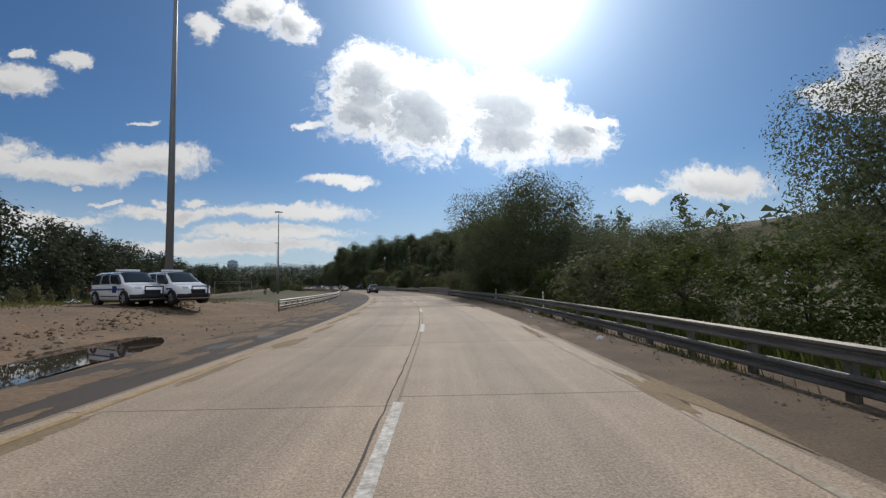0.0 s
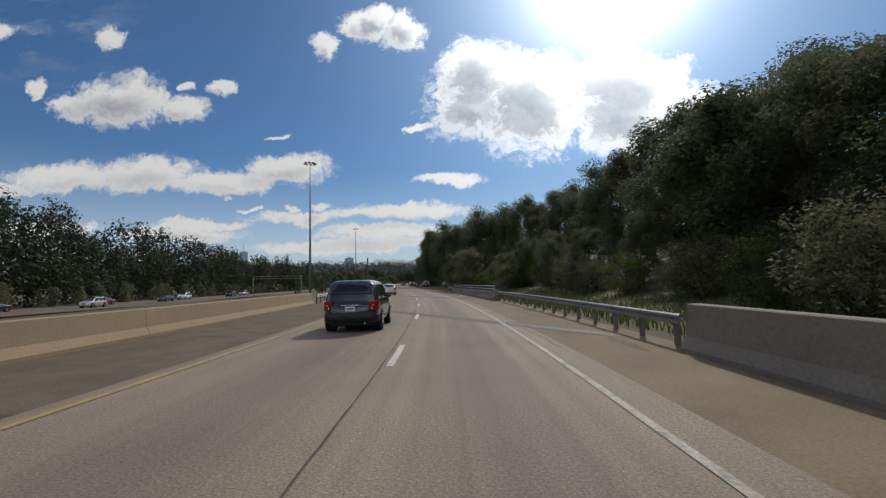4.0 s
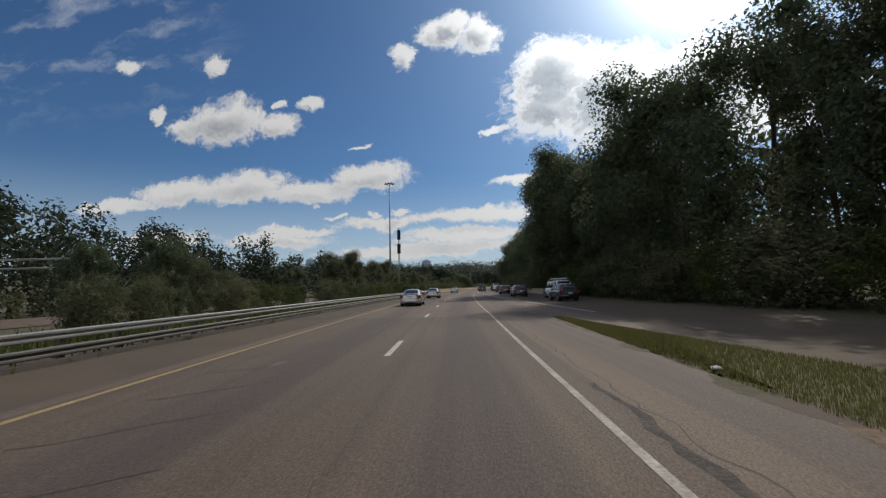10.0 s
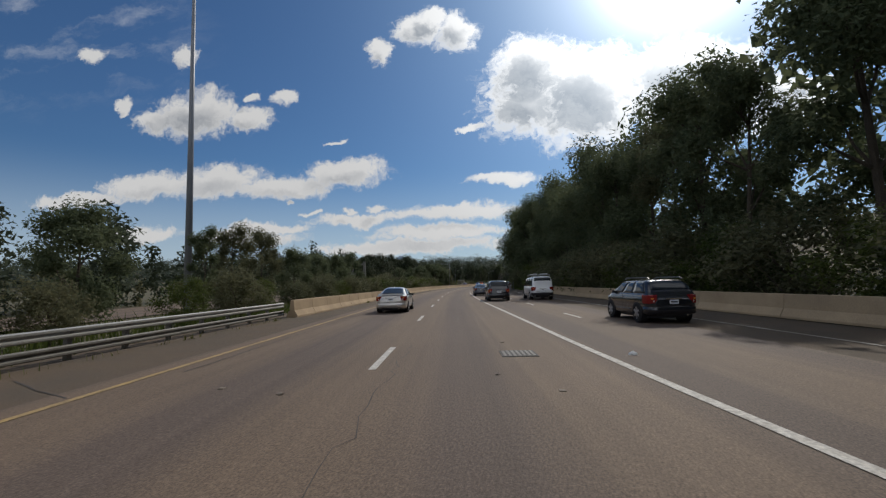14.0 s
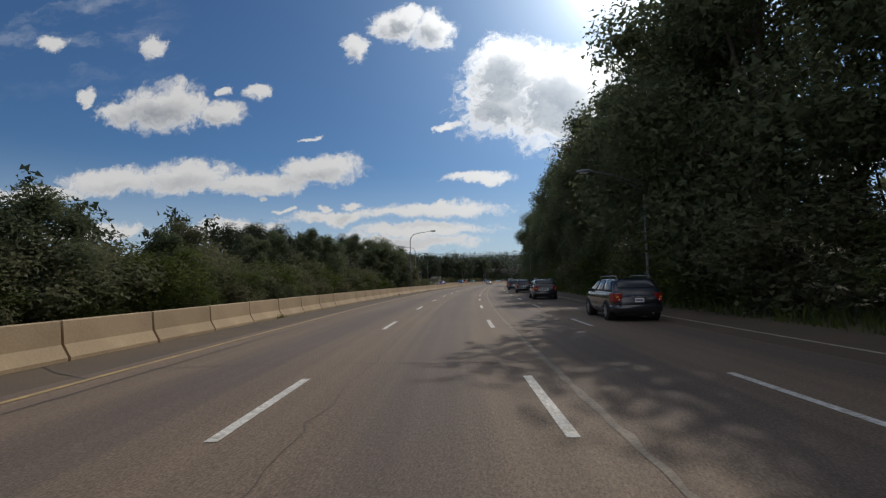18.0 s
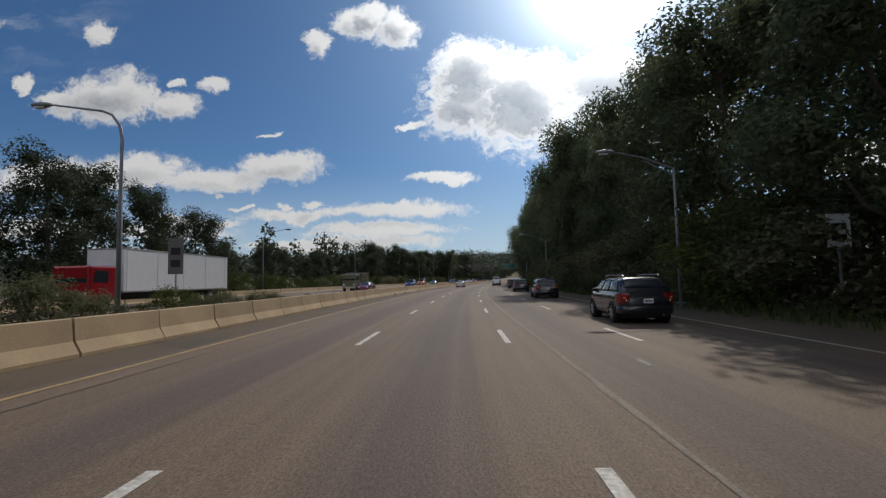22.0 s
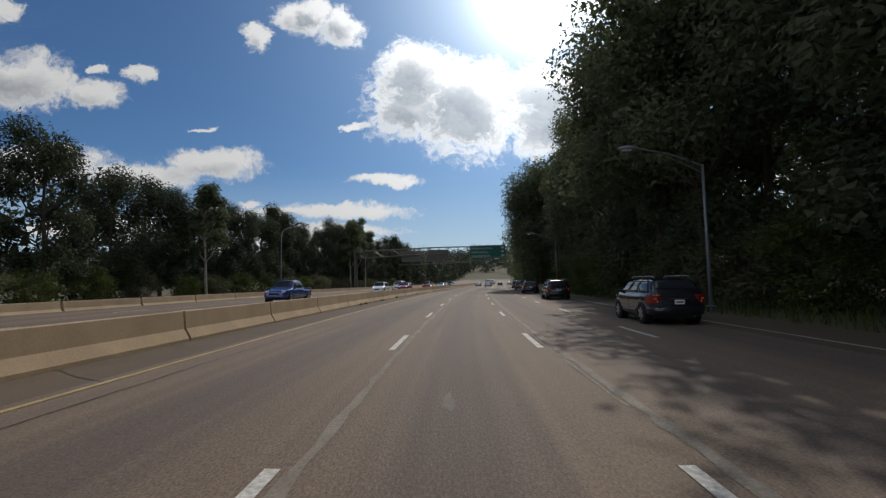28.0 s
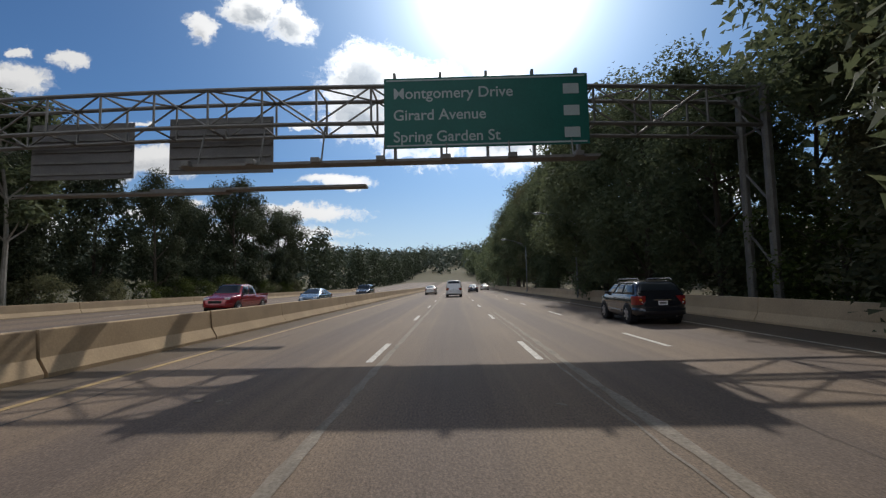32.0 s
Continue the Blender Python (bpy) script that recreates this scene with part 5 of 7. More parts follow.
def overhead_gantry(s):
    """A steel truss across both carriageways with a green guide sign and the backs of the opposite signs."""
    t = thing("sign_gantry", stand(s, 0, 0.45), "steel truss gantry with green guide sign over the lanes", "gantry")
    wl_, wr = -27.5, 14.2

    def crown(w, top):
        k = (w - wl_) / (wr - wl_)
        return (8.6 if top else 7.1) + 0.55 * math.sin(math.pi * k)

    n = 19
    ws = [wl_ + (wr - wl_) * i / n for i in range(n + 1)]
    for y in (-0.75, 0.75):
        for top in (True, False):
            part("chord", tube([(w, y, crown(w, top)) for w in ws], 0.085, 6), DULL, t)
    for i, w in enumerate(ws):
        for y in (-0.75, 0.75):
            part("strut", tube([(w, y, crown(w, False)), (w, y, crown(w, True))], 0.05, 5), DULL, t)
        for top in (True, False):
            part("cross_strut", tube([(w, -0.75, crown(w, top)), (w, 0.75, crown(w, top))], 0.045, 5), DULL, t)
        if i < n:
            v = ws[i + 1]
            for y in (-0.75, 0.75):
                a, b = (False, True) if i % 2 else (True, False)
                part("brace", tube([(w, y, crown(w, a)), (v, y, crown(v, b))], 0.042, 5), DULL, t)
            part("brace", tube([(w, -0.75 if i % 2 else 0.75, crown(w, True)), (v, 0.75 if i % 2 else -0.75, crown(v, True))], 0.04, 5), DULL, t)
    for w in (wl_, wr):
        for y in (-0.75, 0.75):
            part("leg", tube([(w, y, -0.7), (w, y, 8.8)], 0.17, 10), DULL, t)
        for z in (1.5, 4.0, 6.5):
            part("leg_brace", tube([(w, -0.75, z), (w, 0.75, z + 1.6)], 0.05, 5), DULL, t)
    # guide sign towards the camera
    sign = sign_board(t, -0.6, 7.3, 6.45, 9.25, SIGNGREEN, -1.05, "guide_sign", "large green guide sign with white words")
    for z in (6.55, 9.15):
        part("border", box(-0.5, 7.2, -1.095, -1.085, z - 0.03, z + 0.03), SIGNLETTER, sign)
    for i, words in enumerate(("Montgomery Drive", "Girard Avenue", "Spring Garden St")):
        lettering(words, -0.25, 8.42 - 0.86 * i, 0.60, sign, -1.09, SIGNLETTER)
        part("bar", box(6.35, 6.95, -1.095, -1.085, 8.44 - 0.86 * i, 8.84 - 0.86 * i), SIGNLETTER, sign)
    for w in (-0.2, 1.6, 3.4, 5.2, 6.9):
        part("sign_bracket", box(w - 0.05, w + 0.05, -1.02, -0.75, 6.0, 9.5), DULL, t)
    part("walkway", box(-8.2, 7.4, -1.9, -1.3, 5.72, 5.82), DULL, t, "grated steel walkway")
    for w in np.arange(-7.8, 7.4, 2.4):
        part("walkway_bracket", tube([(w, -0.75, 7.5), (w, -1.35, 5.8)], 0.035, 5), DULL, t)
        part("sign_lamp", box(w - 0.16, w + 0.16, -2.15, -1.9, 5.7, 5.9, 0.03), DULL, t)
    # backs of the signs for the other direction
    for w0, w1, z0, z1 in ((-10.4, -5.8, 6.2, 8.7), (-16.6, -12.0, 6.1, 8.6)):
        board = sign_board(t, w0, w1, z0, z1, SIGNBACK, 1.05, "sign_back", "plain grey back of a sign")
        for k in range(5):
            z = z0 + (z1 - z0) * (k + 0.5) / 5
            part("stiffener", box(w0 + 0.1, w1 - 0.1, 0.95, 1.02, z - 0.05, z + 0.05), DULL, board)
        part("walkway", box(w0 - 1.0, w1 + 4.0, 1.3, 1.9, z0 - 0.65, z0 - 0.55), DULL, t, "grated steel walkway")


overhead_gantry(692.5)


def median_sign(s, w, base):
    """A cantilever sign seen from behind, among the median trees."""
    t = thing("cantilever_sign", stand(s, w, base), "steel cantilever sign seen from its back", "road sign")
    part("post", box(-0.2, 0.2, -0.2, 0.2, -0.5, 7.4, 0.02), DULL, t)
    part("cap", box(-0.24, 0.24, -0.24, 0.24, 7.4, 7.46, 0.01), DULL, t)
    for z in (5.0, 6.95):
        part("arm", box(-4.5, -0.2, -0.12, 0.12, z - 0.14, z + 0.14, 0.015), DULL, t)
        part("flange", box(-0.26, -0.2, -0.2, 0.2, z - 0.24, z + 0.24), DULL, t)
    p = part("sign_panel", box(-4.7, -2.3, 0.16, 0.2, 3.5, 6.95, 0.01), SIGNBACK, t, "dark back of a sign")
    for x in (-4.3, -3.5, -2.7):
        part("stringer", box(x - 0.07, x + 0.07, 0.1, 0.16, 3.5, 6.95), DULL, p)
    for k in range(9):
        z = 3.7 + 0.38 * k
        part("stiffener", box(-4.65, -2.35, 0.13, 0.16, z - 0.03, z + 0.03), DULL, p)


median_sign(389, -18.5, -1.0)


def frame_gantry(s, w, turn):
    t = thing("frame_gantry", stand(s, w, -1.2, turn), "grey steel frame gantry beside the opposite road", "gantry")
    for x in (-8, 8):
        for y in (-0.5, 0.5):
            part("leg", tube([(x, y, -1), (x, y, 6.0)], 0.09, 8), GALV, t)
        part("leg_brace", tube([(x, -0.5, 2), (x, 0.5, 4)], 0.04, 5), GALV, t)
    for y in (-0.5, 0.5):
        for z in (5.2, 6.0):
            part("beam", tube([(-8, y, z), (8, y, z)], 0.06, 6), GALV, t)


frame_gantry(243, -40, 0)


def post_sign(s, w, label, board=None, base=0.0, top=2.3):
    t = thing("road_sign", stand(s, w, base), label, "road sign")
    part("post", box(-0.03, 0.03, -0.03, 0.03, -0.3, top), GALV, t)
    if board:
        bw, bh, material = board
        p = part("sign_panel", box(-bw / 2, bw / 2, -0.05, -0.035, top - bh, top + 0.05, 0.004), material, t)
        for k in range(2):
            part("bar", box(-bw * 0.32, bw * 0.32, -0.056, -0.052, top - bh * (0.45 + 0.35 * k), top - bh * (0.25 + 0.35 * k)), BLACKTRIM, p)
    return t


post_sign(195.5, 7.6, "small weathered sign on a post in the verge", (0.2, 0.28, SIGNBACK), 0, 1.6)
post_sign(480, -11.3, "grey-backed road sign on a post behind the barrier", (0.75, 1.7, SIGNBACK), 0, 3.9)
post_sign(13.5, 11.2, "small white plate sign behind the guard rail", (0.42, 0.55, SIGNWHITE), 0.0, 1.75)
post_sign(486.7, 16.8, "blue service sign under the trees", (1.5, 1.0, surface("sign_blue", (0.02, 0.07, 0.22), 0.5, coarse=1, fine=20, vary=0.1, bump=0)), 1.4)
post_sign(475, 15.4, "pale route sign under the trees", (0.8, 1.1, SIGNWHITE), 1.3)
for s, w in ((24.5, 6.6), (38, 6.7), (470, 12.6), (535, 12.7)):
    t = thing("delineator_post", stand(s, w), "thin white marker post by the verge", "marker post", "marker posts")
    part("post", tube([(0, 0, -0.2), (0, 0, 1.1)], 0.04, 8), SIGNWHITE, t)
    part("reflector", box(-0.035, 0.035, -0.047, -0.04, 0.88, 1.02), AMBER, t)


# ---- distant towers ----
def tower(az, dist, wide, high, deep, label, spire=0):
    a = radians(az)
    c = (-60 - math.sin(a) * dist, 300 + math.cos(a) * dist, 30)
    t = thing("office_tower", Matrix.Translation(c) @ pose(0, 0, 0, 0, 0, az), label, "tower", "far office towers")
    body = part("body", box(-wide / 2, wide / 2, -deep / 2, deep / 2, -60, high, 0.5), HAZE, t)
    n = max(3, int(high / 16))
    for k in range(n):
        z = high * (k + 0.3) / n
        part("window_band", box(-wide / 2 + 2, wide / 2 - 2, -deep / 2 - 0.6, -deep / 2 - 0.1, z, z + high / n * 0.5), HAZEGLASS, body)
    part("roof_block", box(-wide * 0.25, wide * 0.25, -deep * 0.25, deep * 0.25, high, high + 8), HAZE, t)
    if spire:
        part("spire", tube([(0, 0, high), (0, 0, high + spire)], [2.0, 0.4], 6), HAZE, t)


# tower colours with the pale blue haze of distance mixed in
HAZE = surface("hazy_masonry", (0.42, 0.48, 0.56), 0.8, coarse=0.05, fine=1, vary=0.08, bump=0)
HAZEGLASS = surface("hazy_glass", (0.25, 0.36, 0.48), 0.4, coarse=0.05, fine=1, vary=0.08, bump=0)
tower(22.5, 3000, 60, 150, 50, "pale glass office tower far away")
tower(25.2, 3000, 55, 105, 50, "pale office tower far away")
tower(35.5, 3000, 50, 190, 45, "pale glass office tower with a spire far away", 70)
tower(37.2, 3000, 60, 165, 45, "pale office tower far away", 20)
tower(33.6, 3100, 60, 120, 45, "pale office tower far away")


# ---- road repairs, joints, cracks and litter ----
def blot(s, w, ls, lw, seed, z=0.0065, points=46):
    """An uneven flat patch."""
    r = random.Random(seed)
    b = bmesh.new()
    ph = [r.uniform(0, 6.3) for _ in range(4)]
    vs = []
    for k in range(points):
        a = 2 * math.pi * k / points
        q = 1 + 0.16 * math.sin(2 * a + ph[0]) + 0.11 * math.sin(3 * a + ph[1]) + 0.09 * math.sin(5 * a + ph[2]) + 0.07 * math.sin(9 * a + ph[3]) + 0.05 * math.sin(14 * a + ph[1]) + 0.05 * math.sin(23 * a + ph[2]) + r.uniform(-0.09, 0.09)
        vs.append(b.verts.new(put(s + ls * q * math.sin(a), w + lw * q * math.cos(a), z)))
    b.faces.new(vs)
    return b


def quad_patch(corners, z):
    b = bmesh.new()
    vs = [b.verts.new(put(s, w, z)) for s, w in corners]
    b.faces.new(vs)
    bmesh.ops.recalc_face_normals(b, faces=b.faces)
    if b.faces[:][0].normal.z < 0:
        bmesh.ops.reverse_faces(b, faces=b.faces)
    return b


def crack(points, wide, seed, z=0.009, jag=0.06):
    r = random.Random(seed)
    b = bmesh.new()
    line = []
    for (s0, w0), (s1, w1) in zip(points, points[1:]):
        n = max(2, int(math.hypot(s1 - s0, w1 - w0) / 0.4))
        for k in range(n):
            f = k / n
            line.append((s0 + (s1 - s0) * f + r.uniform(-jag, jag), w0 + (w1 - w0) * f + r.uniform(-jag, jag)))
    line.append(points[-1])
    rows = []
    for i, (s, w) in enumerate(line):
        q, p = line[min(i + 1, len(line) - 1)], line[max(i - 1, 0)]
        ds, dw = q[0] - p[0], q[1] - p[1]
        m = math.hypot(ds, dw) or 1
        k = wide * r.uniform(0.5, 1.2) / 2
        rows.append((b.verts.new(put(s - dw / m * k, w + ds / m * k, z)), b.verts.new(put(s + dw / m * k, w - ds / m * k, z))))
    for a, c in zip(rows, rows[1:]):
        b.faces.new((a[0], a[1], c[1], c[0]))
    bmesh.ops.recalc_face_normals(b, faces=b.faces)
    if b.faces[:][0].normal.z < 0:
        bmesh.ops.reverse_faces(b, faces=b.faces)
    return b


repairs = thing("road_repairs", Matrix.Identity(4), "dark tar patches, seals and open cracks in the road", "road repair", kind="structure")


DULLPATCH = surface("dull_concrete_patch", (0.175, 0.142, 0.108), 0.85, coarse=0.8, fine=30, vary=0.3, second=(0.145, 0.118, 0.09))
BAND = surface("worn_tar_band", (0.120, 0.104, 0.086), 0.8, coarse=1.0, fine=35, vary=0.3, second=(0.092, 0.081, 0.069))


def joint(points, wide, tar):
    """A skewed bridge joint through (s, w) points: two tar bands with a steel slot between."""
    for o, material, z, hw in ((-0.30, tar, 0.0056, 0.25), (0.30, tar, 0.0056, 0.25), (0.0, CRACK, 0.0078, 0.035), (-0.05, DULL, 0.0086, 0.012), (0.05, DULL, 0.0086, 0.012)):
        b = bmesh.new()
        rows = [[b.verts.new(put(s + q * wide, w, z)) for q in (o - hw, o + hw)] for s, w in points]
        for p, q in zip(rows, rows[1:]):
            b.faces.new((p[0], q[0], q[1], p[1]))
        bmesh.ops.recalc_face_normals(b, faces=b.faces)
        if b.faces[:][0].normal.z < 0:
            bmesh.ops.reverse_faces(b, faces=b.faces)
        part("joint_band", b, material, repairs)


joint(((84.2, -8.8), (79.2, -6.1), (71.4, -1.1), (67.2, 1.7), (65.2, 3.8), (64.0, 6.2)), 1.5, BAND)
joint(((152.5, -8.0), (141.8, -3.8), (131.2, 0.5), (127.8, 2.2), (125.2, 3.4), (123.5, 4.8), (122.2, 6.2)), 2.4, PATCH)
joint(((118, -8.4), (92, 6.2)), 1.4, BAND)
joint(((193.0, -8.2), (180.5, -3.9), (166.8, -0.3), (160.2, 1.7), (153.3, 3.9), (148.6, 5.9)), 2.4, PATCH)
r = random.Random(9)
for s, w, ls, lw in ((63.6, -0.55, 0.4, 0.42), (62.7, -2.0, 0.2, 0.2), (62.75, -1.35, 0.12, 0.28), (63.6, -3.4, 0.2, 0.3), (63.3, 0.5, 0.13, 0.2), (66.5, 0.3, 0.15, 0.15), (62.2, -0.8, 0.1, 0.4), (167.5, -0.3, 0.8, 0.35), (113.0, -2.6, 0.5, 0.3), (116.5, -2.5, 0.6, 0.25), (186.6, 0.2, 0.15, 0.5)):
    part("patch", blot(s, w, ls, lw, int(s * 7 + w * 3)), PATCH if ls < 2 else SHOULDER, repairs)
part("patch", quad_patch(((45.0, -4.2), (44.8, 3.6), (46.9, 3.6), (47.3, -4.2)), 0.0062), DECK, repairs)
# the broken change from concrete to asphalt: polished pads, open cracks and crumbled edges
POLISHED = surface("polished_asphalt", (0.108, 0.098, 0.089), 0.68, coarse=0.9, fine=26, vary=0.4, second=(0.088, 0.079, 0.07), bump=0.7)
RUBBED = surface("rubbed_asphalt", (0.165, 0.145, 0.124), 0.68, coarse=1.1, fine=28, vary=0.4, second=(0.14, 0.124, 0.108), bump=0.4)
CRUMBLED = surface("crumbled_asphalt", (0.095, 0.078, 0.06), 0.9, coarse=2.5, fine=22, vary=0.6, second=(0.045, 0.04, 0.034), bump=1.0)
for s, w, ls, lw in ((191.6, 1.7, 1.5, 1.9), (191.9, -1.9, 1.2, 1.7), (195.0, 1.5, 1.9, 1.7), (195.5, -1.6, 1.6, 1.3), (199.0, 0.9, 1.2, 0.9), (198.2, 2.9, 0.9, 0.5)):
    part("patch", blot(s, w, ls, lw, int(s * 11), 0.0062 + 0.00005 * (s - 190), 60), POLISHED, repairs, "smooth polished asphalt")
for k, (s, w, ls, lw) in enumerate(((192.6, 1.0, 0.5, 0.8), (193.4, 2.3, 0.7, 0.45), (194.3, 0.9, 0.6, 0.7), (195.6, 2.6, 0.5, 0.4), (192.1, 2.9, 0.35, 0.5), (196.2, 0.6, 0.5, 0.4), (200.15, 2.4, 0.22, 0.85), (200.3, 0.95, 0.16, 0.5), (198.9, 2.8, 0.3, 0.55), (199.0, 0.35, 0.25, 0.4), (203.0, 2.9, 0.6, 0.35), (198.5, 1.0, 0.2, 0.3))):
    part("patch", blot(s, w, ls, lw, 820 + k, 0.0074 + 0.00008 * k, 60), RUBBED, repairs, "pale rubbed asphalt")
for k in range(22):
    part("patch", blot(r.uniform(190.6, 204), r.uniform(-2.6, 3.3), r.uniform(0.04, 0.16), r.uniform(0.2, 0.8), 850 + k, 0.0086 + 0.00003 * k, 50), r.choice((PATCH, CRUMBLED, SHOULDER)), repairs)
part("patch", blot(197.5, 0.45, 0.35, 0.3, 880, 0.0094), PATCH, repairs)
for k, (points, wide) in enumerate((
        ([(186.3, -0.2), (186.55, -0.9), (187.0, -1.6), (187.7, -3.0), (188.0, -4.3)], 0.05), ([(187.35, -0.25), (187.0, 0.3), (186.9, 1.3), (186.92, 2.05), (187.3, 3.35)], 0.045), ([(187.15, -0.1), (186.95, 0.55)], 0.09),
        ([(175.0, 0.0), (174.9, 0.3), (174.75, 0.72), (174.3, 0.95)], 0.07), ([(176.5, -0.2), (176.3, 0.2), (175.3, 0.25)], 0.025), ([(173.5, -0.35), (173.45, 0.3), (173.4, 1.0)], 0.03),
        ([(179.2, 2.55), (176.5, 2.6), (172.0, 2.62), (163.5, 2.67)], 0.011), ([(176, 1.75), (171.6, 1.77), (164.5, 1.76)], 0.009), ([(166.9, 0.28), (170.5, 0.2), (173.6, 0.18)], 0.016),
        ([(200.15, 0.5), (200.2, 1.4), (200.0, 3.3)], 0.04), ([(199.1, -0.1), (199.0, 1.4), (198.85, 3.5)], 0.03), ([(189.95, -0.3), (189.9, 1.5), (189.85, 3.5)], 0.06), ([(191.4, -4.2), (190.6, -2.0), (190.1, -0.4)], 0.07))):
    part("crack", crack(points, wide, 900 + k, 0.0108, 0.035), CRACK, repairs)
part("patch", blot(187.3, 0.0, 0.22, 0.42, 883, 0.0088), PATCH, repairs)
part("patch", blot(178.5, -0.45, 0.3, 0.38, 884, 0.0088), PATCH, repairs)
part("patch", blot(176.4, -0.25, 0.1, 0.14, 885, 0.0088), PATCH, repairs)
part("crack", crack([(182.5, -0.2), (186.4, -0.22), (190.0, -0.26)], 0.085, 886, 0.0128, 0.03), CRUMBLED, repairs, "open joint between the slabs")
part("crack", crack([(190.2, -0.28), (196.9, -0.25), (199.3, -0.3), (207, -0.24)], 0.13, 887, 0.0104, 0.06), CRUMBLED, repairs, "broken asphalt along the lane joint")
part("crack", crack([(163, 3.85), (175, 3.72), (187, 3.68), (194, 3.75), (200, 3.85), (212, 3.9)], 0.17, 888, 0.0062, 0.07), CRUMBLED, repairs, "crumbled dark asphalt along the slab's edge")
part("crack", crack([(163, 4.12), (175, 3.98), (187, 3.95), (196, 4.02), (206, 4.12)], 0.035, 889, 0.0072, 0.10), CRACK, repairs)
part("patch", quad_patch(((186.0, -5.9), (187.2, -3.4), (199.5, -4.0), (199.5, -6.0)), 0.0066), SHOULDER, repairs)
part("patch", quad_patch(((53.6, -4.2), (53.6, 3.6), (54.1, 3.6), (54.1, -4.2)), 0.0062), PATCH, repairs)
part("patch", quad_patch(((32.5, -4.2), (32.5, 3.6), (34.5, 3.6), (34.5, -4.2)), 0.0062), DECK, repairs)
for k in range(26):
    s = -20 + k * 8.5
    if s > 40:
        part("crack", crack([(s, -4.4), (s + r.uniform(-0.5, 0.5), -1.5), (s + r.uniform(-0.4, 0.4), 3.6)], 0.018, k), CRACK, repairs)
part("crack", crack([(-20, -0.16), (40, -0.14), (110, -0.18), (200, -0.16)], 0.032, 71, 0.0125, 0.012), CRACK, repairs)
part("crack", crack([(90, 3.9), (150, 4.0), (200, 4.1), (240, 4.2)], 0.03, 72, 0.0045, 0.10), CRACK, repairs)
for s0 in range(205, 790, 22):
    part("crack", crack([(s0, r.uniform(0.3, 0.6)), (s0 + 6, r.uniform(0.3, 0.6)), (s0 + r.uniform(9, 20), r.uniform(0.2, 0.6))], 0.014, s0, 0.008, 0.09), CRACK, repairs)
    part("crack", crack([(s0 + 3, -6.6), (s0 + 3.5, -4.9), (s0 + 4.2, -4.2)], 0.04, s0 + 1, 0.0045, 0.05), CRACK, repairs)
    if s0 % 3 == 0:
        part("crack", crack([(s0 + 8, -4.0), (s0 + 8.4, -1.0), (s0 + 8.1, 3.0), (s0 + 8.6, 6.5)], 0.03, s0 + 3, 0.008, 0.05), CRACK, repairs)
# ghost of an old lane line, scraped
SCRAPED = surface("scraped_asphalt", (0.22, 0.185, 0.145), 0.85, coarse=1.5, fine=25, vary=0.4, second=(0.15, 0.125, 0.097))
part("old_line", crack([(372, 3.95), (420, 4.3), (470, 4.5), (540, 4.4), (600, 4.1), (690, 4.2)], 0.13, 81, 0.0085, 0.02), SCRAPED, repairs, "pale scraped trace of an old line")
PALESCAR = surface("scraped_pale", (0.25, 0.215, 0.17), 0.85, coarse=1.2, fine=25, vary=0.45, second=(0.14, 0.118, 0.094))
part("old_line", crack([(588, 4.05), (612, 4.15), (640, 4.35), (668, 4.25), (700, 4.2)], 0.15, 83, 0.0087, 0.03), PALESCAR, repairs, "broad pale scar of a removed line")
part("old_line", crack([(596, 3.95), (630, 3.9), (660, 4.0), (700, 3.95)], 0.06, 84, 0.0089, 0.02), PALESCAR, repairs, "pale scar of a removed line")
part("old_line", crack([(610, 0.42), (650, 0.38), (690, 0.42), (730, 0.4)], 0.12, 85, 0.0089, 0.03), PALESCAR, repairs, "pale scar of a removed line")
part("old_line", crack([(575, 0.35), (640, 0.35), (690, 0.4), (760, 0.4)], 0.15, 82, 0.0085, 0.02), SCRAPED, repairs, "pale scraped trace of an old line")
# survey marks and reflector plates
for s, w in ((423.9, 3.5), (303, 3.2), (303.5, -2.2), (308.6, 2.9), (446, 3.6), (536, 3.5), (640, -1.6), (681, -1.8), (681.5, 4.2)):
    part("reflector_plate", box(-0.05, 0.05, -0.06, 0.06, 0.0, 0.012, 0.004), SCRAPED, repairs, "pale worn reflector plate", stand(s, w, 0.004))
# drain grates
for s, w, a, c in ((306.6, 3.05, 0.45, 0.4), (117.0, -7.2, 0.35, 0.55), (240.5, 6.2, 0.4, 0.7)):
    g = thing("drain_grate", stand(s, w), "rusty steel drain grate set in the road", "drain", "drain grates")
    part("rim", box(-c, c, -a, a, -0.02, 0.012), PATCH, g)
    for k in range(7):
        x = -c + 0.08 + k * (2 * c - 0.16) / 6
        part("bar", box(x - 0.03, x + 0.03, -a + 0.06, a - 0.06, 0.0, 0.02), DULL, g)


# ---- vehicles ----
def loft(stations, sections):
    """Rings of points joined along y."""
    b = bmesh.new()
    rings = [[b.verts.new((x, y, z)) for x, z in sec] for y, sec in zip(stations, sections)]
    n = len(rings[0])
    for a, c in zip(rings, rings[1:]):
        for i in range(n):
            b.faces.new((a[i], a[(i + 1) % n], c[(i + 1) % n], c[i]))
    b.faces.new(rings[0][::-1])
    b.faces.new(rings[-1])
    bmesh.ops.remove_doubles(b, verts=b.verts, dist=0.0005)
    bmesh.ops.recalc_face_normals(b, faces=b.faces)
    return b


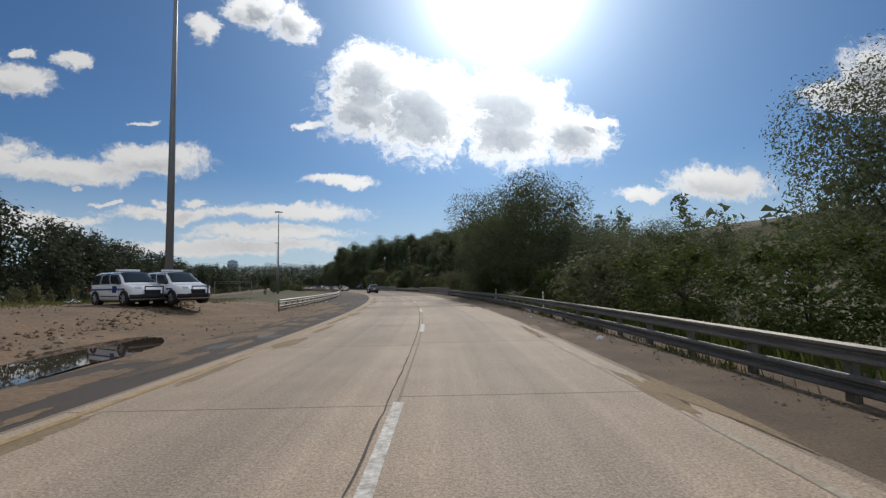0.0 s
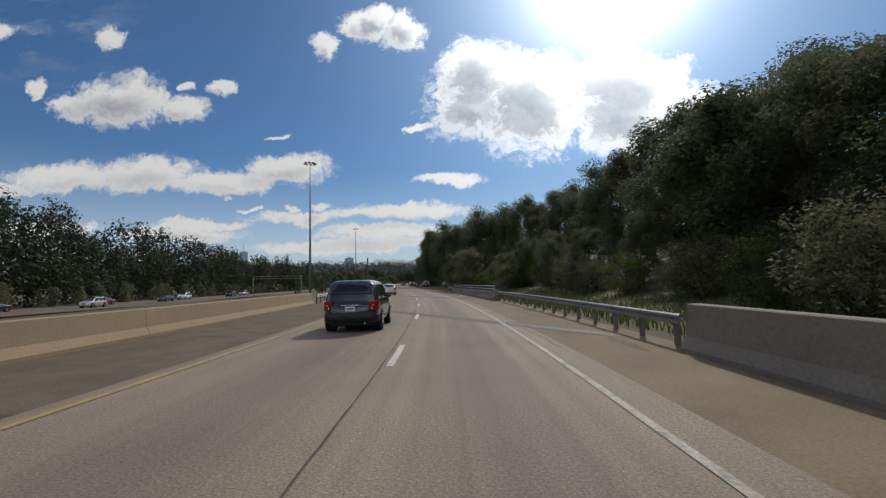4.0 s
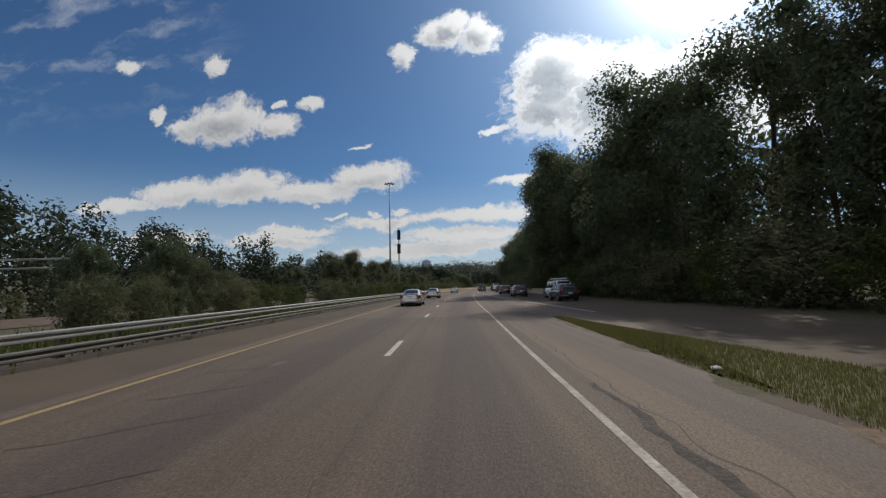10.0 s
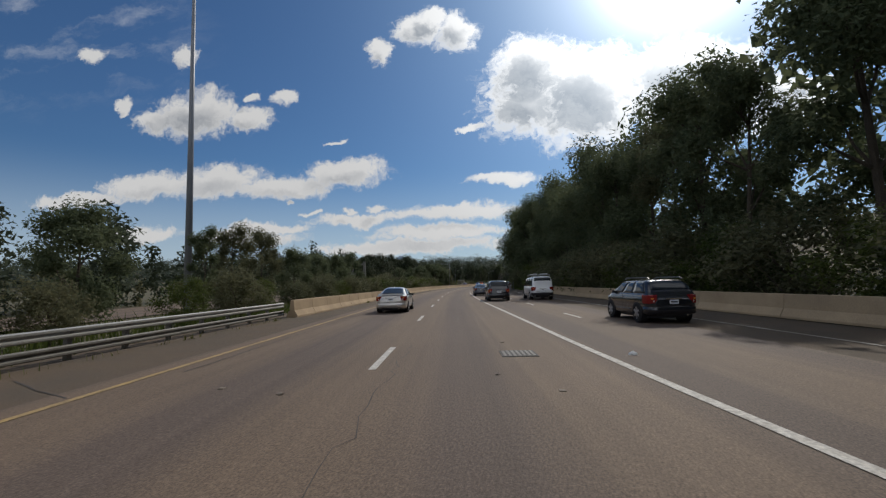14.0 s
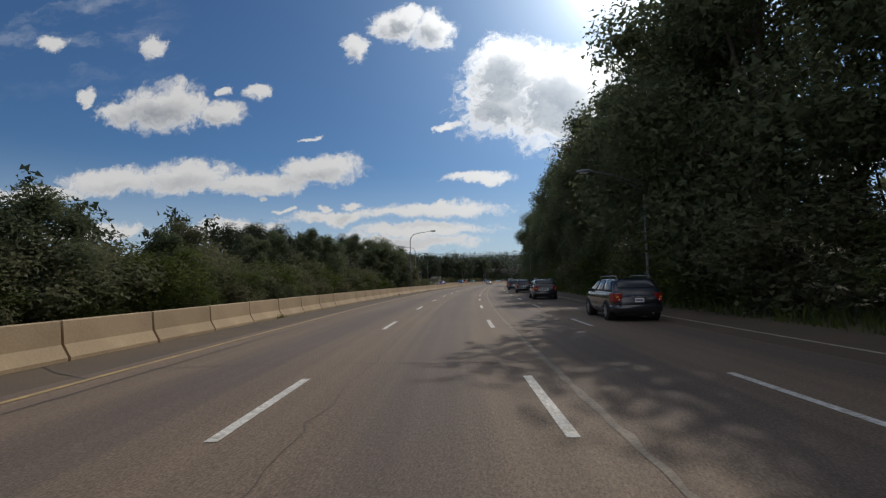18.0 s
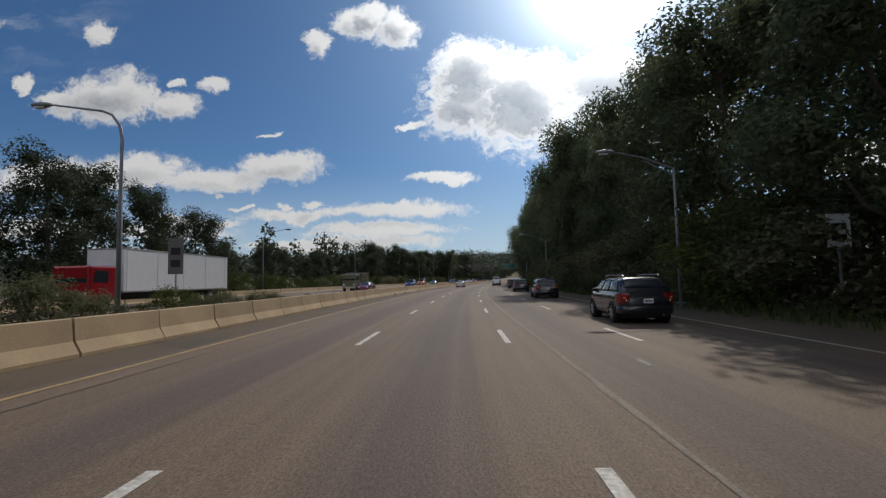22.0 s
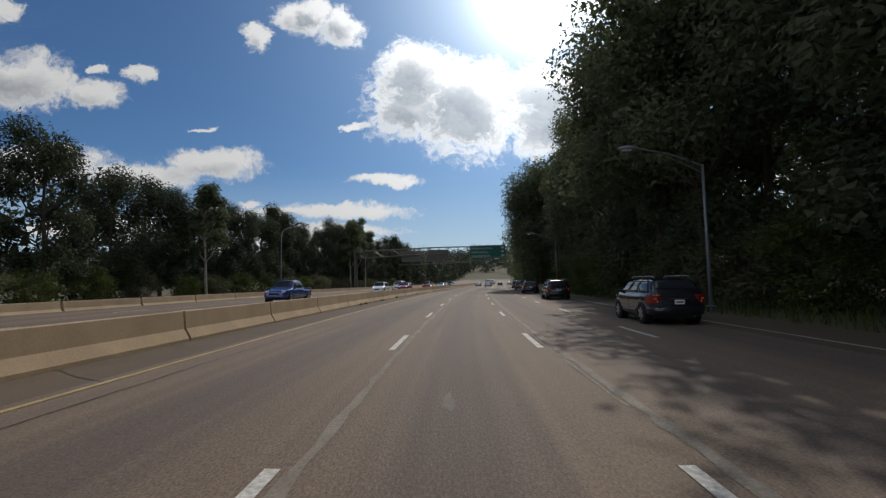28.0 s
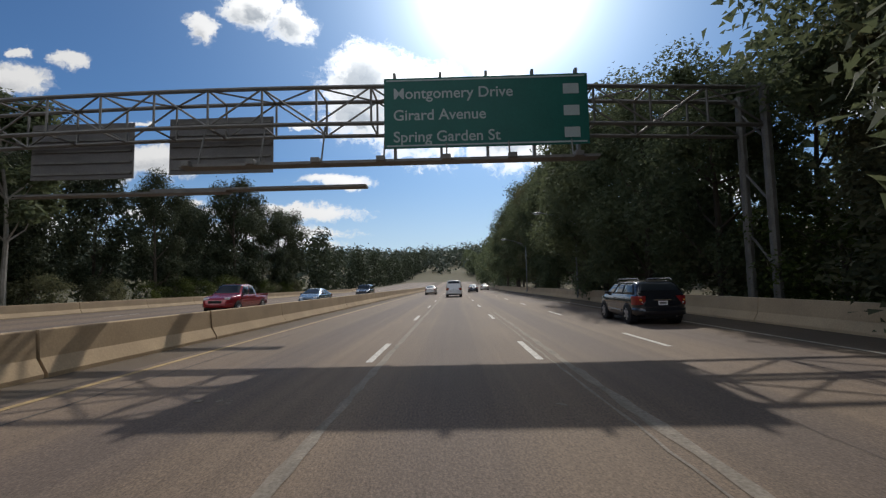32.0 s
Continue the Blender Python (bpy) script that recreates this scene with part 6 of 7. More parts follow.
def panel(corners, thick, bm=None):
    """A thin pane from four corners, raised along its normal."""
    b = bm or bmesh.new()
    p = [Vector(c) for c in corners]
    n = (p[1] - p[0]).cross(p[3] - p[0]).normalized()
    lo, hi = [b.verts.new(q) for q in p], [b.verts.new(q + n * thick) for q in p]
    b.faces.new(hi)
    b.faces.new(lo[::-1])
    for i in range(4):
        b.faces.new((lo[i], lo[(i + 1) % 4], hi[(i + 1) % 4], hi[i]))
    return b


WHEELS = {}


def wheel_meshes(rad, wide):
    key = (round(rad, 3), round(wide, 3))
    if key in WHEELS:
        return WHEELS[key]
    prof = [(0.62, -0.5), (0.92, -0.5), (1.0, -0.38), (1.0, 0.38), (0.92, 0.5), (0.62, 0.5)]
    b, n = bmesh.new(), 28
    rings = [[b.verts.new((wide * u, rad * q * math.cos(2 * math.pi * k / n), rad * q * math.sin(2 * math.pi * k / n))) for q, u in prof] for k in range(n)]
    for k in range(n):
        a, c = rings[k], rings[(k + 1) % n]
        for i in range(len(prof)):
            j = (i + 1) % len(prof)
            b.faces.new((a[i], a[j], c[j], c[i]))
    bmesh.ops.recalc_face_normals(b, faces=b.faces)
    tyre = bpy.data.meshes.new("tyre")
    b.to_mesh(tyre)
    b.free()
    tyre.materials.append(RUBBER)
    b = bmesh.new()
    bmesh.ops.create_cone(b, cap_ends=True, segments=24, radius1=rad * 0.64, radius2=rad * 0.64, depth=wide * 0.5, matrix=Matrix.Rotation(math.pi / 2, 4, "Y"))
    back = bpy.data.meshes.new("hub")
    b.to_mesh(back)
    b.free()
    back.materials.append(BLACKTRIM)
    b = bmesh.new()
    for k in range(6):
        m = Matrix.Rotation(2 * math.pi * k / 6, 4, "X")
        r = bmesh.ops.create_cube(b, size=1, matrix=m @ Matrix.Translation((0, 0, rad * 0.33)) @ Matrix.Diagonal((wide * 0.62, rad * 0.2, rad * 0.58, 1)))
        bmesh.ops.bevel(b, geom=list({e for v in r["verts"] for e in v.link_edges}), offset=0.008, segments=1, affect="EDGES")
    bmesh.ops.create_cone(b, cap_ends=True, segments=16, radius1=rad * 0.2, radius2=rad * 0.16, depth=wide * 0.7, matrix=Matrix.Rotation(math.pi / 2, 4, "Y"))
    rim = bpy.data.meshes.new("rim")
    b.to_mesh(rim)
    b.free()
    rim.materials.append(ALLOY)
    WHEELS[key] = (tyre, back, rim)
    return WHEELS[key]


def corner_lamp(s, hw, h2, z0, z1):
    """A lamp that wraps round the rear corner, flush with the body."""
    plan = ((0.64, -0.026), (0.76, -0.014), (0.885, 0.05), (0.945, 0.14), (0.978, 0.30), (0.992, 0.46), (0.90, 0.46), (0.55, 0.12))
    b = bmesh.new()
    rings = []
    for z, pull in ((z0, 0.06), (z0 + 0.03, 0.0), (z1 - 0.03, 0.0), (z1, 0.05)):
        rings.append([b.verts.new((s * hw * x - s * pull * 0.25, -h2 + y + pull * (0.4 if y < 0.1 else -1.0 if y > 0.3 else 0.0), z)) for x, y in plan])
    n = len(plan)
    for a, c in zip(rings, rings[1:]):
        for i in range(n):
            b.faces.new((a[i], a[(i + 1) % n], c[(i + 1) % n], c[i]))
    b.faces.new(rings[0][::-1])
    b.faces.new(rings[-1])
    bmesh.ops.recalc_face_normals(b, faces=b.faces)
    return b


def shell(long, wide, high, belt, nose, tail, clear, cab, boot, square, lean_in):
    """The smooth outer skin of a car: functions for its ring at y, and for the half width at (y, z)."""
    hw, h2 = wide / 2, long / 2
    y0, y1, y2, y3 = cab
    rear = [(-h2, tail * 0.80), (-h2 + 0.03, tail * 0.91), (-h2 + 0.10, tail)] + ([(y0, tail + 0.025)] if boot else [])
    tops = rear + [(y1, high - 0.075), (y1 + 0.22, high - 0.02), ((y1 + y2) / 2, high), (y2, high - 0.035), (y3, belt + 0.06), (y3 + 0.2, belt + 0.01), (h2 - 0.5, nose + 0.03), (h2 - 0.15, nose * 0.90), (h2 - 0.04, nose * 0.76), (h2, nose * 0.62)]
    if not boot:
        tops.insert(3, (y0 + (y1 - y0) * 0.35, tail + (high - tail) * 0.42))
    grid = np.linspace(-h2, h2, 400)
    kernel = np.exp(-0.5 * (np.arange(-12, 13) / (0.05 / (long / 400))) ** 2)
    kernel /= kernel.sum()

    def soft(pairs):
        v = np.interp(grid, [p[0] for p in pairs], [p[1] for p in pairs])
        v = np.convolve(np.pad(v, 12, mode="edge"), kernel, "valid")
        return lambda y: float(np.interp(y, grid, v))

    top = soft(tops)
    half = soft([(-h2, hw * 0.76), (-h2 + 0.05, hw * 0.86), (-h2 + 0.14, hw * 0.925), (-h2 + 0.4, hw * 0.975), (-h2 + 0.9, hw), (h2 - 1.0, hw), (h2 - 0.4, hw * 0.94), (h2 - 0.15, hw * 0.85), (h2, hw * 0.62)])
    low = soft([(-h2, clear + 0.20), (-h2 + 0.15, clear + 0.07), (-h2 + 0.8, clear), (h2 - 0.7, clear), (h2 - 0.1, clear + 0.05), (h2, clear + 0.15)])
    waist = lambda y: min(belt - 0.02 * (y + h2) / long, top(y) - 0.07)

    def across(y, z):
        """Half width of the skin above the waist at a height."""
        b, rise_ = waist(y), top(y) - waist(y)
        k = min(1.0, max(0.0, (z - b) / rise_))
        flat_ = max(0.0, 1 - k ** square) ** (1 / square)
        return half(y) * 0.955 * flat_ * (1 - lean_in * min(1.0, rise_ / 0.45) * k)

    def ring(y):
        a, lo, b, t = half(y), low(y), waist(y), top(y)
        side = [(a * 0.78, lo), (a * 0.92, lo + 0.035), (a * 0.975, lo + 0.13), (a, lo + (b - lo) * 0.45), (a * 0.995, lo + (b - lo) * 0.72), (a * 0.975, b - 0.03), (a * 0.955, b)]
        for q in (0.12, 0.3, 0.5, 0.68, 0.82, 0.91, 0.965, 0.992, 1.0):
            z = b + (t - b) * q
            side.append((across(y, z), z))
        return side + [(-x, z) for x, z in side[-2::-1]]

    return ring, across, top, half, low, waist


def skin_patch(rows, out=0.007):
    """A pane lying on the skin: a grid of points, raised a little outwards, with a rim."""
    b = bmesh.new()
    g = [[Vector(q) for q in row] for row in rows]
    n, m = len(g), len(g[0])
    mid = sum((q for row in g for q in row), Vector()) / (n * m)
    hub = Vector((0, mid.y * 0.6, 0.7))
    hi = []
    for i in range(n):
        line = []
        for j in range(m):
            nn = (g[min(i + 1, n - 1)][j] - g[max(i - 1, 0)][j]).cross(g[i][min(j + 1, m - 1)] - g[i][max(j - 1, 0)])
            nn = nn.normalized() if nn.length > 1e-9 else Vector((0, 0, 1))
            if nn.dot(g[i][j] - hub) < 0:
                nn = -nn
            line.append((b.verts.new(g[i][j] + nn * out), b.verts.new(g[i][j] - nn * 0.01)))
        hi.append(line)
    for i in range(n - 1):
        for j in range(m - 1):
            b.faces.new((hi[i][j][0], hi[i][j + 1][0], hi[i + 1][j + 1][0], hi[i + 1][j][0]))
    edge = [hi[0][j] for j in range(m)] + [hi[i][m - 1] for i in range(1, n)] + [hi[n - 1][j] for j in range(m - 2, -1, -1)] + [hi[i][0] for i in range(n - 2, 0, -1)]
    for p, q in zip(edge, edge[1:] + edge[:1]):
        b.faces.new((p[0], p[1], q[1], q[0]))
    bmesh.ops.recalc_face_normals(b, faces=b.faces)
    return b


def bumper_band(half, h2, sgn, z0, z1, out=0.014, back=0.42):
    """A rounded band wrapped round the nose or the tail."""
    ys = [back, 0.28, 0.16, 0.08, 0.03, 0.0]
    plan = [(half(sgn * (h2 - q)) + out, sgn * (h2 - q)) for q in ys] + [(half(sgn * h2) * 0.8, sgn * (h2 + out * 2.2)), (0, sgn * (h2 + out * 3.2))]
    plan = plan + [(-x, y) for x, y in plan[-2::-1]]
    b = bmesh.new()
    rows = []
    for z, pull in ((z0, 0.03), (z0 + 0.03, 0.0), (z1 - 0.03, 0.0), (z1, 0.03)):
        rows.append([b.verts.new((x - math.copysign(pull, x) if x else 0, y - sgn * pull, z)) for x, y in plan])
    for a, c in zip(rows, rows[1:]):
        for i in range(len(a) - 1):
            b.faces.new((a[i], a[i + 1], c[i + 1], c[i]))
    bmesh.ops.recalc_face_normals(b, faces=b.faces)
    return b


def car(m, label, category, finish, long=4.75, wide=1.8, high=1.46, belt=0.92, nose=0.78, tail=0.98, clear=0.20, cab=(-2.05, -1.25, 0.55, 1.45), wheel=0.33, axles=(-1.38, 1.40), bed=False, rack=False, name="car", lightbar=False, plate=True, boot=True, doors=2, roof_rails=False, cladding=False):
    """A road vehicle along its own y axis, nose at +y. cab: y of the rear window's foot and head, the windscreen's head and foot."""
    t = thing(name, m, label, category, "vehicles on the highway")
    hw, h2 = wide / 2, long / 2
    y0, y1, y2, y3 = cab
    ring, across, top, half, low, waist = shell(long, wide, high, belt, nose, tail, clear, cab, boot, 4.6 if high < 1.6 else 6.5, 0.23 if high < 1.6 else 0.17 if high < 2 else 0.10)
    ys = sorted(set([-h2, -h2 + 0.02, -h2 + 0.05, -h2 + 0.09, -h2 + 0.15] + [float(q) for q in np.linspace(-h2 + 0.25, h2 - 0.25, 34)] + [h2 - 0.15, h2 - 0.09, h2 - 0.05, h2 - 0.02, h2]))
    rings = [ring(y) for y in ys]
    zc = (clear + tail) / 2 + 0.08
    rings.insert(0, [(x * 0.86, zc + (z - zc) * 0.84) for x, z in rings[0]])
    body = part("body", loft([-h2 - 0.03, *ys], rings), finish, t, smooth=True)
    tw = hw * 0.74
    # panes that follow the skin

    def slope_y(z, front):
        """Where the windscreen or the rear window crosses a height."""
        span = np.linspace(y2, y3 + 0.1, 50) if front else np.linspace(y1, y0 - 0.05, 50)
        zs = [top(q) for q in span]
        return float(np.interp(-z, [-q for q in zs], span))

    zs = [belt + 0.03 + (high - 0.10 - belt - 0.03) * k / 5 for k in range(6)]
    cuts = [0.0, 1.0] if doors == 1 else [0.0, 0.50, 1.0] if doors == 2 else [0.0, 0.34, 0.66, 1.0]
    for s in (-1, 1):
        for f0, f1 in zip(cuts, cuts[1:]):
            rows = []
            for z in zs:
                ya, yb = slope_y(min(z + 0.04, high - 0.08), False) + 0.17, slope_y(min(z + 0.04, high - 0.08), True) - 0.13
                fa, fb = ya + (yb - ya) * f0 + (0.03 if f0 else 0), ya + (yb - ya) * f1 - (0.03 if f1 < 1 else 0)
                rows.append([(s * across(q, z), q, z) for q in np.linspace(fa, fb, 6)])
            part("side_window", skin_patch(rows), GLASS, body, "dark tinted side window", smooth=True)
    for ya, yb, nm in ((y1 + 0.03, y0 + 0.10, "rear_window"), (y2 - 0.02, y3 - 0.04, "windscreen")):
        rows = []
        for q in np.linspace(ya, yb, 9):
            b_, t_ = waist(q), top(q)
            row = []
            for k in (0.90, 0.955, 0.985, 0.997, 1.0):
                z = b_ + (t_ - b_) * k
                row.append((across(q, z) if k < 1 else 0.0, q, z))
            rows.append(row + [(-x, yy, z) for x, yy, z in row[-2::-1]])
        part(nm, skin_patch(rows), GLASS, body, "dark glossy window", smooth=True)
    # wheels and arches
    tyre, hub, rim = wheel_meshes(wheel, 0.22)
    for y in axles:
        for s in (-1, 1):
            b = bmesh.new()
            bmesh.ops.create_cone(b, cap_ends=True, segments=28, radius1=wheel * 1.09, radius2=wheel * 1.09, depth=0.29, matrix=Matrix.Translation((s * (hw - 0.145), y, wheel + 0.02)) @ Matrix.Rotation(math.pi / 2, 4, "Y"))
            part("wheel_arch", b, BLACKTRIM, t, "black wheel arch")
            w = part("wheel", box(-0.02, 0.02, -0.05, 0.05, -0.05, 0.05), BLACKTRIM, t, "", pose(s * (hw - 0.085), y, wheel))
            child("tyre", tyre, w)
            child("hub", hub, w)
            child("rim", rim, w, pose(s * 0.05, 0, 0), "bright alloy wheel rim")
    # lamps, bumpers, plate, mirrors, handles
    zl = tail - 0.20
    for s in (-1, 1):
        x = s * hw * 0.80
        lamp = part("tail_lamp", corner_lamp(s, hw, h2, zl - 0.13, zl + (0.13 if boot else 0.2)), REDLAMP, t, "dark red wrap-round tail lamp")
        part("indicator", box(s * hw * 0.80 - 0.05, s * hw * 0.80 + 0.04, -h2 - 0.014, -h2 + 0.03, zl + 0.03, zl + 0.09, 0.008), AMBER, lamp)
        part("lens", tube([(s * hw * 0.74, -h2 - 0.016, zl - 0.03), (s * hw * 0.74, -h2 + 0.02, zl - 0.03)], 0.035, 12), CLEAR, lamp)
        part("headlamp", box(s * hw * 0.66 - 0.16, s * hw * 0.66 + 0.12, h2 - 0.40, h2 - 0.12, nose - 0.17, nose - 0.03, 0.04), CLEAR, t, "clear headlamp")
        part("mirror", box(s * hw - 0.08, s * hw + 0.10, y3 - 0.40, y3 - 0.30, belt + 0.0, belt + 0.12, 0.035), BLACKTRIM, t)
        for f in (0.34, 0.62) if doors > 1 else (0.6,):
            yy = y0 * (1 - f) + y3 * f
            part("door_handle", box(s * hw * 0.985 - 0.02, s * hw * 0.985 + 0.02, yy - 0.09, yy + 0.09, belt - 0.13, belt - 0.095, 0.01), finish, t)
        part("side_trim", box(s * hw - 0.012, s * hw + 0.014, axles[0] + 0.55, axles[1] - 0.55, clear + 0.22, clear + 0.27, 0.006), finish if not cladding else BLACKTRIM, t)
        for f in (0.48, 0.97) if doors > 1 else (0.5,):
            yy = (axles[0] + 0.55) * (1 - f) + (axles[1] - 0.4) * f
            flank = ring(yy)[1:7]
            part("door_seam", skin_patch([[(s * x, yy - 0.005, z), (s * x, yy + 0.005, z)] for x, z in flank], 0.003), BLACKTRIM, t)
        if roof_rails:
            part("roof_rail", tube([(s * tw * 0.86, y1 + 0.05, high), (s * tw * 0.86, y1 + 0.2, high + 0.06), (s * tw * 0.86, y2 - 0.2, high + 0.06), (s * tw * 0.86, y2, high)], 0.02, 6), GALV, t)
    part("rear_bumper", bumper_band(half, h2, -1, clear + 0.12, clear + 0.40, 0.018), finish if not cladding else BLACKTRIM, t, smooth=True)
    part("rear_valance", box(-hw * 0.6, hw * 0.6, -h2 + 0.06, -h2 + 0.2, clear + 0.03, clear + 0.2, 0.02), BLACKTRIM, t)
    part("exhaust", tube([(hw * 0.5, -h2 - 0.01, clear + 0.08), (hw * 0.5, -h2 + 0.2, clear + 0.08)], 0.035, 10), CHROME, t)
    part("boot_seam", box(-hw * 0.58, hw * 0.58, -h2 - 0.034, -h2 + 0.02, tail - 0.40, tail - 0.392), BLACKTRIM, t)
    part("grille", box(-hw * 0.42, hw * 0.42, h2 - 0.12, h2 + 0.01, nose * 0.52, nose * 0.80, 0.02), BLACKTRIM, t)
    part("front_bumper", bumper_band(half, h2, 1, clear + 0.10, clear + 0.34), finish if not cladding else BLACKTRIM, t, smooth=True)
    part("underside", box(-hw * 0.78, hw * 0.78, -h2 + 0.35, h2 - 0.4, clear - 0.04, clear + 0.05), BLACKTRIM, t)
    if plate:
        p = part("number_plate", box(-0.16, 0.16, -h2 - 0.05, -h2 - 0.02, tail - 0.33, tail - 0.18), PLATE, t, "white number plate")
        part("bar", box(-0.12, 0.12, -h2 - 0.054, -h2 - 0.049, tail - 0.28, tail - 0.23), BLACKTRIM, p)
        part("garnish", box(-0.30, 0.30, -h2 - 0.05, -h2 + 0.03, tail - 0.16, tail - 0.125, 0.008), CHROME, t, "bright strip above the plate")
    if bed:
        part("bed_floor", box(-hw * 0.8, hw * 0.8, -h2 + 0.12, y0 - 0.12, tail + 0.005, tail + 0.03), BLACKTRIM, t, "dark open load bed")
        for s in (-1, 1):
            part("bed_rail", box(s * hw * 0.9 - 0.05, s * hw * 0.9 + 0.05, -h2 + 0.06, y0 - 0.05, tail - 0.05, tail + 0.10, 0.02), finish, t)
        part("tailgate", box(-hw * 0.88, hw * 0.88, -h2 + 0.0, -h2 + 0.08, tail - 0.45, tail + 0.10, 0.02), finish, t)
    if rack:
        for y in (y1 + 0.3, (y1 + y2) / 2, y2 - 0.3):
            part("rack_bar", box(-tw, tw, y - 0.03, y + 0.03, high + 0.10, high + 0.16), GALV, t)
        for s in (-1, 1):
            part("ladder", box(s * tw * 0.6 - 0.05, s * tw * 0.6 + 0.05, y1 + 0.1, y2, high + 0.16, high + 0.24), SIGNWHITE, t, "pale ladder on the roof rack")
            for y in (y1 + 0.3, y2 - 0.3):
                part("rack_leg", box(s * tw * 0.95 - 0.03, s * tw * 0.95 + 0.03, y - 0.03, y + 0.03, high - 0.05, high + 0.12), GALV, t)
    if lightbar:
        part("light_bar", box(-0.55, 0.55, -0.25, 0.05, high + 0.02, high + 0.13, 0.03), CLEAR, t, "clear roof light bar")
        part("push_bar", tube([(-0.45, h2 + 0.12, 0.35), (-0.45, h2 + 0.14, 0.95), (0.45, h2 + 0.14, 0.95), (0.45, h2 + 0.12, 0.35)], 0.045, 6), BLACKTRIM, t, "black push bar")
        for s in (-1, 1):
            part("stripe", box(s * hw * 0.995 - 0.004, s * hw * 0.995 + 0.014, -h2 + 0.5, h2 - 0.8, belt - 0.28, belt - 0.20), STRIPE, t, "dark blue stripe")
            part("door_emblem", box(s * hw * 0.99 - 0.004, s * hw * 0.99 + 0.016, 0.35, 0.75, belt - 0.42, belt - 0.06), STRIPE, t, "dark shield shape")
    return t


STRIPE = surface("stripe_blue", (0.02, 0.04, 0.16), 0.4, coarse=2, fine=20, vary=0.1, bump=0)
SILVER = paint("silver_paint", (0.57, 0.54, 0.49), 0.55, 0.30)
BLACK = paint("black_paint", (0.012, 0.013, 0.018), 0.2)
CHARCOAL = paint("charcoal_paint", (0.03, 0.034, 0.045), 0.3)
WHITEP = paint("white_paint", (0.72, 0.73, 0.74))
REDP = paint("red_paint", (0.28, 0.012, 0.018), 0.2)
BLUEP = paint("blue_paint", (0.03, 0.06, 0.20), 0.3)
ORANGEP = paint("orange_paint", (0.62, 0.16, 0.02))
STEELBLUE = paint("steel_blue_paint", (0.20, 0.27, 0.33), 0.6)
MAROON = paint("maroon_paint", (0.16, 0.015, 0.03), 0.3)
OLIVE = paint("olive_paint", (0.16, 0.15, 0.10), 0.1)

SUV = dict(long=4.6, wide=1.92, high=1.78, belt=1.08, nose=0.98, tail=1.06, clear=0.24, cab=(-2.25, -1.95, 0.55, 1.25), wheel=0.37, axles=(-1.35, 1.42), boot=False, doors=3)
SEDAN = dict(long=4.82, wide=1.8, high=1.47, belt=0.94, nose=0.80, tail=1.03, cab=(-1.72, -0.80, 0.50, 1.42), wheel=0.335, axles=(-1.36, 1.42))
VAN = dict(long=5.5, wide=2.0, high=2.1, belt=1.18, nose=1.05, tail=1.15, clear=0.27, cab=(-2.70, -2.55, 1.15, 1.75), wheel=0.37, axles=(-1.55, 1.95), boot=False, doors=3)
PICKUP = dict(long=5.7, wide=1.98, high=1.88, belt=1.16, nose=1.08, tail=1.10, clear=0.36, cab=(-0.85, -0.70, 0.85, 1.45), wheel=0.40, axles=(-1.75, 1.85), bed=True)

silver = car(stand(192.5, -2.95, 0, 1.0), "silver four-door sedan with dark windows beside the yellow line", "car", SILVER, name="sedan", **SEDAN)
part("spoiler", box(-0.72, 0.72, -2.36, -2.18, 1.06, 1.10, 0.015), SILVER, silver, "thin boot-lid spoiler")
part("aerial", box(-0.02, 0.02, -0.78, -0.70, 1.47, 1.51, 0.008), SIGNWHITE, silver)
for s, w, turn in ((144.5, -3.05, 0.5), (168.3, -2.95, 0.5), (245.6, -2.4, 0), (271.2, -2.45, 0), (324.2, -2.0, 0)):
    copy_thing(silver, stand(s, w, 0, turn))
car(stand(96.5, -2.0), "dark charcoal SUV driving beside the yellow line", "car", CHARCOAL, name="suv", cladding=True, **SUV)
for s, w, z in ((25.7, -15.9, 0.86), (26.6, -14.0, 0.84)):
    car(stand(s, w, z, -122), "white police SUV parked on a dirt lot", "police car", WHITEP, name="police_suv", lightbar=True, cladding=True, **SUV)
work_van = car(stand(339, 9.4), "white work van with a ladder rack, seen from behind", "van", WHITEP, name="van", rack=True, cladding=True, **VAN)
copy_thing(work_van, stand(259.0, 13.3, 0, 5))
car(stand(338, 5.5), "dark SUV in the merging lane", "car", BLACK, name="suv", **SUV)
car(stand(354, 4.8), "dark sedan in the merging lane", "car", CHARCOAL, name="sedan", **SEDAN)
car(stand(210.2, 14.4, 0, 13), "black SUV on the slip road in tree shade", "car", BLACK, name="suv", roof_rails=True, **SUV)
car(stand(207.4, 18.6, 0, 14), "dark boxy off-road car on the slip road", "car", CHARCOAL, name="suv", **dict(SUV, long=4.1, high=1.8, cab=(-1.98, -1.88, 0.45, 0.95), axles=(-1.2, 1.25)))
crossover = car(stand(693.2, 9.5), "black crossover with roof rails in the shaded outer lane", "car", BLACK, name="crossover", roof_rails=True, **dict(SUV, high=1.64, long=4.4, axles=(-1.28, 1.30), cab=(-2.1, -1.75, 0.5, 1.25)))
for s, w, turn in ((250.5, 12.2, 6), (270.2, 9.9, 3), (292.4, 9.3, 2), (315, 9.5, 2), (378.4, 9.1, 0), (399.2, 9.0, -1), (419.2, 8.9, -1), (439.2, 8.95, -1), (456.4, 8.6, -1), (476.9, 8.8, -1), (498.8, 9.2, -1), (519.8, 9.1, -1), (542.6, 9.4, -1), (608.1, 9.3, -1), (630.3, 9.5, -1), (650, 9.4, -1), (672.3, 9.5, -1)):
    copy_thing(crossover, stand(s, w, 0, turn))
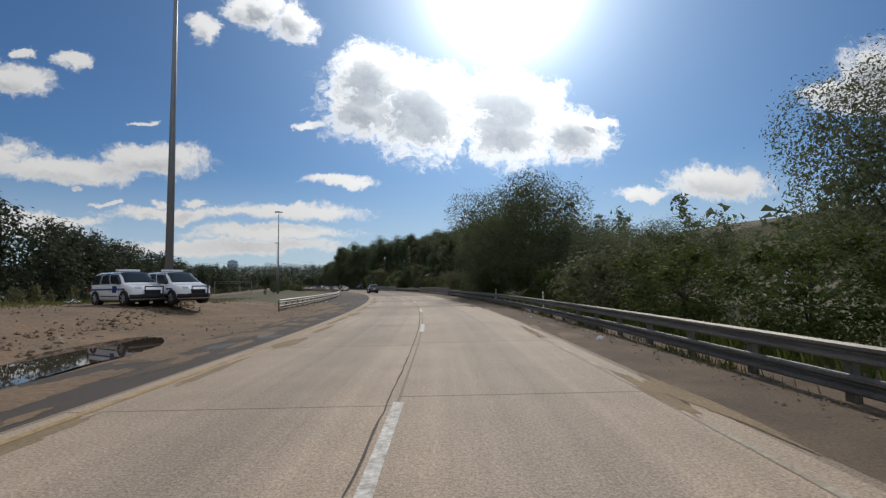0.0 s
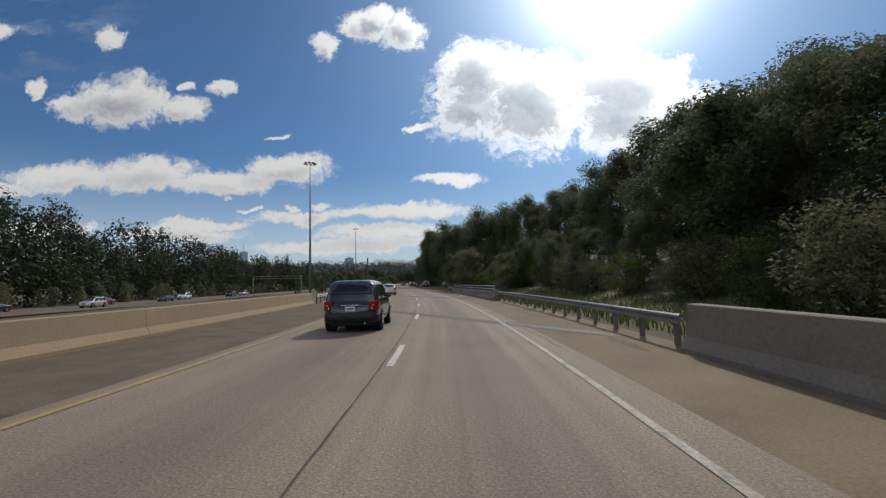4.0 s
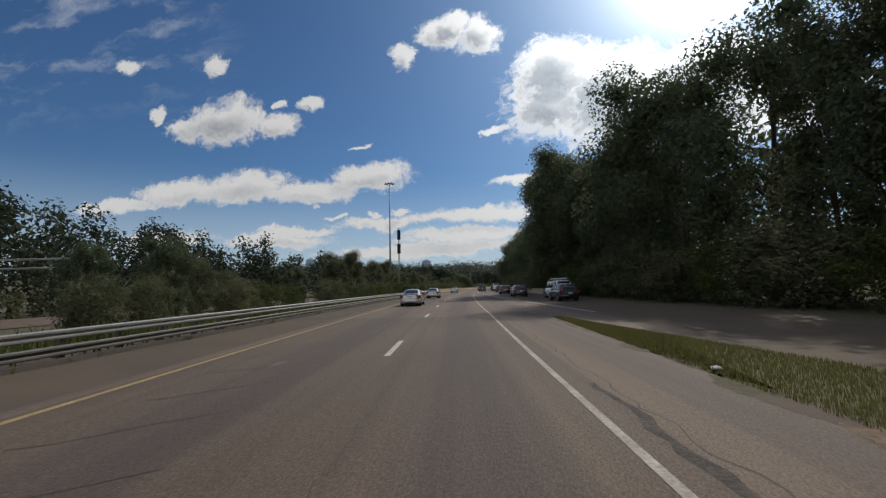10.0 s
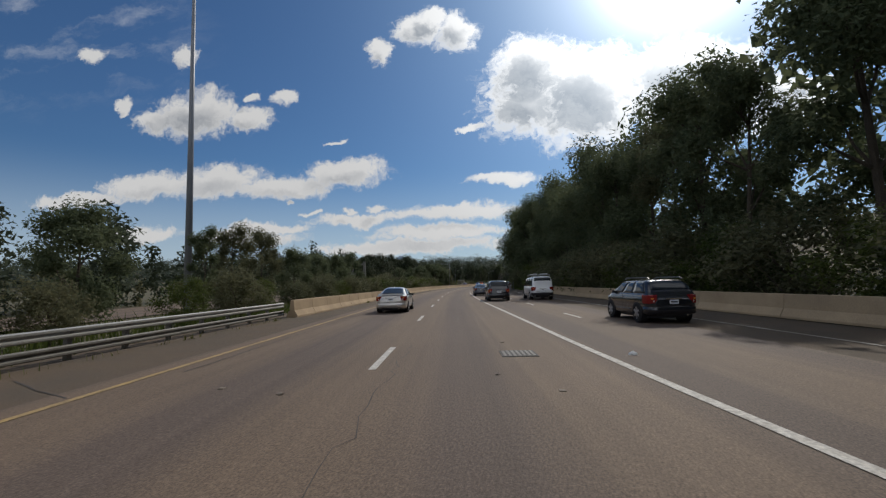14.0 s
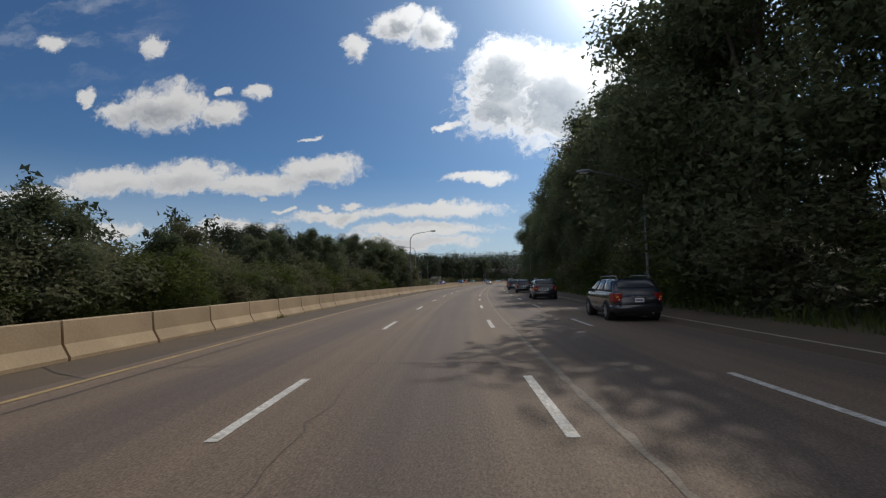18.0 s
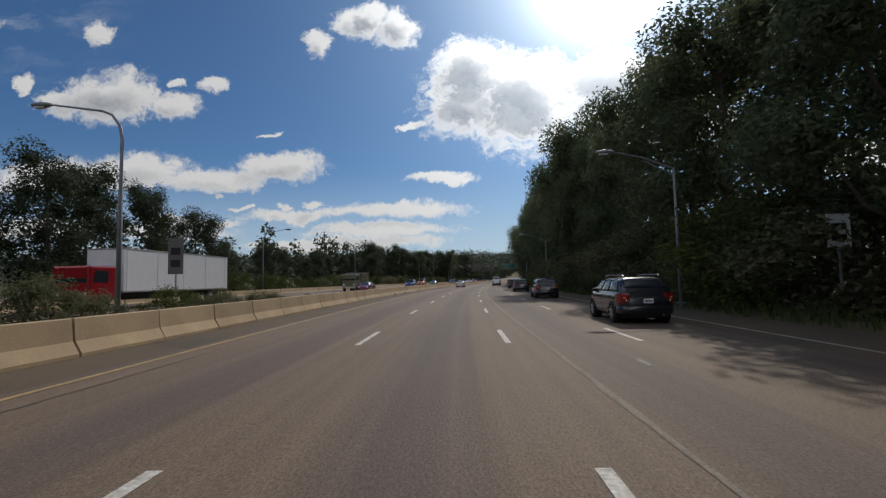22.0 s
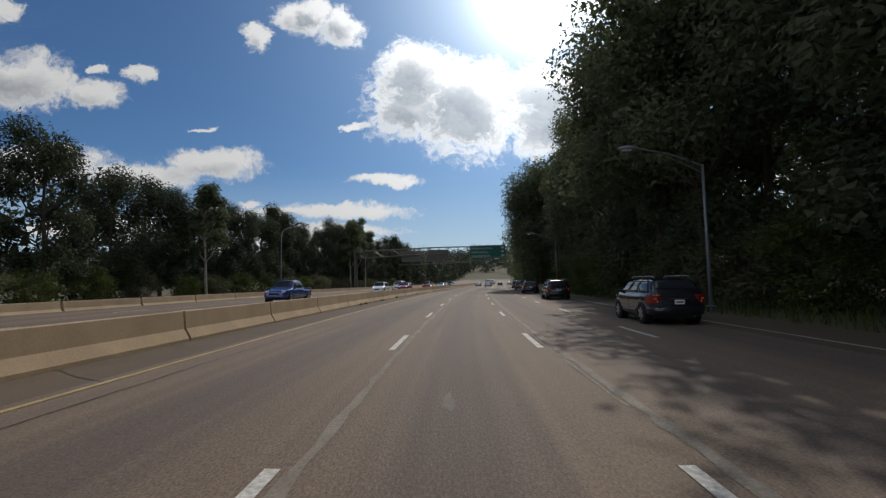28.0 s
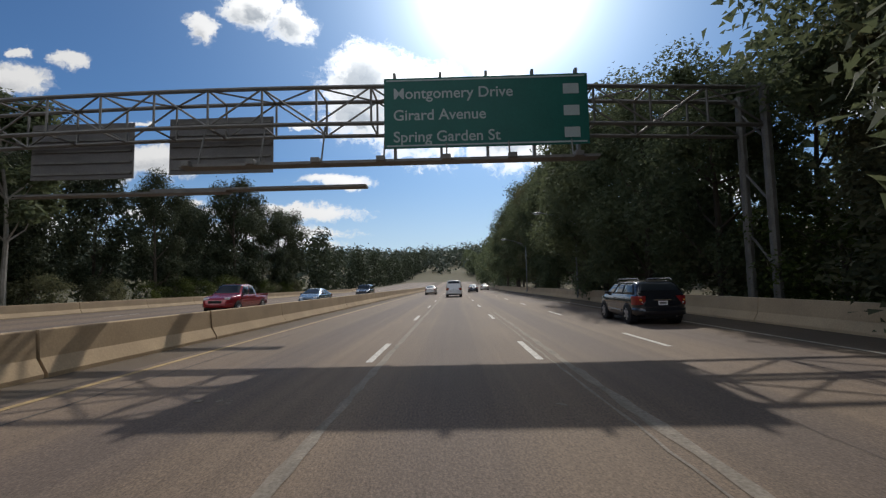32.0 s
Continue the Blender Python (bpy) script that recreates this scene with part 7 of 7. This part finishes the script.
car(stand(562, -1.9), "pale silver sedan in the lane beside the median", "car", SILVER, name="sedan", **SEDAN)
car(stand(575.7, 6.0), "white van with a ladder rack in an outer lane", "van", WHITEP, name="van", rack=True, cladding=True, **VAN)
car(stand(588, 6.0), "dark grey sedan in an outer lane", "car", CHARCOAL, name="sedan", **SEDAN)
car(stand(734, 1.9), "white passenger van in the middle lane", "van", WHITEP, name="van", **VAN)
car(stand(749, -1.9), "silver sedan beside the median far ahead", "car", SILVER, name="sedan", **SEDAN)
car(stand(762, 5.5), "dark sedan in an outer lane far ahead", "car", CHARCOAL, name="sedan", **SEDAN)
car(stand(785, 9.2), "pale sedan in the outer lane far ahead", "car", SILVER, name="sedan", **SEDAN)
car(stand(800, 1.9), "white box van far ahead", "van", WHITEP, name="van", **VAN)
car(stand(704.5, -12.6, 0.05, 180), "red pickup truck on the opposite lanes", "pickup", REDP, name="pickup", **PICKUP)
car(stand(714, -10.2, 0.05, 180), "steel-blue hatchback on the opposite lanes", "car", STEELBLUE, name="sedan", **SEDAN)
car(stand(737, -10.4, 0.05, 180), "grey SUV on the opposite lanes", "car", CHARCOAL, name="suv", **SUV)
car(stand(529, -14.2, 0.2, 180), "maroon hatchback on the opposite lanes", "car", MAROON, name="sedan", **SEDAN)
car(stand(560, -13.0, 0.2, 180), "blue SUV on the opposite lanes", "car", BLUEP, name="suv", **SUV)
car(stand(603, -19.0, 0.2, 180), "orange panel van on the opposite lanes", "van", ORANGEP, name="van", **VAN)
car(stand(627, -13.0, 0.2, 180), "blue pickup truck on the opposite lanes", "pickup", BLUEP, name="pickup", **PICKUP)
car(stand(659, -12.6, 0.1, 180), "white SUV on the opposite lanes", "car", WHITEP, name="suv", **SUV)


def box_truck(m, label, cab_paint, box_paint, long, high, name, category="truck"):
    t = thing(name, m, label, category, "vehicles on the highway")
    h = long / 2
    part("cargo_box", box(-1.25, 1.25, -h, h - 2.6, 1.1, high, 0.04), box_paint, t)
    for z in (1.14, high - 0.05):
        part("box_rail", box(-1.27, 1.27, -h - 0.015, h - 2.58, z - 0.05, z + 0.05, 0.01), GALV, t)
    for k in range(5):
        y = -h + 0.5 + k * (long - 3.4) / 4
        for s in (-1, 1):
            part("box_rib", box(s * 1.255 - 0.012, s * 1.255 + 0.012, y - 0.03, y + 0.03, 1.2, high - 0.1), box_paint, t)
    b = box(-1.15, 1.15, h - 2.4, h - 0.1, 0.7, 2.75, 0.12)
    cab = part("cab", b, cab_paint, t)
    part("windscreen", panel(((1.0, h - 0.09, 1.75), (-1.0, h - 0.09, 1.75), (-0.95, h - 0.12, 2.5), (0.95, h - 0.12, 2.5))[::-1], 0.02), GLASS, cab)
    for s in (-1, 1):
        ca = ((s * 1.155, h - 1.5, 1.75), (s * 1.155, h - 0.4, 1.75), (s * 1.155, h - 0.5, 2.45), (s * 1.155, h - 1.5, 2.45))
        part("side_window", panel(ca if s > 0 else ca[::-1], 0.012), GLASS, cab)
        part("headlamp", box(s * 0.85 - 0.15, s * 0.85 + 0.15, h - 0.12, h - 0.06, 0.95, 1.15, 0.02), CLEAR, cab)
    part("bumper", box(-1.15, 1.15, h - 0.15, h, 0.45, 0.75, 0.04), CHROME, t)
    part("chassis", box(-0.5, 0.5, -h + 0.2, h - 0.3, 0.6, 1.05), BLACKTRIM, t)
    tyre, hub, rim = wheel_meshes(0.5, 0.3)
    for y in (-h + 1.3, -h + 2.6, h - 1.2):
        for s in (-1, 1):
            w = part("wheel", box(-0.02, 0.02, -0.05, 0.05, -0.05, 0.05), BLACKTRIM, t, "", pose(s * 1.05, y, 0.5))
            child("tyre", tyre, w)
            child("hub", hub, w)
            child("rim", rim, w, pose(s * 0.06, 0, 0))
    return t


box_truck(stand(491.5, -20.5, 0.2, 180), "articulated truck with red cab and white trailer", REDP, WHITEP, 15.0, 3.95, "truck")
box_truck(stand(533, -17.2, 0.2, 180), "olive camper truck on the opposite lanes", OLIVE, OLIVE, 7.5, 3.0, "camper_truck", "camper")


# ---- marks and growth on the median barrier ----
def barrier_face(s):
    """Where the barrier's sloping foot meets the road."""
    return float(np.interp(s, (320, 345, 420, 560, 650, 690, 800), (-7.0, -6.7, -6.9, -7.0, -6.6, -6.1, -6.1))) + 0.30


def foot(z):
    return 0.318 - 0.17 * (z - 0.085) / 0.29


strokes = thing("painted_strokes", Matrix.Identity(4), "short white paint strokes along the foot of a barrier", "paint marks")
rnd = random.Random(31)
s = 496.0
while s < 548:
    for k in range(rnd.choice((2, 3, 3, 4))):
        lean = rnd.uniform(-0.03, 0.05)
        b = bmesh.new()
        lo, hi = 0.10 + rnd.uniform(0, 0.03), 0.31 + rnd.uniform(-0.03, 0.03)
        vs = [b.verts.new(put(s + y, barrier_face(s) - 0.30 + foot(z) + d, z)) for d in (0.0, 0.004) for y, z in ((0, lo), (0.075, lo), (0.075 + lean, hi), (lean, hi))]
        b.faces.new(vs[4:])
        for i in range(4):
            b.faces.new((vs[i], vs[(i + 1) % 4], vs[4 + (i + 1) % 4], vs[4 + i]))
        bmesh.ops.recalc_face_normals(b, faces=b.faces)
        part("stroke", b, WHITE, strokes)
        s += rnd.uniform(0.22, 0.34)
    s += rnd.uniform(0.7, 1.5)

rs = np.random.RandomState(12)
spots = []
for s0 in (338, 351, 377, 402, 436, 463, 514, 521, 533, 579, 625, 626.4, 632.7, 640, 655, 671):
    for _ in range(55):
        a = rs.normal(0, 0.28)
        p = put(s0 + a, barrier_face(s0) + abs(rs.normal(0, 0.07)), 0.0)
        spots.append((p.x, p.y, p.z))
for _ in range(2600):
    a = rs.uniform(-20, 62)
    a += 2.5 * math.sin(a)
    p = put(a, RIGHT_RAIL(a) - abs(rs.normal(0, 0.16)) + 0.1, 0.0)
    spots.append((p.x, p.y, p.z))
for _ in range(900):
    a = rs.uniform(191, 320)
    a += 1.5 * math.sin(a * 0.9)
    p = put(a, KERB_W(a) + 0.02 + abs(rs.normal(0, 0.06)), 0.0)
    spots.append((p.x, p.y, p.z))
blades("joint_weeds", spots, 0.17, 0.012, REED, "dry weed tufts rooted at barrier and rail feet", 13)


# ---- seams and stains on the shoulders ----
r = random.Random(44)
s = 226.0
while s < 700:
    part("seam", crack([(s + 1.4, -6.55), (s + 0.6, -5.4), (s, -4.35)], 0.04, int(s), 0.0045, 0.03), CRACK, repairs)
    s += r.choice((3.6, 4.9, 6.2, 9.0))
for s0, s1 in ((226, 300), (305, 372), (380, 455), (462, 540), (548, 610), (618, 690)):
    part("seam", crack([(s0, -3.72), ((s0 + s1) / 2, -3.66), (s1, -3.7)], 0.045, int(s0) + 5, 0.0082, 0.025), CRACK, repairs)
    part("seam", crack([(s0 + 8, 5.6), ((s0 + s1) / 2, 5.9), (s1 - 6, 5.7)], 0.012, int(s0) + 6, 0.0082, 0.06), CRACK, repairs)
OIL = surface("oil_stain", (0.085, 0.072, 0.060), 0.7, coarse=2.2, fine=30, vary=0.35, second=(0.12, 0.098, 0.075))
for k in range(46):
    s, w = r.uniform(205, 690), r.choice((-6.0, -5.2, 5.4, 9.0, 1.8, -2.0)) + r.uniform(-0.5, 0.5)
    part("stain", blot(s, w, r.uniform(0.15, 0.55), r.uniform(0.05, 0.16), k + 300, 0.0068 + 0.00002 * k, 40), OIL, repairs)
for k in range(26):
    s, w = r.uniform(4, 84), r.uniform(-6.9, -4.9)
    part("stain", blot(s, w, r.uniform(0.3, 1.3), r.uniform(0.1, 0.4), k + 400, -0.0018 + 0.00006 * k, 40), r.choice((OIL, SHOULDER, PATCH)), repairs)
for k in range(30):
    s, w = r.uniform(2, 148), r.uniform(4.5, 6.0)
    part("stain", blot(s, w, r.uniform(0.3, 1.6), r.uniform(0.1, 0.35), k + 500, -0.0018 + 0.00006 * k, 40), r.choice((SILT, SHOULDER, DIRT)), repairs)
for k in range(34):
    s = r.uniform(-8, 42)
    part("dirt_spill", blot(s, r.uniform(-6.6, -5.3) - 0.2, r.uniform(0.5, 2.2), r.uniform(0.15, 0.6), k + 450, 0.0002 + 0.00005 * k, 44), DIRT, repairs, "brown dirt washed over the shoulder")
STAIN = surface("tan_stain", (0.24, 0.175, 0.10), 0.9, coarse=1.2, fine=20, vary=0.35, second=(0.19, 0.14, 0.085))
for k in range(16):
    part("stain", blot(-8 + k * 4.3, -3.95 + r.uniform(-0.12, 0.2), r.uniform(1.2, 2.4), r.uniform(0.08, 0.28), k + 480, 0.0052 + 0.0001 * k, 44), STAIN, repairs, "tan stain beside the yellow line")
# the long crack and tar blots on the pale slabs
part("crack", crack([(44.6, -4.9), (43.1, -2.9), (42.3, -1.6), (41.9, -0.6)], 0.02, 91, 0.0125, 0.03), CRACK, repairs)
for s, w, ls, lw in ((43.4, -0.28, 0.8, 0.06), (46.2, -0.22, 0.5, 0.05), (124.3, 3.05, 0.2, 0.28), (128.6, -0.12, 0.9, 0.08)):
    part("patch", blot(s, w, ls, lw, int(s * 5), 0.0078), PATCH if ls < 0.5 else SHOULDER, repairs)
part("patch", quad_patch(((121.2, -1.1), (121.2, -0.14), (126.0, -0.14), (125.9, -0.36), (124.9, -0.7)), 0.0076), DULLPATCH, repairs)
part("crack", crack([(131.4, -3.5), (128.0, -2.1), (124.9, -0.75)], 0.022, 93, 0.0125, 0.015), CRACK, repairs)
part("pothole", blot(124.0, 3.0, 0.14, 0.34, 613, 0.0086, 14), CRACK, repairs, "open pothole with broken edges")
for k in range(7):
    s = 207 + k * 2.1
    part("crack", crack([(s, -3.4 + 0.3 * math.sin(k)), (s + 0.8, -2.2), (s + 1.6, -1.3 + 0.2 * math.cos(k * 2))], 0.035, 700 + k, 0.008, 0.09), CRACK, repairs)

# white scratches and survey marks on the asphalt
scratches = thing("survey_marks", Matrix.Identity(4), "small chipped white marks on the asphalt", "road marking", kind="structure")
for s, w in ((618.1, -0.1), (616.5, 2.2), (616.5, 2.45), (618, 3.3), (617.9, 3.6), (618.5, 4.9), (620.2, 3.6), (509.5, 0.0), (511, 3.7), (511.9, 7.1), (509.7, 5.6), (506.4, 4.4), (506.6, 2.9), (424.7, -0.5), (423.9, 3.6), (304.2, 2.4), (303.0, -1.0), (306.1, 5.4), (377, 6.4), (680.9, -1.4), (680.6, 3.4)):
    for k in range(3):
        part("mark", blot(s + r.uniform(-0.12, 0.12), w + r.uniform(-0.12, 0.12), r.uniform(0.03, 0.08), r.uniform(0.015, 0.04), int(s * 9) + k, 0.0135, 9), SCRAPED, scratches)
for s0, w0, s1, w1 in ((622.3, 0.4, 622.0, 6.2), (377.5, 5.6, 377.2, 8.2), (373.0, 5.5, 371.2, 7.6), (372, 8.8, 374, 10.3), (290.5, 6.2, 291.6, 8.0), (288.2, 6.2, 289.2, 8.4)):
    part("mark", crack([(s0, w0), ((s0 + s1) / 2, (w0 + w1) / 2), (s1, w1)], 0.035, int(s0), 0.0135, 0.012), SCRAPED, scratches)


# ---- stones, litter and debris ----
def lump(name, s, w, z, size, material, seed, label, category, group):
    b = bmesh.new()
    bmesh.ops.create_icosphere(b, subdivisions=1, radius=1)
    q = random.Random(seed)
    for v in b.verts:
        v.co = Vector((v.co.x * size * q.uniform(0.7, 1.2), v.co.y * size * q.uniform(0.7, 1.3), max(-0.3, v.co.z) * size * q.uniform(0.45, 0.8)))
    ob = tagged(new(name, bpy.data.meshes.new(name)), label, category, group)
    b.to_mesh(ob.data)
    b.free()
    ob.data.materials.append(material)
    ob.matrix_basis = stand(s, w, z + size * 0.12, q.uniform(0, 360))


STONE = surface("loose_stone", (0.26, 0.21, 0.155), 0.9, coarse=4, fine=30, vary=0.3, each=0.2)
PAPER = surface("white_litter", (0.62, 0.62, 0.60), 0.6, coarse=5, fine=40, vary=0.25)
for k in range(30):
    s = r.uniform(6, 19)
    lump("stone", s, -10.7 - 0.18 * (s - 12) + r.uniform(-0.45, 0.45), 0.05, r.uniform(0.06, 0.20), STONE, k, "rough tan stone at the edge of a puddle", "stone", "stones by the puddle")
for k in range(26):
    lump("stone", r.uniform(36, 84), r.uniform(-9.3, -8.4), -0.01, r.uniform(0.04, 0.13), STONE, 60 + k, "grey stone lying under the guard rail", "stone", "stones under the rail")
for k in range(16):
    lump("stone", r.uniform(2, 60), r.uniform(4.9, 5.7), -0.01, r.uniform(0.025, 0.06), STONE, 120 + k, "small stone lying on the shoulder", "stone", "stones on the shoulder")
for k in range(16):
    lump("litter", 167.6 + r.uniform(-1.2, 1.4), 7.3 + r.uniform(-0.5, 0.7), 0.0, r.uniform(0.03, 0.09), PAPER, 200 + k, "crumpled white litter at the foot of a bush", "litter", "litter on the verge")
for k, (s, w) in enumerate(((40.5, -8.9), (44.2, -8.8), (48, -8.7), (53.5, -8.6), (60, -8.8), (131, 5.4), (196, 7.2), (213, 6.5), (12.8, 5.1), (21, 5.0), (306.2, 5.5))):
    lump("litter", s, w, -0.005, 0.08 + 0.03 * (k % 3), PAPER, 240 + k, "scrap of white litter beside the road", "litter", "roadside litter")
for k in range(26):
    lump("litter", r.uniform(176, 206), 6.45 + abs(r.gauss(0, 0.8)), 0.03, r.uniform(0.02, 0.05), PAPER, 320 + k, "scrap of white litter on the grass verge", "litter", "litter on the verge")
for k in range(60):
    s = r.uniform(163, 226)
    part("dirt_spill", blot(s, VERGE0(s) + r.uniform(-0.15, 0.2), r.uniform(0.3, 1.1), r.uniform(0.08, 0.3), k + 1500, 0.003 + 0.00003 * k, 44), r.choice((DIRT, GRASSY, SHOULDER)), repairs, "brown soil and dead grass spilling over the edge")
lump("bag", 155.5, -8.05, -0.005, 0.24, PAPER, 280, "white plastic bag lying at a parapet", "bag", "")

for k in range(90):
    s = r.uniform(-4, 44)
    part("dirt_spill", blot(s, r.uniform(-7.0, -4.9), r.uniform(0.15, 0.9), r.uniform(0.06, 0.3), k + 1700, 0.0022 + 0.00002 * k, 40), r.choice((DIRT, SHOULDER, BROWNSHOULDER)), repairs, "brown dirt washed over the shoulder")
for k in range(46):
    s = r.uniform(-2, 62)
    part("stain", blot(s, r.uniform(3.55, 4.3), r.uniform(0.4, 1.8), r.uniform(0.06, 0.22), k + 1850, 0.0106 + 0.00002 * k, 40), r.choice((STAIN, BROWNSHOULDER)), repairs, "brown dirt at the lane's edge")


def clods(name, spots, material, label):
    """Clods and pebbles too many to count: small uneven octahedra in one mesh."""
    q = random.Random(77)
    verts, faces = [], []
    for x, y, z, size in spots:
        n = len(verts)
        a = q.uniform(0, 6.3)
        for dx, dy, dz in ((1, 0, 0), (0, 1, 0), (-1, 0, 0), (0, -1, 0), (0, 0, 0.75), (0, 0, -0.5)):
            c, d = math.cos(a), math.sin(a)
            verts.append((x + (dx * c - dy * d) * size * q.uniform(0.7, 1.3), y + (dx * d + dy * c) * size * q.uniform(0.7, 1.3), z + dz * size * q.uniform(0.7, 1.2)))
        faces += [(n, n + 1, n + 4), (n + 1, n + 2, n + 4), (n + 2, n + 3, n + 4), (n + 3, n, n + 4), (n + 1, n, n + 5), (n + 2, n + 1, n + 5), (n + 3, n + 2, n + 5), (n, n + 3, n + 5)]
    tagged(new(name, mesh_of(name, verts, faces, material)), label, "gravel", kind="stuff")


def lot_height(s, w):
    p = put(s, w)
    z = 0.02 + 0.85 * min(1.0, max(0.0, (-10.8 - w) / 4.0)) * float(np.interp(s, (-60, 30, 46), (1, 1, 0.35))) + noise.noise((p.x * 0.45, p.y * 0.45, 3)) * 0.07 * min(1, max(0, (-6.2 - w) / 2)) + noise.noise((p.x * 1.6, p.y * 1.6, 7)) * 0.045 * min(1, max(0, (-6.2 - w) / 2))
    dip = math.exp(-(((s - 12.4) / 5.0) ** 2 + ((w + 8.9 + 0.25 * (s - 12.4)) / 1.5) ** 2) * 1.2)
    return p, z * (1 - 0.8 * dip) - 0.13 * dip


spots = []
for k in range(2600):
    s = r.uniform(2, 44)
    w = -11.2 - 0.18 * (s - 12) + r.gauss(0, 0.55) if k < 1100 else r.uniform(-24, -6.6)
    p, z = lot_height(s, w)
    spots.append((p.x, p.y, z + 0.01, r.choice((0.03, 0.04, 0.05, 0.07, 0.11)) if k < 1100 else r.choice((0.02, 0.03, 0.05))))
clods("dirt_clods", spots, DIRT, "brown clods and pebbles strewn over the dirt lot")
spots = []
for k in range(1500):
    s = r.uniform(0, 64)
    w = RIGHT_RAIL(s) - abs(r.gauss(0.25, 0.35))
    p = put(s, w)
    spots.append((p.x, p.y, 0.0, r.choice((0.012, 0.018, 0.025, 0.04))))
clods("shoulder_gravel", spots, STONE, "loose gravel and grit under the guard rail")
spots = []
for k in range(5000):
    s, w = r.uniform(18, 60), -17.5 - abs(r.gauss(0, 5)) - 0.1 * abs(r.uniform(0, 40))
    p, z = lot_height(s, max(-33.5, w))
    spots.append((p.x, p.y, z))
blades("lot_grass", spots, 0.22, 0.014, REED, "dry yellow-green grass along the back of the lot", 21)

# parapet end blocks
for s, w, face, hi in ((147.9, 6.5, 1, 0.86), (117.0, 6.5, 1, 0.86), (190.4, -8.5, -1, 0.86), (150.6, -8.5, -1, 0.86)):
    t = thing("end_block", stand(s, w + 0.12 * face), "scuffed concrete end block of a bridge parapet", "parapet end", "parapet end blocks")
    part("block", box(-0.22, 0.22, -0.42, 0.42, 0, hi, 0.05), SHADEPARAPET if face > 0 else PARAPET, t)
    part("scuff", box(-0.226 * face - 0.004, -0.226 * face + 0.004, -0.2, 0.05, 0.25, 0.6), WHITE, t, "white paint scuff")
    part("cap", box(-0.2, 0.2, -0.4, 0.4, hi - 0.01, hi + 0.04, 0.015), SHADEPARAPET if face > 0 else PARAPET, t)

# bare stems standing above the brush
for k, (s, w, hi) in enumerate(((161, -15, 6.2), (162.5, -14.5, 7.5), (164, -15.5, 6.8), (159.5, -14, 5.6), (165.5, -14.2, 5.2), (374, -9.6, 4.6), (375.2, -9.9, 4.1), (378.6, -9.4, 4.6), (379, -10.2, 3.8), (380.1, -9.7, 3.1))):
    q = random.Random(900 + k)
    t = thing("bare_stem", stand(s, w, -1.2 if s < 300 else 0.0), "thin leafless stem standing above roadside brush", "stem", "bare stems")
    top = Vector((q.uniform(-0.5, 0.5), q.uniform(-0.5, 0.5), hi))
    part("stalk", tube([(0, 0, -0.2), top * 0.5 + Vector((0.1, 0, 0)), top], [0.05, 0.035, 0.008], 6), BARK, t)
    for j in range(5):
        f = q.uniform(0.45, 0.9)
        a = q.uniform(0, 6.3)
        e = top * f + Vector((math.cos(a), math.sin(a), 1.1)) * q.uniform(0.3, 0.9)
        part("twig", tube([top * f, (top * f + e) / 2 + Vector((0, 0, 0.08)), e], [0.018, 0.012, 0.004], 5), BARK, t)

# ---- more traffic ----
for k, (s, f, finish, kind) in enumerate(((118, 0.3, WHITEP, SEDAN), (136, 0.62, CHARCOAL, SUV), (151, 0.35, BLACK, SEDAN), (163, 0.66, SILVER, SUV), (176, 0.3, MAROON, SEDAN), (190, 0.55, CHARCOAL, SEDAN), (206, 0.35, WHITEP, SUV), (224, 0.6, BLACK, SUV), (243, 0.4, SILVER, SEDAN))):
    w = OPP1(s) + (OPP0(s) - OPP1(s)) * f
    car(stand(s, w, -1.43, 180 + math.degrees(math.atan2(OPP0(s - 5) - OPP0(s + 5), 10))), "car in slow traffic on the lower opposite road", "car", finish, name="suv" if kind is SUV else "sedan", **kind)
GREENP = paint("green_paint", (0.02, 0.10, 0.05), 0.3)
car(stand(591, -12.9, 0.2, 180), "dark green sedan on the opposite lanes", "car", GREENP, name="sedan", **SEDAN)
car(stand(671, -11.2, 0.1, 180), "dark red crossover on the opposite lanes", "car", REDP, name="crossover", **dict(SUV, high=1.6))
car(stand(684, -15.2, 0.05, 180), "white passenger van on the opposite lanes", "van", WHITEP, name="van", **VAN)


def bus(m, label):
    t = thing("bus", m, label, "bus", "vehicles on the highway")
    body = part("body", box(-1.25, 1.25, -6, 6, 0.35, 3.0, 0.16), WHITEP, t)
    part("roof_pod", box(-0.8, 0.8, -4.5, -1.5, 3.0, 3.22, 0.06), SIGNWHITE, t)
    teal = paint("teal_paint", (0.04, 0.22, 0.26))
    for q in (-1, 1):
        part("stripe", box(q * 1.253 - 0.006, q * 1.253 + 0.006, -5.7, 5.7, 0.9, 1.15), teal, body)
        for k in range(8):
            y = -5.4 + k * 1.36
            part("window", box(q * 1.255 - 0.008, q * 1.255 + 0.008, y, y + 1.2, 1.45, 2.5, 0.006), GLASS, body)
    part("windscreen", box(-1.1, 1.1, 5.995, 6.015, 1.2, 2.7, 0.006), GLASS, body)
    part("rear_window", box(-0.9, 0.9, -6.015, -5.995, 1.6, 2.5, 0.006), GLASS, body)
    tyre, hub, rim = wheel_meshes(0.48, 0.3)
    for y in (-3.4, 3.6):
        for q in (-1, 1):
            w = part("wheel", box(-0.02, 0.02, -0.05, 0.05, -0.05, 0.05), BLACKTRIM, t, "", pose(q * 1.12, y, 0.48))
            child("tyre", tyre, w)
            child("hub", hub, w)
            child("rim", rim, w, pose(q * 0.06, 0, 0))


bus(stand(462.5, -31.5, -0.9, 175), "white city bus with teal stripe beyond the barrier")
